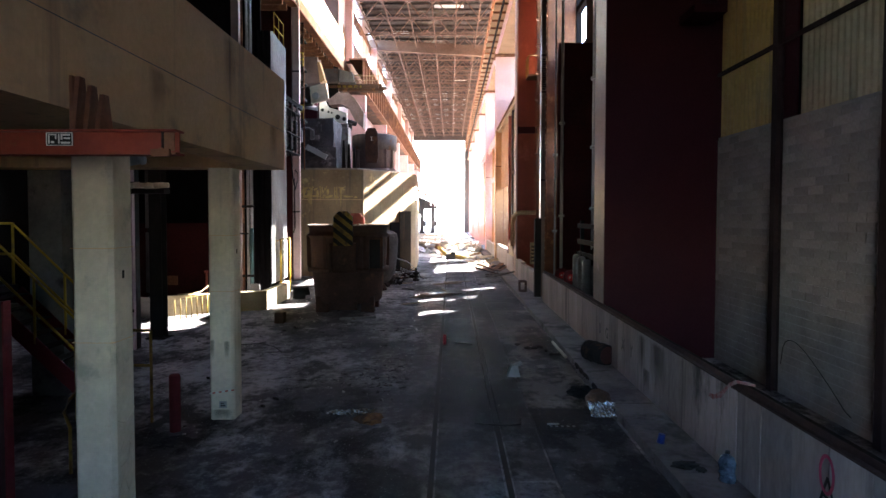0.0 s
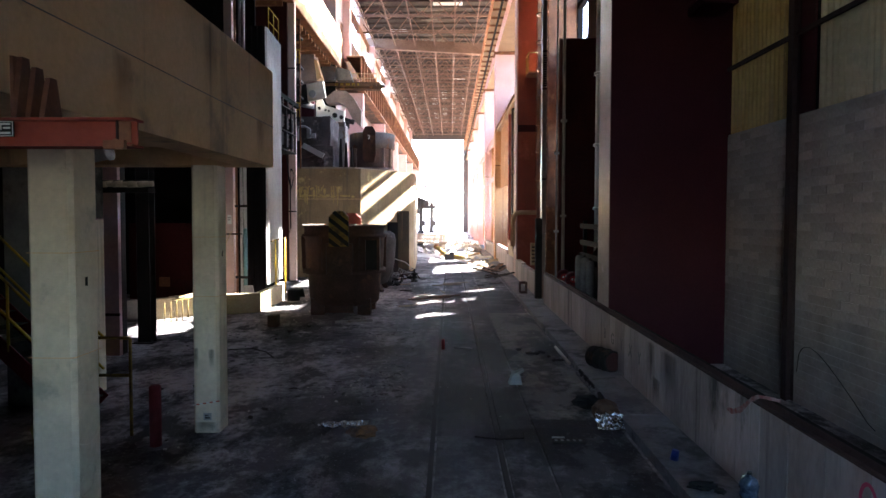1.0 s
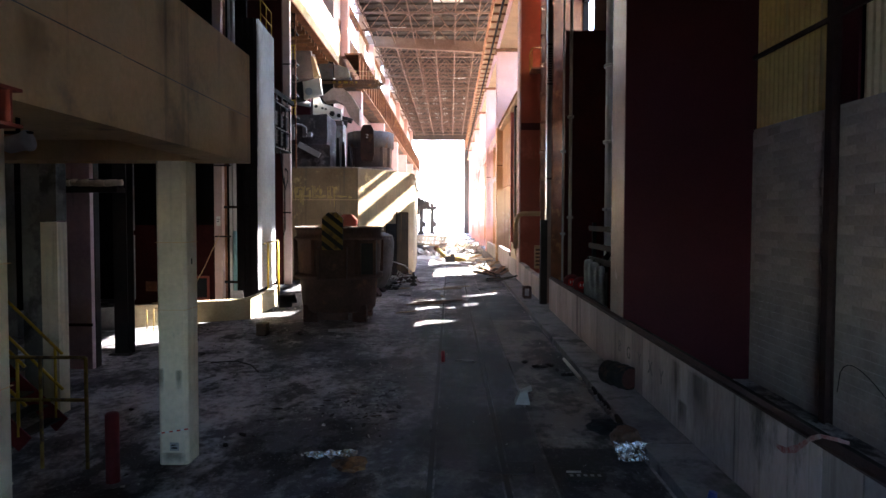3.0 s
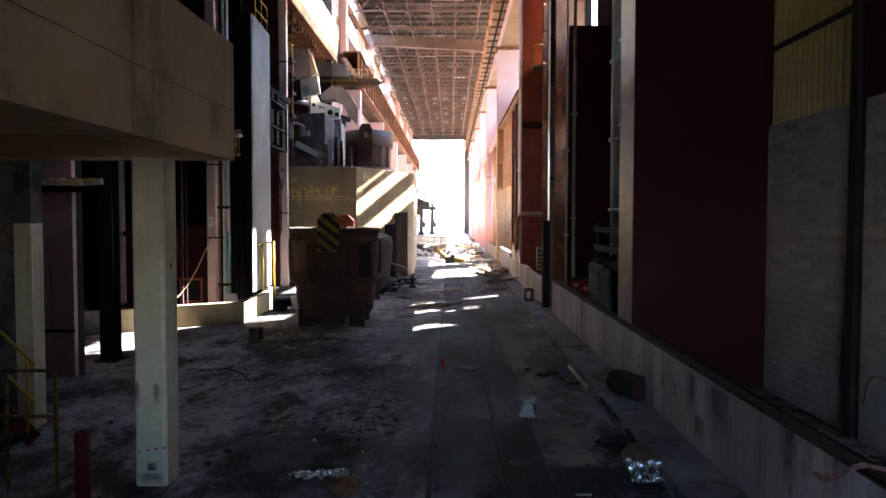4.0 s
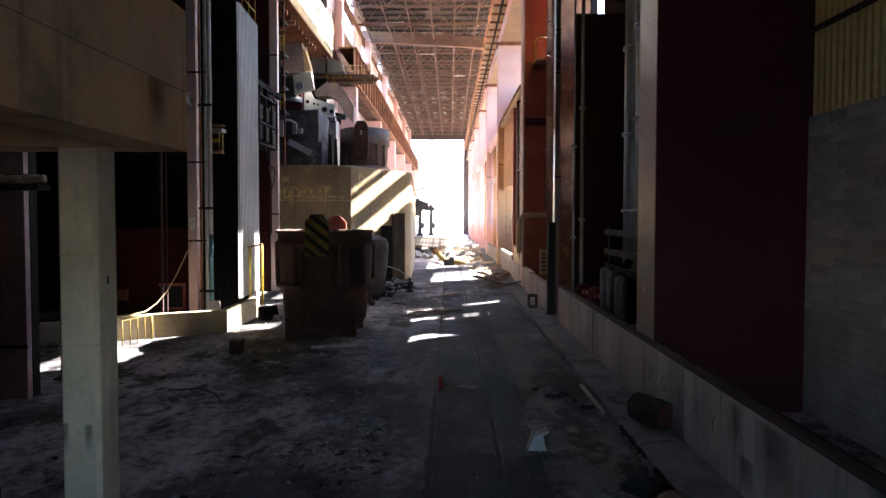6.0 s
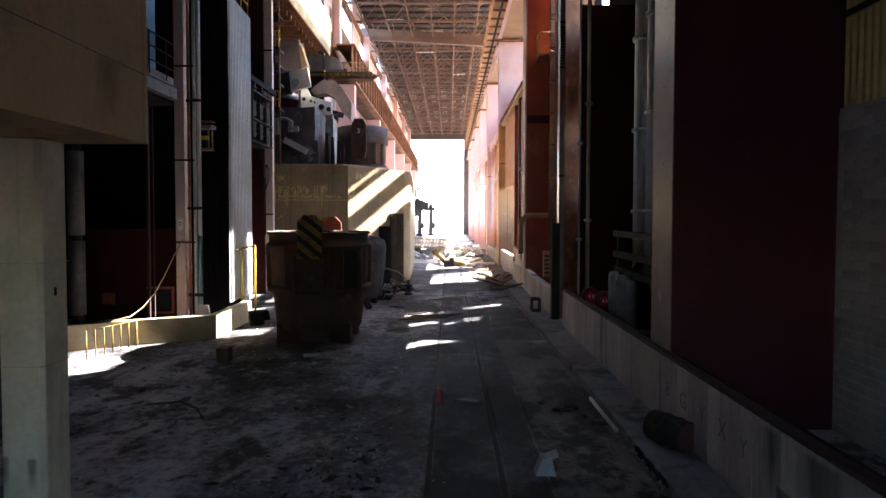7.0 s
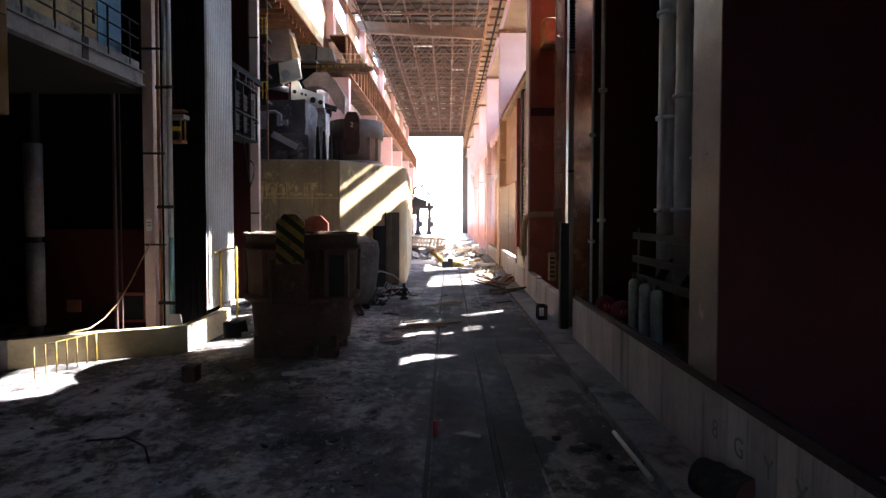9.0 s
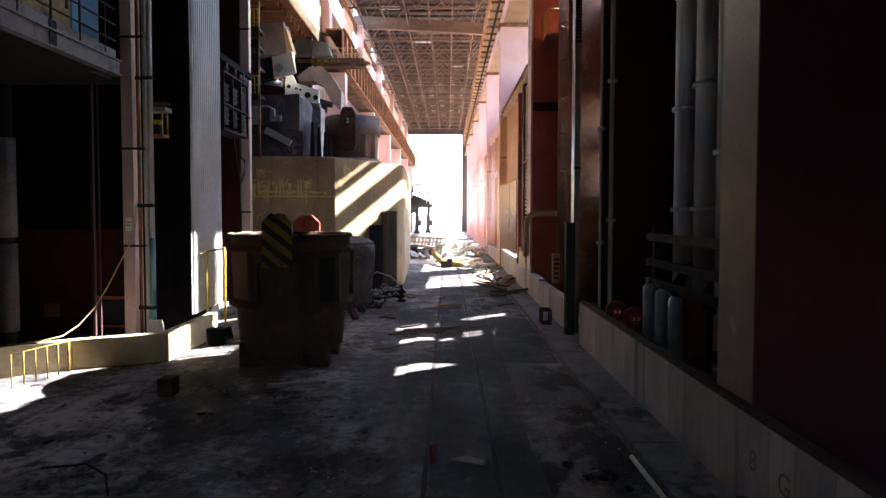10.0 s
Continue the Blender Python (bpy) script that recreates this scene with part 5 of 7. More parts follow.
def lug(x, y, mat, h0, h1, w, striped):
    bm = bmesh.new()
    c = w * 0.28
    prism(bm, [(x - w / 2, h0), (x + w / 2, h0), (x + w / 2, h1 - c), (x + w / 2 - c, h1), (x - w / 2 + c, h1), (x - w / 2, h1 - c)], y - 0.05, y + 0.05, "y")
    ob = part("lug", bm, mat, ladle, "black and yellow striped lug" if striped else "rust-red lifting lug", bevel=0.008)
    if striped:
        edge = [(x - w / 2, h0), (x + w / 2, h0), (x + w / 2, h1 - c), (x + w / 2 - c, h1), (x - w / 2 + c, h1), (x - w / 2, h1 - c)]
        for k in range(5):
            z = h0 - 0.5 + k * 0.31
            q = [(x - w / 2, z + 0.46), (x + w / 2, z), (x + w / 2, z + 0.16), (x - w / 2, z + 0.62)]
            for (ax, az), (bx, bz) in zip(edge, edge[1:] + edge[:1]):      # keep what lies on the lug
                side = [(bx - ax) * (pz - az) - (bz - az) * (px - ax) for px, pz in q]
                cut = []
                for i, p in enumerate(q):
                    j = i - 1
                    if side[i] * side[j] < 0:
                        f = side[j] / (side[j] - side[i])
                        cut.append((q[j][0] + f * (p[0] - q[j][0]), q[j][1] + f * (p[1] - q[j][1])))
                    if side[i] >= 0:
                        cut.append(p)
                q = cut
            if len(q) > 2:
                bm = bmesh.new()
                prism(bm, q, y - 0.058, y - 0.052, "y")
                part("stripe", bm, DULLYELLOW, ob)
    return ob


lug(LX + 0.06, LY - 1.34, BLACKPAINT, 2.12, 3.16, 0.58, True)
lug(LX + 0.02, LY + 1.34, REDSTEEL, 2.2, 3.12, 0.62, False)
for a in (0.7, 2.44, 3.84, 5.58):
    ca, sa = math.cos(a), math.sin(a)
    cx, cy = LX + 0.93 * ca, LY + 0.93 * sa
    solid("foot", [(cx - 0.2, cx + 0.2, cy - 0.15, cy + 0.15, 0.0, 0.5)], LADLE, ladle, bevel=0.02)
for a in (0.25, -0.5, -1.1, -2.0, -2.7, 3.3):
    bm = bmesh.new()
    ca, sa = math.cos(a), math.sin(a)
    bar(bm, (LX + 1.27 * ca, LY + 1.27 * sa, 1.4), (LX + 1.29 * ca, LY + 1.29 * sa, 2.4), 0.09, 0.05)
    part("rib", bm, LADLE, ladle)
solid("skirt", [(LX - 0.44, LX + 0.42, LY - 0.98, LY - 0.9, 0.1, 0.52)], LADLE, ladle, bevel=0.01)
solid("lug_mount", [(LX - 0.36, LX + 0.46, LY - 1.36, LY - 1.2, 1.36, 2.2)], LADLE, ladle, bevel=0.02)
for x in (LX - 0.36, LX + 0.4):
    solid("mount_rib", [(x, x + 0.06, LY - 1.46, LY - 1.362, 1.3, 2.2)], LADLE, ladle)
bm = bmesh.new()
box(bm, LX + 0.82, LX + 1.22, LY - 1.1, LY - 0.75, 1.42, 2.36)
part("trunnion_box", bm, DARKSTEEL, ladle, bevel=0.03)
for b in ((LX + 0.74, LX + 0.82, 1.4, 2.4), (LX + 1.16, LX + 1.24, 1.4, 2.4), (LX + 0.82, LX + 1.16, 2.3, 2.4)):
    solid("box_flange", [(b[0], b[1], LY - 1.2, LY - 1.102, b[2], b[3])], LADLE, ladle, bevel=0.01)
bm = bmesh.new()
tube(bm, (LX - 1.25, LY - 0.2, 0.62), (LX - 1.6, LY - 0.3, 0.55), 0.14, 0.1, n=12)
tube(bm, (LX - 1.55, LY - 0.3, 0.72), (LX - 1.55, LY - 0.3, 0.38), 0.2, n=14)
part("tilt_pin", bm, DARKSTEEL, ladle)

pot = thing("slag_pot", (-3.3, 25.6, 0.1), "ash-grey cast slag pot crusted with slag", "pot")
PX, PY = -3.3, 25.6
bm = bmesh.new()
lathe(bm, [(0.0, 0.2), (0.4, 0.2), (0.75, 0.32), (0.98, 0.75), (1.07, 1.4), (1.1, 2.05), (1.05, 2.3)], (PX, PY, 0), 36)
part("bowl", bm, POTGREY, pot)
bm = bmesh.new()
rings = lathe(bm, [(1.05, 2.3), (0.85, 2.4), (0.5, 2.46), (0.15, 2.48)], (PX, PY, 0), 36)
for ring in rings[1:]:
    for v in ring:
        v.co.z += 0.06 * noise.noise(v.co * 5)
bm.faces.new(rings[-1])
part("slag_crust", bm, POTGREY, pot)
for a in (-0.9, -2.2, 0.9, 2.2):
    bm = bmesh.new()
    c, s = math.cos(a), math.sin(a)
    bar(bm, (PX + 0.6 * c, PY + 0.6 * s, 0.4), (PX + 1.0 * c, PY + 1.0 * s, 0.02), 0.16)
    part("foot", bm, DARKRUST, pot)

# ---- furnace base block and the plant on it ----
block = thing("concrete_block", (-6, 34, 0), "massive stained concrete furnace base block", "block")
bm = bmesh.new()
prism(bm, [(-9, 30.8), (-4.4, 30.9), (-2.42, 33.6), (-2.16, 33.95), (-2.0, 34.35), (-1.95, 34.9), (-2.3, 44), (-3.0, 57), (-9, 58)], 0, 5.36, "z")
part("mass", bm, BLOCKCON, block, bevel=0.12)
bm = bmesh.new()
prism(bm, [(-8.9, 31.6), (-4.8, 31.7), (-2.9, 34.3), (-3.0, 44), (-3.6, 56), (-8.9, 57)], 5.362, 5.5, "z")
part("top_slab", bm, SLAG, block, bevel=0.03)
fa, fb = Vector((-4.4, 30.9, 0)), Vector((-2.2, 33.9, 0))
out = Vector((fb.y - fa.y, fa.x - fb.x, 0)).normalized() * 0.05
# plates added on the corner: its shadow in dark colours, rust runs besides
for k0, k1, z0, z1, mt, lb in ((0.52, 0.72, 0.0, 2.7, BLACKWALL, "facing plate, the corner's deep shadow in its colour"), (0.725, 0.97, 0.0, 3.3, STRIPESTAIN, "rust-run facing plate, darkened for shadow")):
    bm = bmesh.new()
    pa, pb = fa.lerp(fb, k0) + out, fa.lerp(fb, k1) + out
    bar(bm, (pa.x, pa.y, (z0 + z1) / 2), (pb.x, pb.y, (z0 + z1) / 2), 0.06, z1 - z0)
    part("facing_plate", bm, mt, block, lb, bevel=0.01)
bm = bmesh.new()
bar(bm, (-8.95, 30.8, 3.86), (-4.42, 30.895, 3.86), 0.02, 0.03)
part("pour_line", bm, CONCRETE, block)
rnd = random.Random(44)
bm = bmesh.new()
for i in range(46):
    x = -7.75 + 2.4 * rnd.random()
    y = 30.8 + (x + 9) * 0.1 / 4.6 - 0.012
    z, w, h = 4.3 + 0.25 * rnd.random(), 0.02 + 0.07 * rnd.random() ** 2, 0.08 + 0.9 * rnd.random() ** 3
    prism(bm, [(x - w * 0.3, z - h), (x + w * 0.2, z - h), (x + w, z - h * 0.4), (x + w * 0.7, z), (x - w * 0.8, z), (x - w, z - h * 0.5)], y - 0.004, y + 0.02, "y")
for i in range(26):
    x, z, w = -7.8 + 3.2 * rnd.random(), 3.95 + 0.1 * rnd.random(), 0.05 + 0.12 * rnd.random()
    y = 30.8 + (x + 9) * 0.1 / 4.6 - 0.012
    prism(bm, [(x - w, z), (x - w * 0.3, z - 0.03), (x + w, z - 0.01), (x + w * 0.5, z + 0.04), (x - w * 0.6, z + 0.05)], y - 0.004, y + 0.02, "y")
tagged(part("lime_stain", bm, LIME, block, "yellowed lime runs on the concrete"), kind="stuff")

# tundish stack: two crusted black boxes
tun = thing("tundish", (-7.48, 34, 5.5), "soot-black crusted tundish boxes stacked on the block", "tundish")
rnd = random.Random(3)
for z0, z1, x0, x1 in ((5.5, 6.75, -8.64, -6.18), (6.78, 8.3, -8.64, -6.35)):
    bm = bmesh.new()
    box(bm, x0, x1, 33.2, 35.6, z0, z1)
    bmesh.ops.subdivide_edges(bm, edges=bm.edges, cuts=4, use_grid_fill=True)
    for v in bm.verts:
        v.co += Vector((noise.noise(v.co * 2.1), noise.noise(v.co * 1.7 + Vector((5, 0, 0))), noise.noise(v.co * 2.3))) * 0.08
    part("shell", bm, DUSTSOOT, tun)
bm = bmesh.new()
bar(bm, (-7.77, 33.1, 6.76), (-6.68, 33.05, 6.18), 0.12, 0.28)
part("chute", bm, PIPEGREY, tun, "bright worn sheet chute")
bm = bmesh.new()
box(bm, -8.30, -7.98, 32.95, 33.18, 7.00, 7.75)
path_tube(bm, [(-8.06, 33.05, 7.63), (-7.86, 33.05, 7.75), (-7.62, 33.05, 7.73), (-7.40, 33.05, 7.59), (-7.35, 33.05, 7.20)], 0.07, 8)
box(bm, -7.55, -7.35, 32.98, 33.18, 7.12, 7.61)
box(bm, -7.28, -7.09, 33.0, 33.18, 7.15, 7.37)
part("handle_frame", bm, GREYSTEEL, tun)
for k in (0, 1, 2):
    bm = bmesh.new()
    x = -5.89 + 0.28 * k
    prism(bm, [(x, 5.5), (x + 0.2, 5.5), (x + 0.14, 7.1 - 0.2 * k), (x + 0.05, 7.1 - 0.2 * k)], 33.2, 33.35, "y")
    part("fin", bm, DARKSTEEL, tun)

mach = thing("tilting_machine", (-7.14, 37, 5.5), "dusty grey ladle tilting machine with drilled plates", "machine")
solid("pedestal", [(-7.00, -6.11, 36.6, 37.6, 5.5, 8.34)], GREYSTEEL, mach, bevel=0.04)
bm = bmesh.new()
prism(bm, [(-7.73, 8.74), (-7.73, 9.46), (-7.10, 9.38), (-6.13, 9.07), (-6.13, 8.50), (-6.57, 8.52)], 36.2, 36.5, "y")
part("drilled_plate", bm, WHITEPAINT, mach, bevel=0.03)
bm = bmesh.new()
prism(bm, [(-7.79, 8.74), (-7.79, 9.85), (-7.46, 9.85), (-7.29, 9.49)], 36.52, 36.8, "y")
part("drilled_plate", bm, WHITEPAINT, mach, bevel=0.03)
for x, z, r in ((-7.55, 9.24, 0.1), (-7.19, 9.13, 0.07), (-7.00, 9.08, 0.06), (-6.65, 8.83, 0.15), (-6.27, 8.72, 0.12)):
    bm = bmesh.new()
    tube(bm, (x, 36.19, z), (x, 36.17, z), r, n=14)
    part("hole", bm, BLACKPAINT, mach)
solid("cross_head", [(-6.91, -6.08, 36.15, 36.6, 8.22, 8.44)], SOOTGREY, mach, bevel=0.03)
solid("red_housing", [(-9.03, -7.84, 36.1, 37.6, 8.74, 9.65)], MAROON, mach, bevel=0.03)
bm = bmesh.new()
tube(bm, (-8.76, 35.9, 9.44), (-7.79, 35.9, 9.28), 0.14, n=12)
part("cylinder", bm, GREYSTEEL, mach)
bm = bmesh.new()
prism(bm, [(-8.06, 10.39), (-7.13, 10.61), (-6.99, 9.71), (-7.98, 9.44)], 35.2, 35.5, "y")
part("face_plate", bm, PALE, mach, "pale square face plate with a round boss", bevel=0.02)
bm = bmesh.new()
prism(bm, [(-8.95, 10.2), (-8.08, 10.42), (-8.0, 9.45), (-8.7, 9.3)], 35.22, 36.4, "y")
part("head_casing", bm, DARKSTEEL, mach, bevel=0.04)
bm = bmesh.new()
tube(bm, (-7.71, 35.19, 9.85), (-7.71, 35.1, 9.85), 0.2, n=16)
part("boss", bm, GREYSTEEL, mach)
solid("motor_body", [(-8.79, -8.14, 35.55, 37.0, 9.60, 10.36)], DARKSTEEL, mach, bevel=0.06)
bm = bmesh.new()
outer_pts = [(-7.76, 10.23), (-7.11, 10.74), (-6.42, 10.74), (-5.98, 10.32), (-5.47, 9.49), (-5.50, 8.54), (-5.98, 8.95), (-6.42, 9.79), (-6.87, 10.03), (-7.61, 9.97)]
prism(bm, outer_pts, 38.6, 39.6, "y")
part("arm", bm, CASTBROWN, mach, "dusty brown bent arm", bevel=0.08)
bm = bmesh.new()
tube(bm, (-6.43, 38.7, 8.47), (-6.31, 38.4, 8.88), 0.22, n=12)
tube(bm, (-6.61, 38.5, 8.97), (-5.90, 38.5, 8.77), 0.16, n=10)
part("hook_block", bm, DARKSTEEL, mach)

hood = thing("fume_hood", (-8.68, 37.5, 10.98), "tall soot-stained sheet fume hood", "hood")
bm = bmesh.new()
prism(bm, [(-9.36, 10.98), (-7.91, 11.04), (-8.11, 12.94), (-9.36, 12.94)], 37.2, 38.6, "y")
part("panel", bm, PURPLESOOT, hood, bevel=0.02)
bm = bmesh.new()
prism(bm, [(-7.88, 11.04), (-7.60, 11.21), (-7.91, 12.26), (-8.05, 12.26)], 37.15, 37.9, "y")
part("side_panel", bm, LOUVRE, hood)
hop = thing("hopper", (-7.46, 40.3, 11.70), "grey sheet-steel hopper over the boom", "hopper")
bm = bmesh.new()
prism(bm, [(-8.32, 11.70), (-7.39, 11.70), (-7.27, 12.53), (-8.14, 12.78)], 40.0, 40.6, "y")
part("panel", bm, SOOTGREY, hop)
bm = bmesh.new()
prism(bm, [(-7.24, 11.66), (-6.22, 11.66), (-6.40, 12.28), (-7.21, 12.50)], 39.9, 40.6, "y")
part("panel", bm, SOOTGREY, hop)

jib = thing("rusted_jib", (-8.56, 41, 11.46), "rusted boom with a thin railing, reaching into the hall", "boom")
bm = bmesh.new()
box(bm, -8.46, -4.58, 40.7, 41.3, 11.27, 11.72)
part("boom", bm, BRONZE, jib, bevel=0.05)
solid("ledge", [(-8.24, -4.77, 40.55, 40.69, 11.43, 11.62)], BRONZE, jib)
bm = bmesh.new()
tube(bm, (-4.58, 41.0, 11.49), (-4.26, 41.0, 11.49), 0.2, 0.06, n=10)
part("nose", bm, BRONZE, jib)
for i in range(10):
    x = -8.40 + i * 0.4
    bm = bmesh.new()
    bar(bm, (x, 40.72, 11.72), (x, 40.72, 12.32), 0.045)
    part("rail_post", bm, LOUVRE, jib)
for z in (12.3, 12.0):
    bm = bmesh.new()
    bar(bm, (-8.40, 40.72, z), (-4.77, 40.72, z - 0.06), 0.045)
    part("rail", bm, LOUVRE, jib)
for x, w in ((-7.45, 0.2), (-7.1, 0.2), (-6.75, 0.26), (-6.35, 0.2), (-6.0, 0.12)):
    solid("worn_letter", [(x, x + w, 40.54, 40.547, 11.45, 11.6)], DULLYELLOW, jib)

# spare ladle on the block
SX, SY = (-5.62 + -3.09) / 2, 35.2
spare = thing("steel_ladle", (SX, SY, 5.5), "dusty steel ladle with a riveted lug, on the block", "ladle")
R = (-3.09 - -5.62) / 2
bm = bmesh.new()
lathe(bm, [(0, 5.62), (R * 0.9, 5.6), (R * 0.93, 6.75), (R * 0.98, 6.8)], (SX, SY, 0), 36)
part("lower_shell", bm, PURPLESOOT, spare)
bm = bmesh.new()
lathe(bm, [(R * 0.93, 6.72), (R, 6.74), (R, 7.55), (R * 0.92, 7.6), (R * 0.85, 7.0), (0, 6.9)], (SX, SY, 0), 36)
part("upper_band", bm, SOOTGREY, spare)
bm = bmesh.new()
lathe(bm, [(R * 0.9, 5.5), (R * 0.98, 5.5), (R * 0.98, 5.68), (R * 0.9, 5.7)], (SX, SY, 0), 36)
part("base_ring", bm, PURPLESOOT, spare)
bm = bmesh.new()
lx = -4.36
prism(bm, [(lx - 0.28, 5.95), (lx + 0.28, 5.95), (lx + 0.36, 6.3), (lx + 0.33, 7.6), (lx + 0.2, 7.85), (lx - 0.2, 7.85), (lx - 0.33, 7.6), (lx - 0.36, 6.3)], SY - R - 0.16, SY - R + 0.05, "y")
part("lug", bm, LADLE, spare, "dark riveted lifting lug", bevel=0.03)
for a in (-0.55, -0.95, -2.3):
    bm = bmesh.new()
    c, s = math.cos(a), math.sin(a)
    bar(bm, (SX + R * 0.97 * c, SY + R * 0.97 * s, 5.7), (SX + R * 0.97 * c, SY + R * 0.97 * s, 6.74), 0.14, 0.1)
    part("rib", bm, PURPLESOOT, spare)
txt = bpy.data.curves.new("number", "FONT")
txt.body, txt.size, txt.extrude, txt.align_x = "2", 0.3, 0.004, "CENTER"
txt.materials.append(WHITEPAINT)
num = new("number", txt)
num.parent = spare
num.matrix_basis = Matrix.Translation(spare.location).inverted() @ pose(lx, SY - R - 0.165, 7.15 + GRADE * SY, 90, 0, 0)

# stair tower behind the column
tower = thing("stair_tower", (-7.82, 31.5, 0), "dark steel stair tower with small yellow railings", "stair")
for z, mt in ((7.84, YELLOW), (8.95, DARKRUST), (9.75, DARKRUST), (10.45, YELLOW), (11.92, DARKRUST)):
    solid("deck", [(-10.5, -7.48, 31.2, 32.1, z, z + 0.1)], DARKSTEEL, tower)
    for k in range(3):
        bm = bmesh.new()
        x = -7.78 + 0.15 * k
        bar(bm, (x, 31.22, z + 0.1), (x, 31.22, z + 0.8), 0.04)
        part("rail_post", bm, mt, tower)
    for h in (0.45, 0.8):
        bm = bmesh.new()
        bar(bm, (-7.82, 31.22, z + h), (-7.44, 31.22, z + h), 0.04)
        part("rail", bm, mt, tower)
for x in (-7.84, -7.46):
    bm = bmesh.new()
    bar(bm, (x, 31.3, 5.4), (x, 31.3, 14), 0.06)
    part("upright", bm, RUST, tower)
for x in (-10.4,):
    bm = bmesh.new()
    bar(bm, (x, 32.0, 0), (x, 32.0, 15), 0.14)
    part("upright", bm, DARKSTEEL, tower)

# ---- pipe recess behind the low wall on the right ----
def pipe_run(name, pts, r, mt, label, flanges=()):
    ob = thing(name, pts[0], label, "pipe")
    bm = bmesh.new()
    path_tube(bm, pts, r, 14)
    part("pipe", bm, mt, ob)
    for z in flanges:
        bm = bmesh.new()
        tube(bm, (pts[0][0], pts[0][1], z), (pts[0][0], pts[0][1], z + 0.07), r + 0.05, n=14)
        part("flange", bm, mt, ob)
    return ob


pipe_run("duct_pipe", [(4.08, 17.2, 1.9), (4.08, 17.2, 19)], 0.17, DUCT, "thick grey upright duct pipe", (3.2, 4.9, 6.8))
pipe_run("duct_pipe", [(4.03, 16.2, 1.9), (4.03, 16.2, 19)], 0.17, DUCT, "thick grey upright duct pipe", (3.2, 5.1, 7.0))
pipe_run("duct_pipe", [(4.0, 15.45, 1.2), (4.0, 15.45, 19)], 0.13, DUCT, "thick grey upright duct pipe", (4.0,))
pipe_run("thin_pipe", [(3.42, 20.3, 0.3), (3.42, 20.3, 19)], 0.03, PIPEGREY, "thin grey upright pipe", (2.5, 5))
pipe_run("thin_pipe", [(3.6, 20.1, 0.3), (3.6, 20.1, 19)], 0.05, PALEPIPE, "thin grey upright pipe", (3, 6))
rack = thing("pipe_rack", (4.0, 16, 0), "soot-black steel frame under the duct pipes", "rack")
for x, yy in ((3.75, 17.6), (3.75, 14.6), (4.7, 17.6), (4.7, 14.6)):
    solid("upright", [(x - 0.05, x + 0.05, yy - 0.05, yy + 0.05, 0, 2.9)], DARKSTEEL, rack)
for z, mt in ((2.75, DARKSTEEL), (2.3, DARKSTEEL), (1.95, DARKSTEEL)):
    bm = bmesh.new()
    bar(bm, (3.72, 14.4, z), (3.72, 17.9, z), 0.09, 0.13)
    part("cross_bar", bm, mt, rack)
for yy in (15.4, 16.6):
    bm = bmesh.new()
    path_tube(bm, [(3.8, yy, 1.75), (3.8, yy + 0.25, 1.9), (4.0, yy + 0.3, 2.2), (4.2, yy + 0.3, 2.35)], 0.08, 10)
    part("elbow", bm, DARKSTEEL, rack)
for i, (x, yy, r, h, mt) in enumerate(((3.52, 17.2, 0.115, 1.98, BLACKCYL), (3.54, 16.65, 0.115, 1.95, BLACKCYL), (3.56, 16.1, 0.115, 1.9, BLACKCYL), (3.82, 16.9, 0.115, 1.95, BLACKCYL))):
    ob = thing("gas_cylinder", (x, yy, 0), "glossy dark grey upright gas cylinder behind the low wall", "cylinder", "gas cylinders")
    bm = bmesh.new()
    lathe(bm, [(0, h), (r * 0.5, h - 0.01), (r * 0.9, h - 0.05), (r, h - 0.12), (r, 0.02), (0, 0)], (x, yy, 0), 18)
    part("body", bm, mt, ob)
    bm = bmesh.new()
    tube(bm, (x, yy, h - 0.01), (x, yy, h + 0.07), 0.025, n=8)
    part("valve", bm, DARKSTEEL, ob)
for x, yy, z in ((3.5, 17.95, 1.24), (3.42, 18.9, 1.22)):
    reel = thing("hose_reel", (x, yy, 0), "red hose reel wheel with white hub marks", "hose reel", "hose reels")
    bm = bmesh.new()
    lathe(bm, [(0.07, -0.06), (0.2, -0.06), (0.215, -0.045), (0.215, 0.045), (0.2, 0.06), (0.07, 0.06), (0.07, -0.06)], (0, 0, 0), 28)
    bmesh.ops.transform(bm, matrix=Matrix.Translation((x, yy, z)) @ Matrix.Rotation(radians(90), 4, "X"), verts=bm.verts)
    part("drum", bm, DULLRED, reel)
    bm = bmesh.new()
    tube(bm, (x, yy - 0.07, z), (x, yy - 0.075, z), 0.1, n=16)
    part("rim", bm, BRIGHTRED, reel)
    for k in (-0.05, 0.03):
        solid("hub_mark", [(x + k, x + k + 0.03, yy - 0.082, yy - 0.078, z - 0.03, z + 0.03)], WHITEPAINT, reel)
    solid("stand", [(x - 0.03, x + 0.03, yy + 0.07, yy + 0.12, 0, z + 0.05)], DARKSTEEL, reel)
pipe_run("yellow_pipe", [(4.6, 16.3, 0), (4.6, 16.3, 2.2)], 0.04, YELLOW, "thin yellow upright pipe")

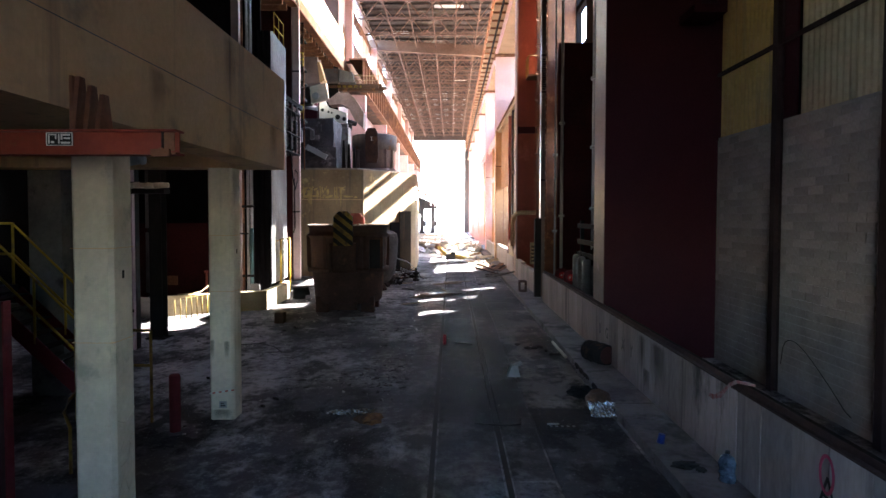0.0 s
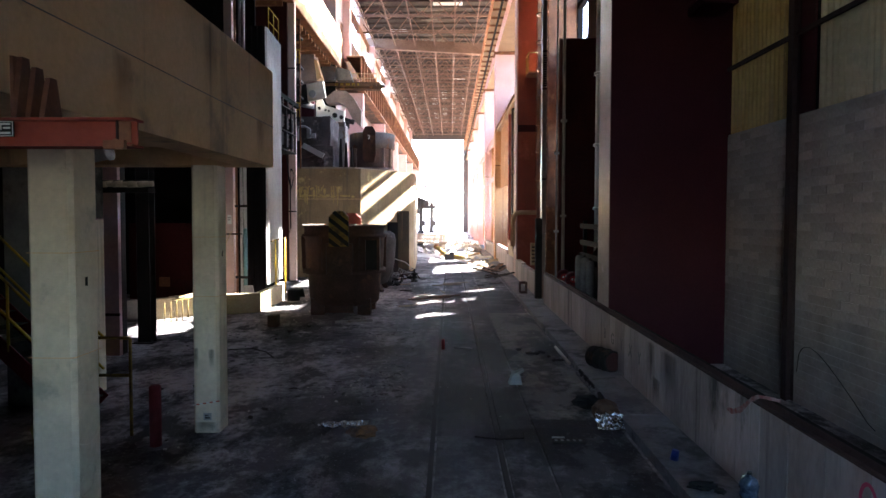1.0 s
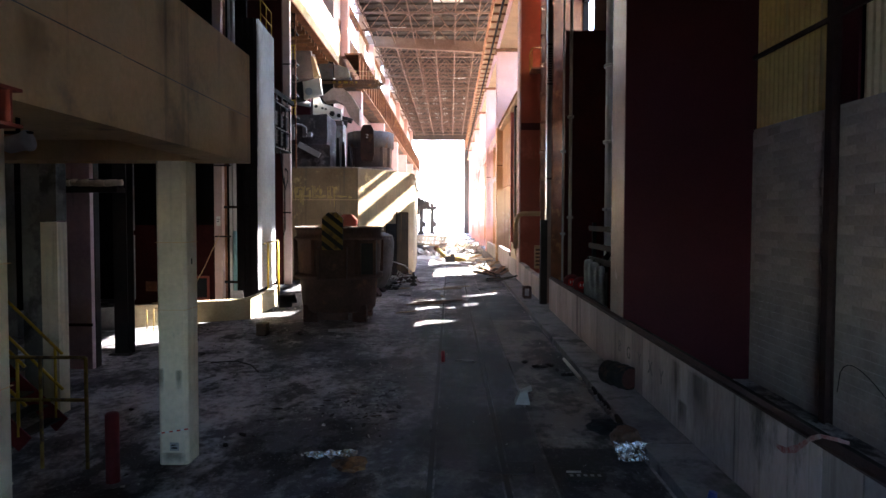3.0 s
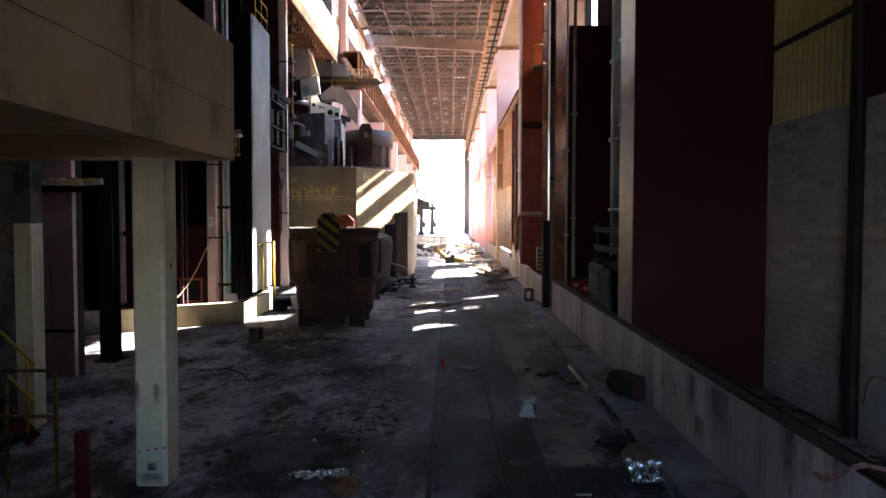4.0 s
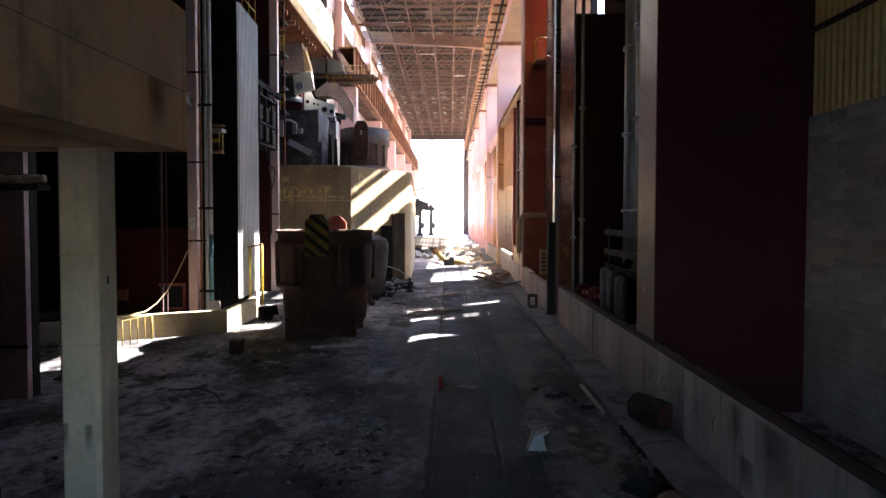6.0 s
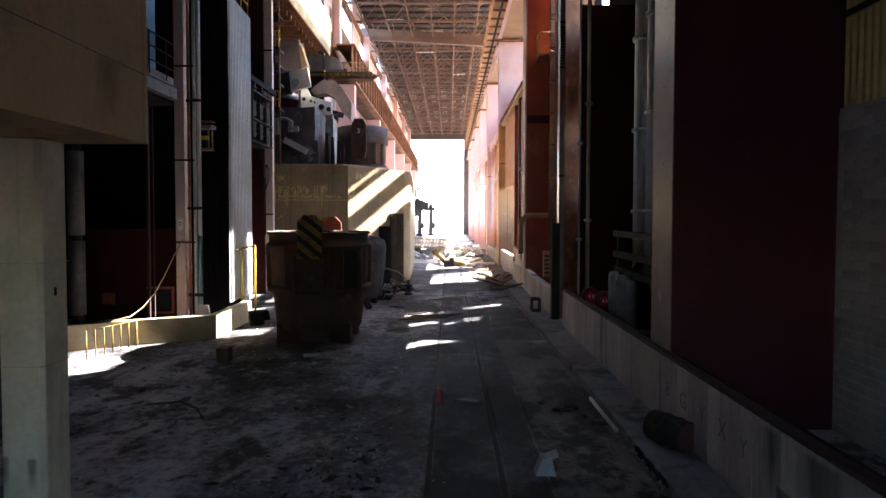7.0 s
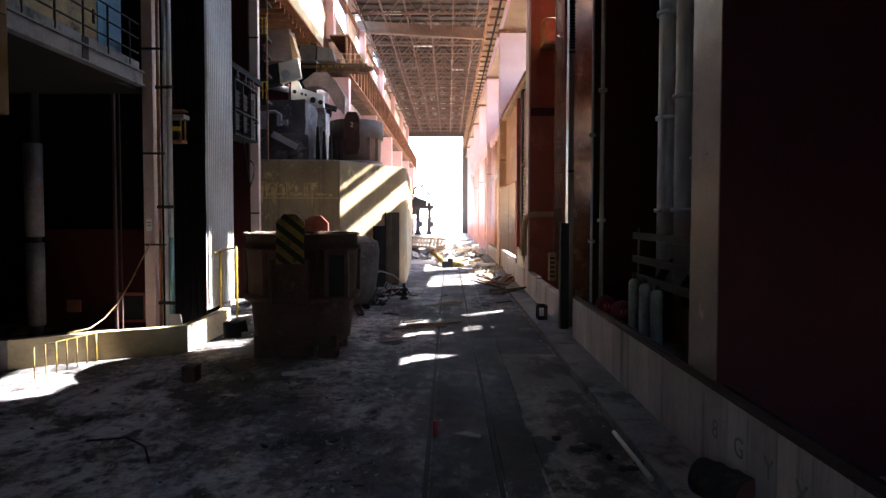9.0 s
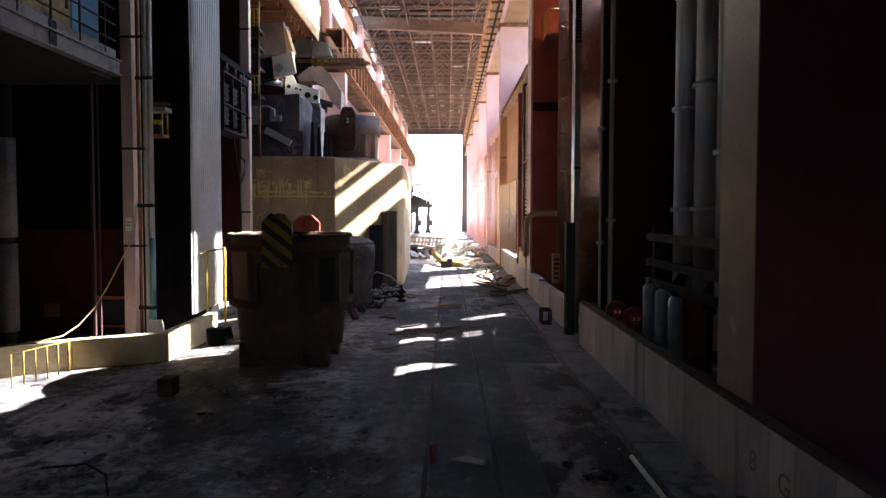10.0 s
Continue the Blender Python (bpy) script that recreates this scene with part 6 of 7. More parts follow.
# steel posts, ladder and yellow pipe past the low wall
ob = thing("black_post", (3.1, 22.05, 0.14), "soot-black steel guard post", "post")
solid("post", [(3.0, 3.22, 21.95, 22.2, 0.13, 2.95)], DARKSTEEL, ob, bevel=0.01)
ob = thing("lattice_post", (3.4, 22.3, 0.1), "pale scuffed steel upright with louvre panel", "post")
solid("post", [(3.235, 3.385, 22.25, 22.6, 0.13, 19)], EDGEPAINT, ob, bevel=0.01)
for z in (4.3, 7.45, 8.75):
    solid("strap", [(3.225, 3.395, 22.235, 22.247, z, z + 0.06)], DARKRUST, ob)
for i in range(14):
    solid("slat", [(3.24, 3.38, 22.21, 22.245, 7.56 + 0.08 * i, 7.6 + 0.08 * i)], DARKSTEEL, ob)
for x, yy, w in ((3.62, 24.6, 0.09), (3.98, 26.4, 0.12)):
    ob = thing("red_upright", (x, yy, 0.0), "thin rust-red steel angle upright by the ladder", "post")
    bm = bmesh.new()
    box(bm, x - w, x, yy, yy + 0.012, 0, 19)
    box(bm, x - 0.012, x, yy + 0.0125, yy + w, 0, 19)
    part("angle", bm, REDSTEEL, ob)
    for z in (2.2, 4.9, 7.6, 10.3):
        solid("cleat", [(x - w - 0.03, x + 0.02, yy - 0.014, yy - 0.002, z, z + 0.16)], RUST, ob)
lad = thing("caged_ladder", (3.9, 25.5, 0.1), "rusted steel ladder with safety cage hoops", "ladder")
for yy in (25.3, 25.75):
    bm = bmesh.new()
    bar(bm, (3.9, yy, 0.9), (3.9, yy, 15), 0.05)
    part("stile", bm, RUST, lad)
for i in range(44):
    bm = bmesh.new()
    bar(bm, (3.9, 25.32, 1.1 + 0.31 * i), (3.9, 25.73, 1.1 + 0.31 * i), 0.045)
    part("rung", bm, LOUVRE, lad)
for i in range(10):
    bm = bmesh.new()
    z = 3.4 + 1.1 * i
    path_tube(bm, [(3.9, 25.2, z), (3.7, 25.12, z), (3.52, 25.3, z), (3.46, 25.5, z), (3.52, 25.7, z), (3.7, 25.88, z), (3.9, 25.8, z)], 0.018, 6)
    part("hoop", bm, RUST, lad)
for yy in (25.15, 25.5, 25.85):
    bm = bmesh.new()
    bar(bm, (3.47 if yy == 25.5 else 3.7, yy, 3.4), (3.47 if yy == 25.5 else 3.7, yy, 13.4), 0.025)
    part("cage_bar", bm, RUST, lad)
plat = thing("ladder_platform", (3.9, 29.0, 9.56), "small yellow-railed platform by the ladder", "platform")
solid("deck", [(3.55, 4.3, 28.78, 29.68, 9.52, 9.6)], RUST, plat)
for x, yy in ((3.57, 28.8), (3.57, 29.22), (3.57, 29.64), (4.0, 28.8)):
    bm = bmesh.new()
    bar(bm, (x, yy, 9.6), (x, yy, 10.45), 0.03)
    part("rail_post", bm, DULLYELLOW, plat)
bm = bmesh.new()
path_tube(bm, [(4.0, 28.8, 10.45), (3.57, 28.8, 10.45), (3.57, 29.64, 10.45)], 0.02, 6)
part("rail", bm, DULLYELLOW, plat)
pipe_run("yellow_pipe", [(4.3, 29.3, 3.2), (3.6, 29.3, 3.2), (3.25, 29.3, 3.2), (3.1, 29.35, 3.14), (3.02, 29.45, 3.0), (2.99, 29.6, 2.75), (2.99, 29.7, 2.3), (2.99, 29.75, 1.6)], 0.11, LOUVRE, "thick ochre pipe bending down past the column")
ob = thing("switch_box", (3.3, 26.3, 1.0), "weathered cream switch box beside the ladder", "switch box")
solid("body", [(3.4, 3.62, 26.2, 26.45, 0.98, 1.9)], LOUVRE, ob, bevel=0.02)
for k in range(5):
    solid("slot", [(3.43, 3.59, 26.19, 26.198, 1.1 + 0.15 * k, 1.17 + 0.15 * k)], BRONZE, ob)

# louvred and boarded bay between the first two columns
bay = tagged(new("wall_louvre_bay"), "tan louvred bay between the columns", "wall", kind="structure")
for i in range(41):
    bm = bmesh.new()
    bar(bm, (3.36, 30.75, 1.9 + 0.165 * i), (3.36, 32.95, 1.9 + 0.165 * i), 0.05, 0.11)
    part("slat", bm, LOUVRE, bay)
solid("backing", [(3.42, 3.46, 30.65, 33.0, 1.8, 8.7)], DARKRUST, bay)
for ya, yb, mt in ((31.75, 31.83, RUST), (33.0, 33.55, DARKRUST), (35.0, 35.35, REDSTEEL)):
    solid("mullion", [(3.27, 3.46, ya, yb, 1.0, 8.7)], mt, bay)
solid("transom", [(3.26, 3.4, 30.65, 33.0, 5.3, 5.42)], RUST, bay)
solid("header", [(3.16, 3.5, 30.62, 42.0, 8.7, 8.9)], LOUVRE, bay)
solid("header_flange", [(3.08, 3.5, 30.62, 42.0, 8.904, 8.95)], RUST, bay)
solid("upper_panel", [(3.42, 3.46, 35.36, 42.0, 4.9, 8.69)], TANSTEEL, bay)
solid("red_panel", [(3.48, 3.52, 33.56, 35.0, 1.0, 8.69)], REDSTEEL, bay)
bm = bmesh.new()
prism(bm, [(30.7, 1.0), (33.4, 1.0), (33.4, 1.75), (31.6, 1.45)], 3.14, 3.2, "x")
part("bent_guard", bm, PALESHEET, bay, "bent pale guard sheet")
for yy in (44.2, 56.2, 68.2, 80.2):
    for k in range(4):
        solid("upright", [(3.3, 3.5, yy + 2.5 * k, yy + 2.5 * k + 0.22, 1.0, 8.4)], PINK if k % 2 else TANSTEEL, bay)
    solid("panel", [(3.6, 3.68, yy, yy + 9.6, 1.0, 2.4)], PINK, bay)
    solid("upper_panel", [(3.56, 3.6, yy, yy + 9.6, 7.4, 8.4)], PINK, bay)
    solid("lintel", [(3.25, 3.7, yy, yy + 9.6, 8.4, 9.0)], PINK, bay)
    for k in range(5):
        solid("bracket", [(3.1, 3.25, yy + 1.1 + 1.9 * k, yy + 1.25 + 1.9 * k, 5.6, 5.9)], PINKGREY, bay)

# ---- outside the far opening ----
gan = thing("ladle_stand", (-4.4, 112, 0), "grey steel stand holding plant at the far end", "stand")
for x in (-5.3, -3.35):
    for yy in (111.5, 113.5):
        bm = bmesh.new()
        bar(bm, (x, yy, 0), (x + 0.1, yy, 4.4), 0.55)
        box(bm, x - 0.5, x + 0.5, yy - 0.4, yy + 0.4, 0, 0.35)
        box(bm, x + 0.2, x + 0.75, yy - 0.2, yy + 0.2, 1.3, 2.2)
        part("leg", bm, DARKSTEEL, gan)
solid("deck", [(-6.8, -2.6, 111, 114, 4.4, 4.75), (-6.8, -5.6, 111, 114, 3.4, 4.4)], DARKSTEEL, gan)
rnd = random.Random(12)
for i in range(14):
    x, z = -6.7 + 3.7 * rnd.random(), 4.9 + 1.7 * rnd.random()
    solid("machine_piece", [(x, x + 0.4 + 0.6 * rnd.random(), 111.2 + 0.18 * i, 111.35 + 0.18 * i, 4.75, z)], DARKRUST if i % 2 else DARKSTEEL, gan, bevel=0.04)
for z in (5.6, 6.9):
    solid("walkway", [(-6.3, -2.7, 111.0, 111.15, z, z + 0.16)], DARKSTEEL, gan)
for k, x in enumerate((-6.2, -5.4, -4.6, -3.8, -2.8)):
    bm = bmesh.new()
    bar(bm, (x, 111.1, 4.75), (x, 111.1, 7.9 - 0.25 * k), 0.14)
    part("post", bm, DARKSTEEL, gan)
bm = bmesh.new()
path_tube(bm, [(-5.9, 111.2, 7.0), (-5.8, 111.2, 7.9), (-5.2, 111.2, 8.3), (-4.6, 111.2, 8.2), (-4.2, 111.2, 8.6)], 0.18, 8)
path_tube(bm, [(-4.9, 111.3, 6.8), (-4.4, 111.3, 7.4), (-3.6, 111.3, 7.3), (-3.0, 111.3, 6.6)], 0.14, 8)
part("pipe", bm, DARKRUST, gan)

# ---- floor rails and slabs ----
for x in (-0.22, 0.66):
    rl = tagged(new("floor_rail"), "steel track rail set flush in the floor", "rail", "floor rails", "structure")
    solid("head", [(x - 0.03, x + 0.03, -4, 48, -0.05, 0.026)], DARKSTEEL, rl)
slabs = tagged(new("floor_slabs"), "dark and pale concrete slabs round the track", "floor", kind="structure")
rnd = random.Random(21)
for x0, x1, mt in ((-0.78, -0.27, FLOOR), (-0.17, 0.61, TRACKSLAB), (0.71, 1.19, TRACKSLAB), (1.22, 2.42, None)):
    y = -4 + rnd.random()
    while y < 44:
        w = 2.2 + 0.6 * rnd.random()
        bm = bmesh.new()
        box(bm, x0 + 0.01 * rnd.random(), x1 - 0.01 * rnd.random(), y, y + w - 0.005, -0.05, 0.016 + 0.005 * rnd.random())
        part("slab", bm, mt or (DUSTSLAB if 9 < y < 17 else TRACKSLAB), slabs, bevel=0.004)
        y += w

# ---- litter near the camera ----
def scatter(name, place, label, category, mat, lumps):
    """A thing of several loose lumps, each a part."""
    ob = thing(name, place, label, category)
    for c, size, seed in lumps:
        bm = bmesh.new()
        crumple(bm, c, size, seed, 0.5)
        part("link", bm, mat, ob)
    return ob


def litter(name, place, label, category, mat, build, group=""):
    ob = thing(name, place, label, category, group)
    bm = bmesh.new()
    build(bm)
    part("piece" if name != "plastic_bottle" else "bottle", bm, mat, ob)
    return ob


def crumple(bm, c, size, seed, flat=0.5):
    lump = bmesh.ops.create_icosphere(bm, subdivisions=3, radius=1, matrix=Matrix.Translation(c) @ Matrix.Diagonal((*size, 1)))
    for v in lump["verts"]:
        d = (v.co - Vector(c))
        v.co = Vector(c) + d * (1 + flat * noise.noise(Vector((d.x / size[0], d.y / size[1], d.z / size[2])) * 2.2 + Vector((seed, 0, 0))))


bot = thing("plastic_bottle", (3.0, 6.6, 0.14), "dusty blue plastic water bottle standing by the wall", "bottle")
bm = bmesh.new()
lathe(bm, [(0, 0.14), (0.07, 0.14), (0.085, 0.16), (0.08, 0.22), (0.092, 0.26), (0.078, 0.31), (0.088, 0.35), (0.05, 0.41), (0.02, 0.43), (0.02, 0.45)], (3.0, 6.6, 0), 20)
for v in bm.verts:
    v.co += Vector((noise.noise(v.co * 14), noise.noise(v.co * 14 + Vector((3, 0, 0))), 0.4 * noise.noise(v.co * 11))) * 0.05
part("bottle", bm, BOTTLEBLUE, bot)
bm = bmesh.new()
tube(bm, (3.0, 6.6, 0.45), (3.0, 6.6, 0.475), 0.025, n=12)
part("cap", bm, BLACKPAINT, bot)
scatter("glove", (2.73, 6.9, 0.14), "black crumpled work gloves on the kerb", "glove", RUBBER, [((2.68, 6.95, 0.17), (0.15, 0.07, 0.045), 3), ((2.82, 6.85, 0.16), (0.06, 0.05, 0.03), 5)])
litter("bottle_cap", (2.66, 7.72, 0.14), "blue plastic cup on the kerb", "cup", DEEPBLUE, lambda bm: tube(bm, (2.66, 7.72, 0.145), (2.68, 7.72, 0.26), 0.05, 0.04, n=12))
foil = thing("foil_bag", (2.25, 9.3, 0.02), "crumpled silver foil bag with a brown lump", "bag")
bm = bmesh.new()
bmesh.ops.create_grid(bm, x_segments=14, y_segments=10, size=0.5)
for v in bm.verts:
    x, q = v.co.x, v.co.y
    v.co = Vector((2.30 + x * 0.40, 9.2 + q * 0.26 + 0.05 * noise.noise(Vector((x * 5, q * 5, 1))), 0.10 + q * 0.15 + 0.05 * noise.noise(Vector((x * 6, q * 6, 7)))))
bmesh.ops.solidify(bm, geom=bm.faces[:], thickness=0.01)
part("film", bm, FOIL, foil)
bm = bmesh.new()
crumple(bm, (2.3, 9.5, 0.16), (0.2, 0.16, 0.15), 2, 0.25)
part("filling", bm, BRONZE, foil)
litter("dark_lump", (2.15, 10.1, 0.02), "black rubber lump on the floor", "scrap", RUBBER, lambda bm: crumple(bm, (2.2, 10.1, 0.1), (0.24, 0.16, 0.1), 8, 0.4))
card = thing("card_box", (1.19, 11.4, 0.02), "torn white card carton on the floor", "carton")
bm = bmesh.new()
prism(bm, [(1.06, 0.02), (1.3, 0.02), (1.26, 0.2), (1.14, 0.23)], 11.36, 11.56, "y")
part("carton", bm, PAPER, card)
bm = bmesh.new()
prism(bm, [(1.2, 0.2), (1.33, 0.26), (1.32, 0.3), (1.18, 0.24)], 11.34, 11.5, "y")
part("flap", bm, PAPER, card)
litter("red_peg", (-0.15, 14.3, 0), "red plastic tube standing on the floor", "tube", PEGRED, lambda bm: tube(bm, (-0.14, 14.3, 0.0), (-0.14, 14.32, 0.24), 0.035, n=12))
litter("scrap_plate", (0.3, 14.3, 0.02), "bent grey scrap plate on the floor", "scrap", GREYSTEEL, lambda bm: prism(bm, [(0.1, 14.35), (0.5, 14.2), (0.52, 14.3), (0.3, 14.45)], 0.026, 0.05, "z"))
litter("steel_tube", (2.44, 13.5, 0), "long bright steel tube lying along the kerb", "tube", PALEPIPE, lambda bm: tube(bm, (2.40, 14.4, 0.06), (2.42, 12.85, 0.06), 0.032, n=12))
drum = thing("steel_drum", (2.85, 12.4, 0.14), "blackened steel drum lying on its side on the kerb", "drum")
bm = bmesh.new()
tube(bm, (2.77, 12.3, 0.335), (3.02, 11.8, 0.335), 0.2, n=28)
for k in (0.3, 0.68):
    p = Vector((2.77, 12.3, 0.335)).lerp(Vector((3.02, 11.8, 0.335)), k)
    tube(bm, p, p + Vector((0.014, -0.028, 0)), 0.212, n=28)
part("shell", bm, DARKDRUM, drum)
bm = bmesh.new()
tube(bm, (3.02, 11.8, 0.335), (3.026, 11.788, 0.335), 0.17, n=24)
part("lid", bm, DRUMEND, drum, "rusted drum end")
film = thing("film_scrap", (-1.5, 9.2, 0), "torn crumpled clear film on the floor", "film")
bm = bmesh.new()
bmesh.ops.create_grid(bm, x_segments=22, y_segments=7, size=0.5)
for v in bm.verts:
    x, q = v.co.x, v.co.y
    edge = 1 + 0.5 * noise.noise(Vector((x * 6, 3.0, 0)))
    v.co = Vector((-1.48 + x * 0.62, 9.2 + q * 0.2 * edge + 0.1 * x, 0.045 + 0.05 * noise.noise(Vector((x * 9, q * 7, 2)))))
bmesh.ops.solidify(bm, geom=bm.faces[:], thickness=0.004)
part("film", bm, FOIL, film)
litter("rust_crust", (-1.2, 8.75, 0), "flat rusted lump with a dark crust", "scrap", BRONZE, lambda bm: crumple(bm, (-1.19, 8.9, 0.04), (0.19, 0.17, 0.07), 11, 0.5))
tray = thing("cable_tray_scrap", (1.55, 8.6, 0.02), "short black slotted steel tray on the floor", "scrap")
solid("tray", [(1.36, 1.8, 8.52, 8.66, 0.02, 0.05)], DARKSTEEL, tray, bevel=0.008)
for k in range(5):
    solid("slot", [(1.4 + 0.08 * k, 1.44 + 0.08 * k, 8.56, 8.62, 0.0505, 0.053)], DARKCON, tray)
solid("flange", [(1.38, 1.55, 8.68, 8.7, 0.02, 0.06)], GREYSTEEL, tray)
litter("steel_strip", (0.3, 8.7, 0.02), "thin dark steel strip on the floor", "scrap", DARKSTEEL, lambda bm: path_tube(bm, [(0.35, 8.75, 0.035), (0.7, 8.65, 0.035), (1.0, 8.7, 0.035), (1.02, 8.9, 0.035)], 0.012, 5))
scatter("chain", (1.75, 13.9, 0.02), "heap of rusted chain and clamps", "chain", DARKSTEEL, [((1.55 + 0.12 * k + 0.1 * math.sin(k * 7), 14.2 - 0.13 * k + 0.25 * math.sin(k * 5), 0.045), (0.06 + 0.02 * math.sin(k), 0.05, 0.03), k) for k in range(9)])
litter("timber_lath", (-4.0, 14.2, 0), "dark crooked lath lying on the floor", "lath", DARKSTEEL, lambda bm: path_tube(bm, [(-4.9, 14.0, 0.05), (-4.4, 14.1, 0.06), (-4.0, 13.8, 0.05), (-3.7, 13.3, 0.04)], 0.014, 6))
litter("timber_block", (-4.8, 17.2, 0), "dark squared timber block", "block", BRONZE, lambda bm: box(bm, -4.95, -4.7, 17.1, 17.4, 0, 0.3))
litter("floor_bar", (-2.6, 16.4, 0), "flat steel bar lying before the ladle", "bar", GREYSTEEL, lambda bm: bar(bm, (-3.2, 17.6, 0.05), (-2.2, 17.9, 0.06), 0.12, 0.06))
tape = thing("barrier_tape", (3.1, 7.4, 1.15), "torn red and white tape knotted over the rail", "tape")
bm = bmesh.new()
pts = [(3.21, 6.569999999999999, 1.215), (3.12, 6.71, 1.2), (3.088, 6.77, 1.16), (3.084, 6.87, 1.06), (3.088, 7.01, 0.95), (3.084, 7.19, 0.88), (3.088, 7.31, 0.89), (3.084, 7.14, 0.92), (3.088, 6.97, 1.01), (3.084, 6.83, 1.11), (3.12, 6.67, 1.21), (3.22, 6.47, 1.225)]
for p, q in zip(pts, pts[1:]):
    bar(bm, p, q, 0.007, 0.03)
part("strip", bm, TAPE, tape)
loop = thing("wall_cable", (5.6, 9.3, 0.0), "thin sooty cable looped against the brick wall", "cable")
bm = bmesh.new()
path_tube(bm, [(5.6, 10.42 - 1.85 * (k / 16) ** 1.25, 0.2 + 0.78 * math.sin(math.pi * min(1.0, 0.12 + 0.9 * (k / 16) ** 0.62)) ** 0.9) for k in range(17)], 0.006, 6)
part("cable", bm, RUBBER, loop)
ring = thing("spray_ring", (3.11, 5.35, 0.6), "pink sprayed ring on the low wall", "graffiti")
bm = bmesh.new()
for k in range(20):
    a, b = 2 * math.pi * k / 20, 2 * math.pi * (k + 1) / 20
    bar(bm, (3.094, 5.02 + 0.09 * math.cos(a), 0.885 + 0.155 * math.sin(a)), (3.094, 5.02 + 0.09 * math.cos(b), 0.885 + 0.155 * math.sin(b)), 0.004, 0.03)
part("ring", bm, SPRAYPINK, ring)
tri = thing("spray_mark", (3.11, 5.0, 0.6), "black painted zigzag mark on the low wall", "graffiti")
bm = bmesh.new()
for a, b in (((5.12, 0.62), (5.02, 0.86)), ((5.02, 0.86), (4.9, 0.6)), ((5.08, 0.7), (4.95, 0.68))):
    bar(bm, (3.102, *a), (3.102, *b), 0.004, 0.025)
part("mark", bm, BLACKPAINT, tri)
for ch, yy, zz in (("8", 12.72, 0.6), ("G", 12.15, 0.6), ("Y", 11.55, 0.62), ("X", 11.0, 0.62), ("Y", 10.5, 0.6)):
    mk = thing("board_mark", (3.1, yy, zz), "hand-painted dark character on a wall board", "graffiti", "board marks")
    txt = bpy.data.curves.new("character", "FONT")
    txt.body, txt.size, txt.extrude, txt.align_x = ch, 0.3, 0.002, "CENTER"
    txt.materials.append(DARKCON)
    num = new("character", txt)
    num.parent = mk
    num.matrix_basis = Matrix.Translation(mk.location).inverted() @ pose(3.094, yy, zz + GRADE * yy, 90, 0, -90)

# valve, debris, timber and rubble down the hall
vl = thing("floor_valve", (-1.63, 28.8, 0), "black cast valve standing on the floor", "valve")
bm = bmesh.new()
lathe(bm, [(0, 0), (0.16, 0), (0.16, 0.06), (0.07, 0.1), (0.09, 0.3), (0.16, 0.34), (0.16, 0.4), (0.05, 0.42), (0.05, 0.6), (0, 0.6)], (-1.63, 28.8, 0), 16)
part("body", bm, DARKSTEEL, vl)
bm = bmesh.new()
tube(bm, (-1.95, 28.8, 0.2), (-1.5, 28.8, 0.2), 0.06, n=10)
part("branch", bm, DARKSTEEL, vl)
cl = thing("steel_clamp", (2.75, 23.6, 0.14), "dark rusted steel frame dropped on the kerb", "frame")
for yy in (23.4, 23.75):
    for b in ((2.62, 2.66, yy, yy + 0.06, 0.14, 0.56), (2.86, 2.9, yy, yy + 0.06, 0.14, 0.56), (2.66, 2.86, yy, yy + 0.06, 0.5, 0.56), (2.66, 2.86, yy, yy + 0.06, 0.14, 0.19)):
        solid("bar", [b], DARKRUST, cl)
for x in (2.62, 2.86):
    solid("bar", [(x, x + 0.04, 23.46, 23.75, 0.5, 0.56)], DARKRUST, cl)
rnd = random.Random(31)


def plank(x, y, length, turn, tilt, w, z=0.0, mt=None):
    bm = bmesh.new()
    bar(bm, (0, 0, 0), (length, 0, 0), w, 0.035)
    bmesh.ops.recalc_face_normals(bm, faces=bm.faces)
    me = bpy.data.meshes.new("timber_plank")
    bm.to_mesh(me)
    bm.free()
    me.materials.append(mt or TIMBER)
    ob = new("timber_plank", me)
    ob.matrix_world = pose(x, y, z + GRADE * y + 0.02 + 0.5 * w * abs(math.sin(radians(tilt))), 0, -tilt, turn)
    return tagged(ob, "split grey timber plank lying in the debris", "plank", "scattered planks")


for i in range(34):
    plank(1.75 + 0.75 * rnd.random(), 33 + 8 * rnd.random(), 0.5 + 1.2 * rnd.random(), 180 * rnd.random(), 14 * rnd.random(), 0.1 + 0.12 * rnd.random(), 0.1 * rnd.random())
for i in range(14):
    plank(-2.6 + 2.2 * rnd.random(), 50 + 6 * rnd.random(), 1.5 + 2 * rnd.random(), 40 - 80 * rnd.random(), 8 * rnd.random(), 0.15 + 0.1 * rnd.random(), 0.1 + 0.5 * rnd.random())
for i in range(3):
    plank(-1.0 + 1.2 * rnd.random(), 26.5 + 4 * rnd.random(), 0.4 + 1.0 * rnd.random(), 30 * rnd.random(), 4 * rnd.random(), 0.08 + 0.1 * rnd.random())
pal = thing("timber_pallet", (-1.5, 52.5, 0), "pale broken timber pallet propped on scrap", "pallet")
for i in range(10):
    x = -2.75 + 0.275 * i
    bm = bmesh.new()
    bar(bm, (x, 52.0, 0.9 - 0.008 * i), (x + 0.1, 54.2, 1.5 - 0.01 * i), 0.235, 0.03)
    part("board", bm, TIMBER, pal)
for k in (0.0, 0.5, 1.0):
    bm = bmesh.new()
    bar(bm, (-2.85, 52.0 + 2.2 * k, 0.82 + 0.6 * k), (-0.12, 52.0 + 2.2 * k, 0.72 + 0.6 * k), 0.1, 0.13)
    part("bearer", bm, TIMBER, pal)
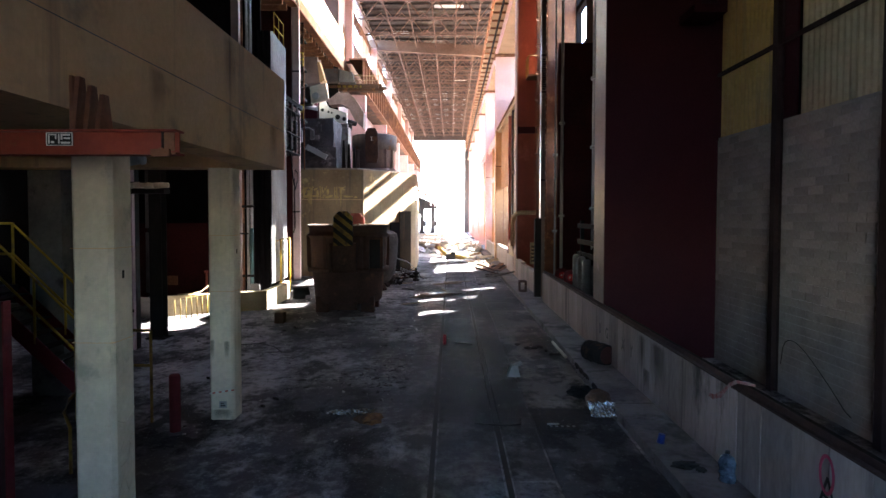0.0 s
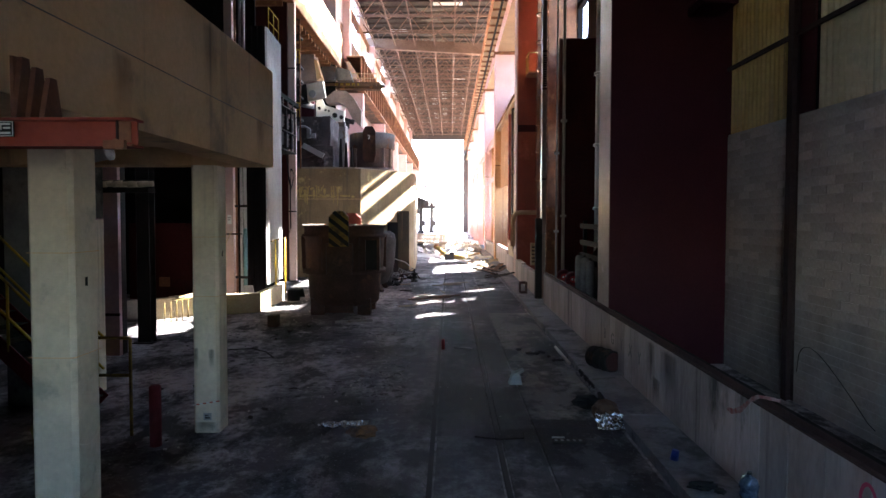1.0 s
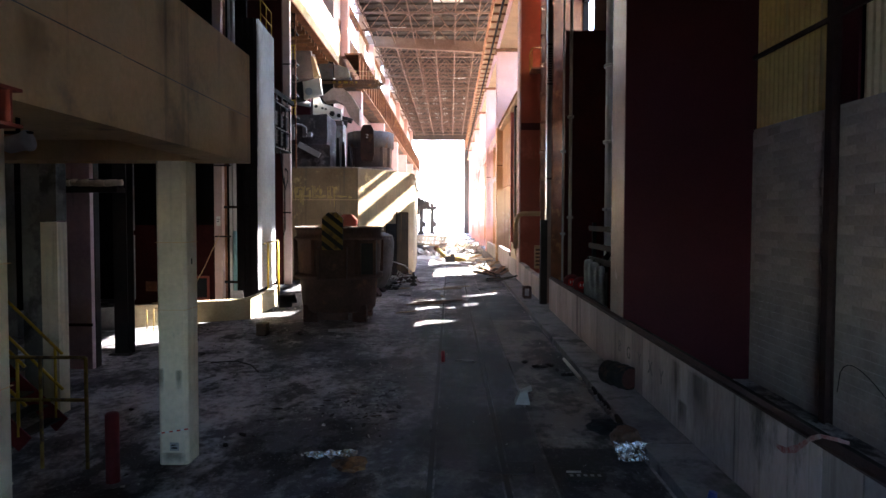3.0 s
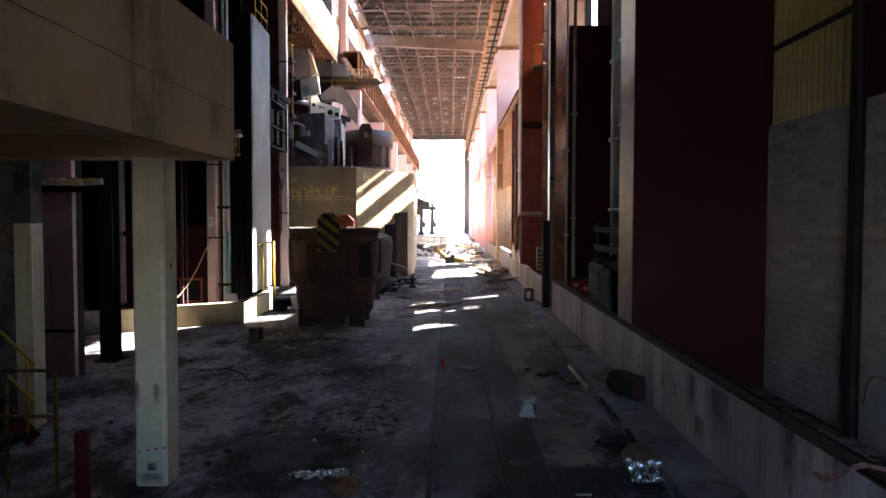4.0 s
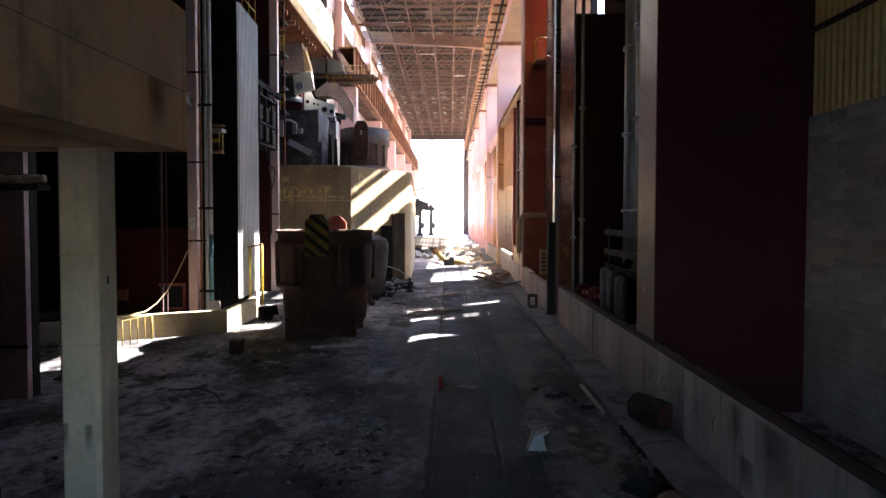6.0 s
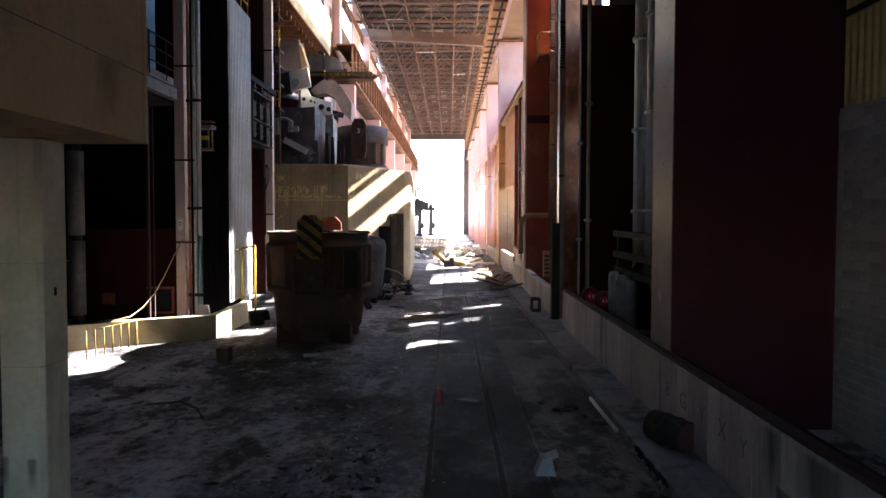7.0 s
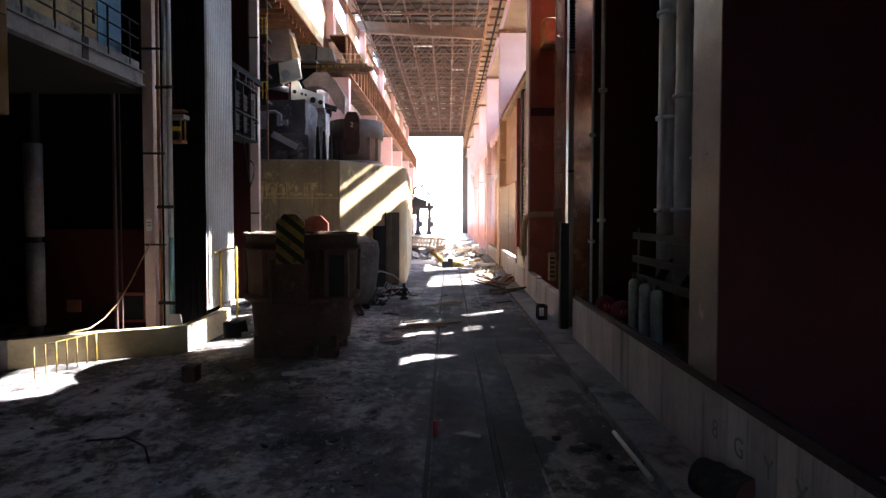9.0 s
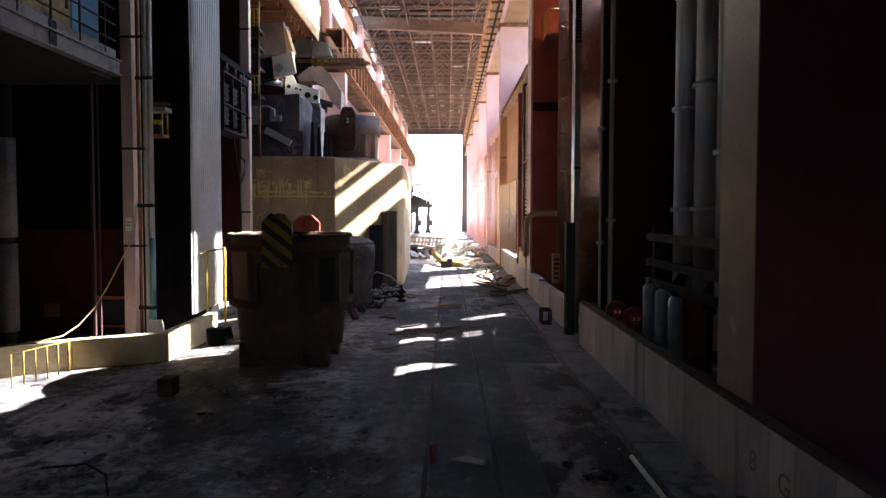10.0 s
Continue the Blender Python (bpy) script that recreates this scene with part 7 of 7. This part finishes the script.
for x in (-2.5, -0.6):
    solid("prop", [(x - 0.3, x + 0.25, 53.0, 54.0, 0, 0.86)], SOOTGREY, pal, bevel=0.1)
roll = thing("felt_roll", (-1.9, 51.7, 0), "grey rolled felt under a pallet", "roll")
bm = bmesh.new()
tube(bm, (-2.35, 51.4, 0.33), (-1.4, 52.6, 0.38), 0.33, n=18)
part("roll", bm, SOOTGREY, roll)
bm = bmesh.new()
tube(bm, (-2.36, 51.39, 0.33), (-2.4, 51.34, 0.33), 0.12, n=12)
part("core", bm, DARKSTEEL, roll)
tool = thing("burner_pipe", (-0.3, 44, 0), "yellow painted burner pipe with a rusty end, on the floor", "pipe")
bm = bmesh.new()
path_tube(bm, [(-0.95, 47.9, 0.62), (-0.55, 45.6, 0.42), (-0.2, 43.6, 0.24), (0.5, 43.2, 0.2), (1.2, 43.6, 0.2)], 0.17, 12)
part("tube", bm, DULLYELLOW, tool)
bm = bmesh.new()
tube(bm, (-1.02, 48.2, 0.66), (-0.95, 47.85, 0.62), 0.24, 0.2, n=14)
part("end", bm, RUST, tool, "rust-red pipe end")
bm = bmesh.new()
box(bm, -0.35, 0.1, 42.8, 43.2, 0.0, 0.4)
box(bm, 0.0, 0.3, 42.9, 43.3, 0.0, 0.55)
part("clamp", bm, DARKSTEEL, tool, "black steel clamp block", bevel=0.06)


for dx, yy, ln, tn, tl in ((0, 30.2, 1.2, 20, 6), (0.3, 30.8, 1.4, -15, 10), (0.1, 31.3, 1.1, 35, 4), (0.4, 30.0, 1.0, 5, 14)):
    plank(1.75 + dx, yy, ln, tn, tl, 0.3, 0.03, DARKDRUM)
foam = thing("foam_slab", (0.6, 44, 0), "broken pale foam slabs on the sunlit floor", "foam")
rnd = random.Random(17)
for i in range(9):
    x, y = -0.9 + 2.9 * rnd.random(), 42.5 + 4 * rnd.random()
    bm = bmesh.new()
    bar(bm, (x, y, 0.1 + 0.1 * rnd.random()), (x + 0.5 + 0.6 * rnd.random(), y + 0.8 * (rnd.random() - 0.5), 0.12 + 0.25 * rnd.random()), 0.3, 0.14)
    part("slab", bm, LOUVRE if i % 3 == 0 else PALE, foam, bevel=0.02)
hoop = thing("wire_hoop", (-2.6, 29.5, 0), "bent steel wire hoop by the block", "wire")
bm = bmesh.new()
path_tube(bm, [(-3.1, 29.6, 0.05), (-3.0, 29.6, 0.75), (-2.6, 29.55, 1.0), (-2.1, 29.5, 0.85), (-1.75, 29.5, 0.55), (-2.2, 29.45, 0.3), (-3.0, 29.4, 0.35)], 0.025, 8)
part("wire", bm, GREYSTEEL, hoop)
rnd = random.Random(58)
for k in range(7):
    wire = thing("bent_wire", (-2.9 + 0.2 * k, 30.0, 0), "bent dark steel wire tangled in scrap", "wire", "bent wires")
    bm = bmesh.new()
    x, y = -3.3 + 1.1 * rnd.random(), 29.2 + 1.2 * rnd.random()
    path_tube(bm, [(x + 0.22 * j + 0.1 * rnd.random(), y + 0.25 * (rnd.random() - 0.5), 0.04 + 0.55 * rnd.random() * (0 < j < 5)) for j in range(6)], 0.022, 6)
    part("wire", bm, DARKRUST if k % 2 else GREYSTEEL, wire)
for k in range(9):
    x, y, a = -3.3 + 1.2 * rnd.random(), 28.9 + 1.3 * rnd.random(), rnd.random() * 3
    ob = thing("scrap_bar", (x, y, 0), "short rusted scrap bar in a heap", "scrap", "scrap bars")
    bm = bmesh.new()
    bar(bm, (x, y, 0.06 + 0.03 * k), (x + 0.7 * math.cos(a), y + 0.7 * math.sin(a), 0.05 + 0.03 * k), 0.09, 0.07)
    part("bar", bm, DARKRUST if k % 3 else BRONZE, ob)
for k in range(4):
    plank(-1.5 + 0.12 * k, 22.55 + 0.16 * k, 1.5 + 0.25 * rnd.random(), 14 + 7 * rnd.random(), 1.0, 0.13, 0.004 + 0.012 * k, BRONZE)
for k in range(10):
    plank(-2.4 + 4.2 * rnd.random(), 20.5 + 9 * rnd.random(), 0.25 + 0.5 * rnd.random(), 180 * rnd.random(), 2.0, 0.04 + 0.05 * rnd.random(), 0.002, DARKDRUM if k % 2 else TIMBER)
for k in range(8):
    plank(2.2 + 0.4 * rnd.random(), 31.0 + 4 * rnd.random(), 0.7 + 0.8 * rnd.random(), 180 * rnd.random(), 6 + 10 * rnd.random(), 0.15 + 0.12 * rnd.random(), 0.05 + 0.1 * rnd.random(), DARKDRUM if k % 2 else BRONZE)


def chips(name, n, xr, yr, size, mt, label, seed):
    rnd = random.Random(seed)
    bm = bmesh.new()
    for i in range(n):
        x, y = rnd.uniform(*xr), rnd.uniform(*yr)
        s = size * (0.3 + rnd.random() ** 3 * 1.4)
        m = Matrix.Translation((x, y, s * 0.3)) @ Euler((rnd.random() * 0.6, rnd.random() * 0.6, rnd.random() * 6)).to_matrix().to_4x4() @ Matrix.Diagonal((s * (0.6 + rnd.random()), s * (0.5 + rnd.random()), s * 0.55, 1))
        k = 0.5
        vs = [bm.verts.new(m @ Vector((p[0] * (0.7 + 0.3 * rnd.random()), p[1] * (0.7 + 0.3 * rnd.random()), p[2] * (0.6 + 0.4 * rnd.random())))) for p in ((-k, -k, -k), (k, -k, -k), (k, k, -k), (-k, k, -k), (-k, -k, k), (k, -k, k), (k, k, k), (-k, k, k))]
        for f in ((3, 2, 1, 0), (4, 5, 6, 7), (0, 1, 5, 4), (1, 2, 6, 5), (2, 3, 7, 6), (3, 0, 4, 7)):
            bm.faces.new([vs[j] for j in f])
    return tagged(part(name, bm, mt), label, "debris", kind="stuff")


chips("rubble", 90, (1.5, 2.5), (36.5, 44), 0.2, RUBBLE, "broken concrete rubble along the wall", 5)
chips("rubble_far", 130, (0.6, 2.7), (52, 70), 0.45, RUBBLE, "broken concrete rubble on the sunlit floor", 6)
chips("pallet_scrap", 60, (-3.2, -0.3), (49.5, 51.2), 0.45, RUBBLE, "pale broken scrap under the pallet", 26)
chips("floor_grit", 1100, (-6, 2.4), (8, 30), 0.026, RUBBLE, "grit and small chips on the floor", 7)
chips("kerb_grit", 220, (2.5, 3.1), (5, 20), 0.022, RUBBLE, "grit on the kerb", 8)
chips("block_scrap", 60, (-3.9, -2.2), (27, 31), 0.22, DARKSTEEL, "dark scrap by the block", 9)


def flakes(name, spots, mt, label, seed, size):
    """Thin ragged flakes clustered round a few spots (x, y, spread, count)."""
    rnd = random.Random(seed)
    bm = bmesh.new()
    for sx, sy, spread, n in spots:
        for i in range(n):
            x, y = rnd.gauss(sx, spread), rnd.gauss(sy, spread * 1.6)
            r, turn, k = size * (0.25 + 1.3 * rnd.random() ** 2.5), rnd.random() * 6.3, rnd.randint(6, 9)
            ring = []
            for j in range(k):
                a, q = 2 * math.pi * j / k, r * (0.55 + 0.6 * rnd.random())
                u, v = q * math.cos(a) * 1.7, q * math.sin(a) * 0.7
                ring.append((x + u * math.cos(turn) - v * math.sin(turn), y + u * math.sin(turn) + v * math.cos(turn)))
            h = 0.006 + 0.012 * rnd.random() * r / size
            low = [bm.verts.new((*p, 0.0)) for p in ring]
            top = [bm.verts.new((x + (p[0] - x) * 0.85, y + (p[1] - y) * 0.85, h)) for p in ring]
            bm.faces.new(top)
            for j in range(k):
                bm.faces.new((low[j], low[(j + 1) % k], top[(j + 1) % k], top[j]))
    return tagged(part(name, bm, mt), label, "debris", kind="stuff")


flakes("mud_flakes", [(-1.6, 12.4, 0.5, 70), (-0.9, 11.2, 0.5, 45), (-0.2, 13.4, 0.7, 40), (-2.2, 17.0, 0.9, 40), (-5.2, 15.5, 0.9, 40), (-0.5, 12.0, 0.6, 60), (-0.9, 15.2, 0.6, 25), (-2.8, 10.5, 0.8, 18), (1.6, 14.0, 0.3, 16), (1.5, 10.6, 0.5, 10), (-4.6, 12.8, 0.9, 20), (0.9, 20.5, 0.8, 20)], DARKDRUM, "dark mud and soot flakes on the floor", 10, 0.038)
flakes("pale_flakes", [(-1.2, 11.6, 0.35, 26), (-1.0, 12.6, 0.5, 24), (-1.6, 13.0, 0.9, 14), (1.7, 13.8, 0.3, 14), (0.2, 12.0, 1.6, 8), (-3.0, 15.5, 1.2, 8), (0.5, 24, 1.5, 14)], RUBBLE, "torn pale flakes on the floor", 11, 0.03)

# ---- bricks of the right-hand wall, last ----
meshes = []
for w in (0.385, 0.185):
    bm = bmesh.new()
    box(bm, -0.02, 0.018, 0, w, 0, 0.128)
    bmesh.ops.recalc_face_normals(bm, faces=bm.faces)
    me = bpy.data.meshes.new("brick")
    bm.to_mesh(me)
    bm.free()
    me.materials.append(BRICK)
    meshes.append(me)
rnd = random.Random(2)
count, rest = 0, bmesh.new()
for row in range(33):
    z = 4.48 - 0.14 * row
    y = 8.0 if row % 2 else 7.8
    while y < 13.0:
        w = 0.385 if y + 0.385 < 13.07 else 0.185
        if count < 300:
            b = new("brick", meshes[0 if w > 0.3 else 1])
            b.location = (OUT_X + 0.004 * rnd.random(), y, z + GRADE * y)
            b.parent = outer
            count += 1
        else:
            box(rest, OUT_X - 0.015, OUT_X + 0.018, y, y + w, z, z + 0.128)
        y += w + 0.012
tagged(part("brick_rest", rest, BRICK, outer), kind="stuff")
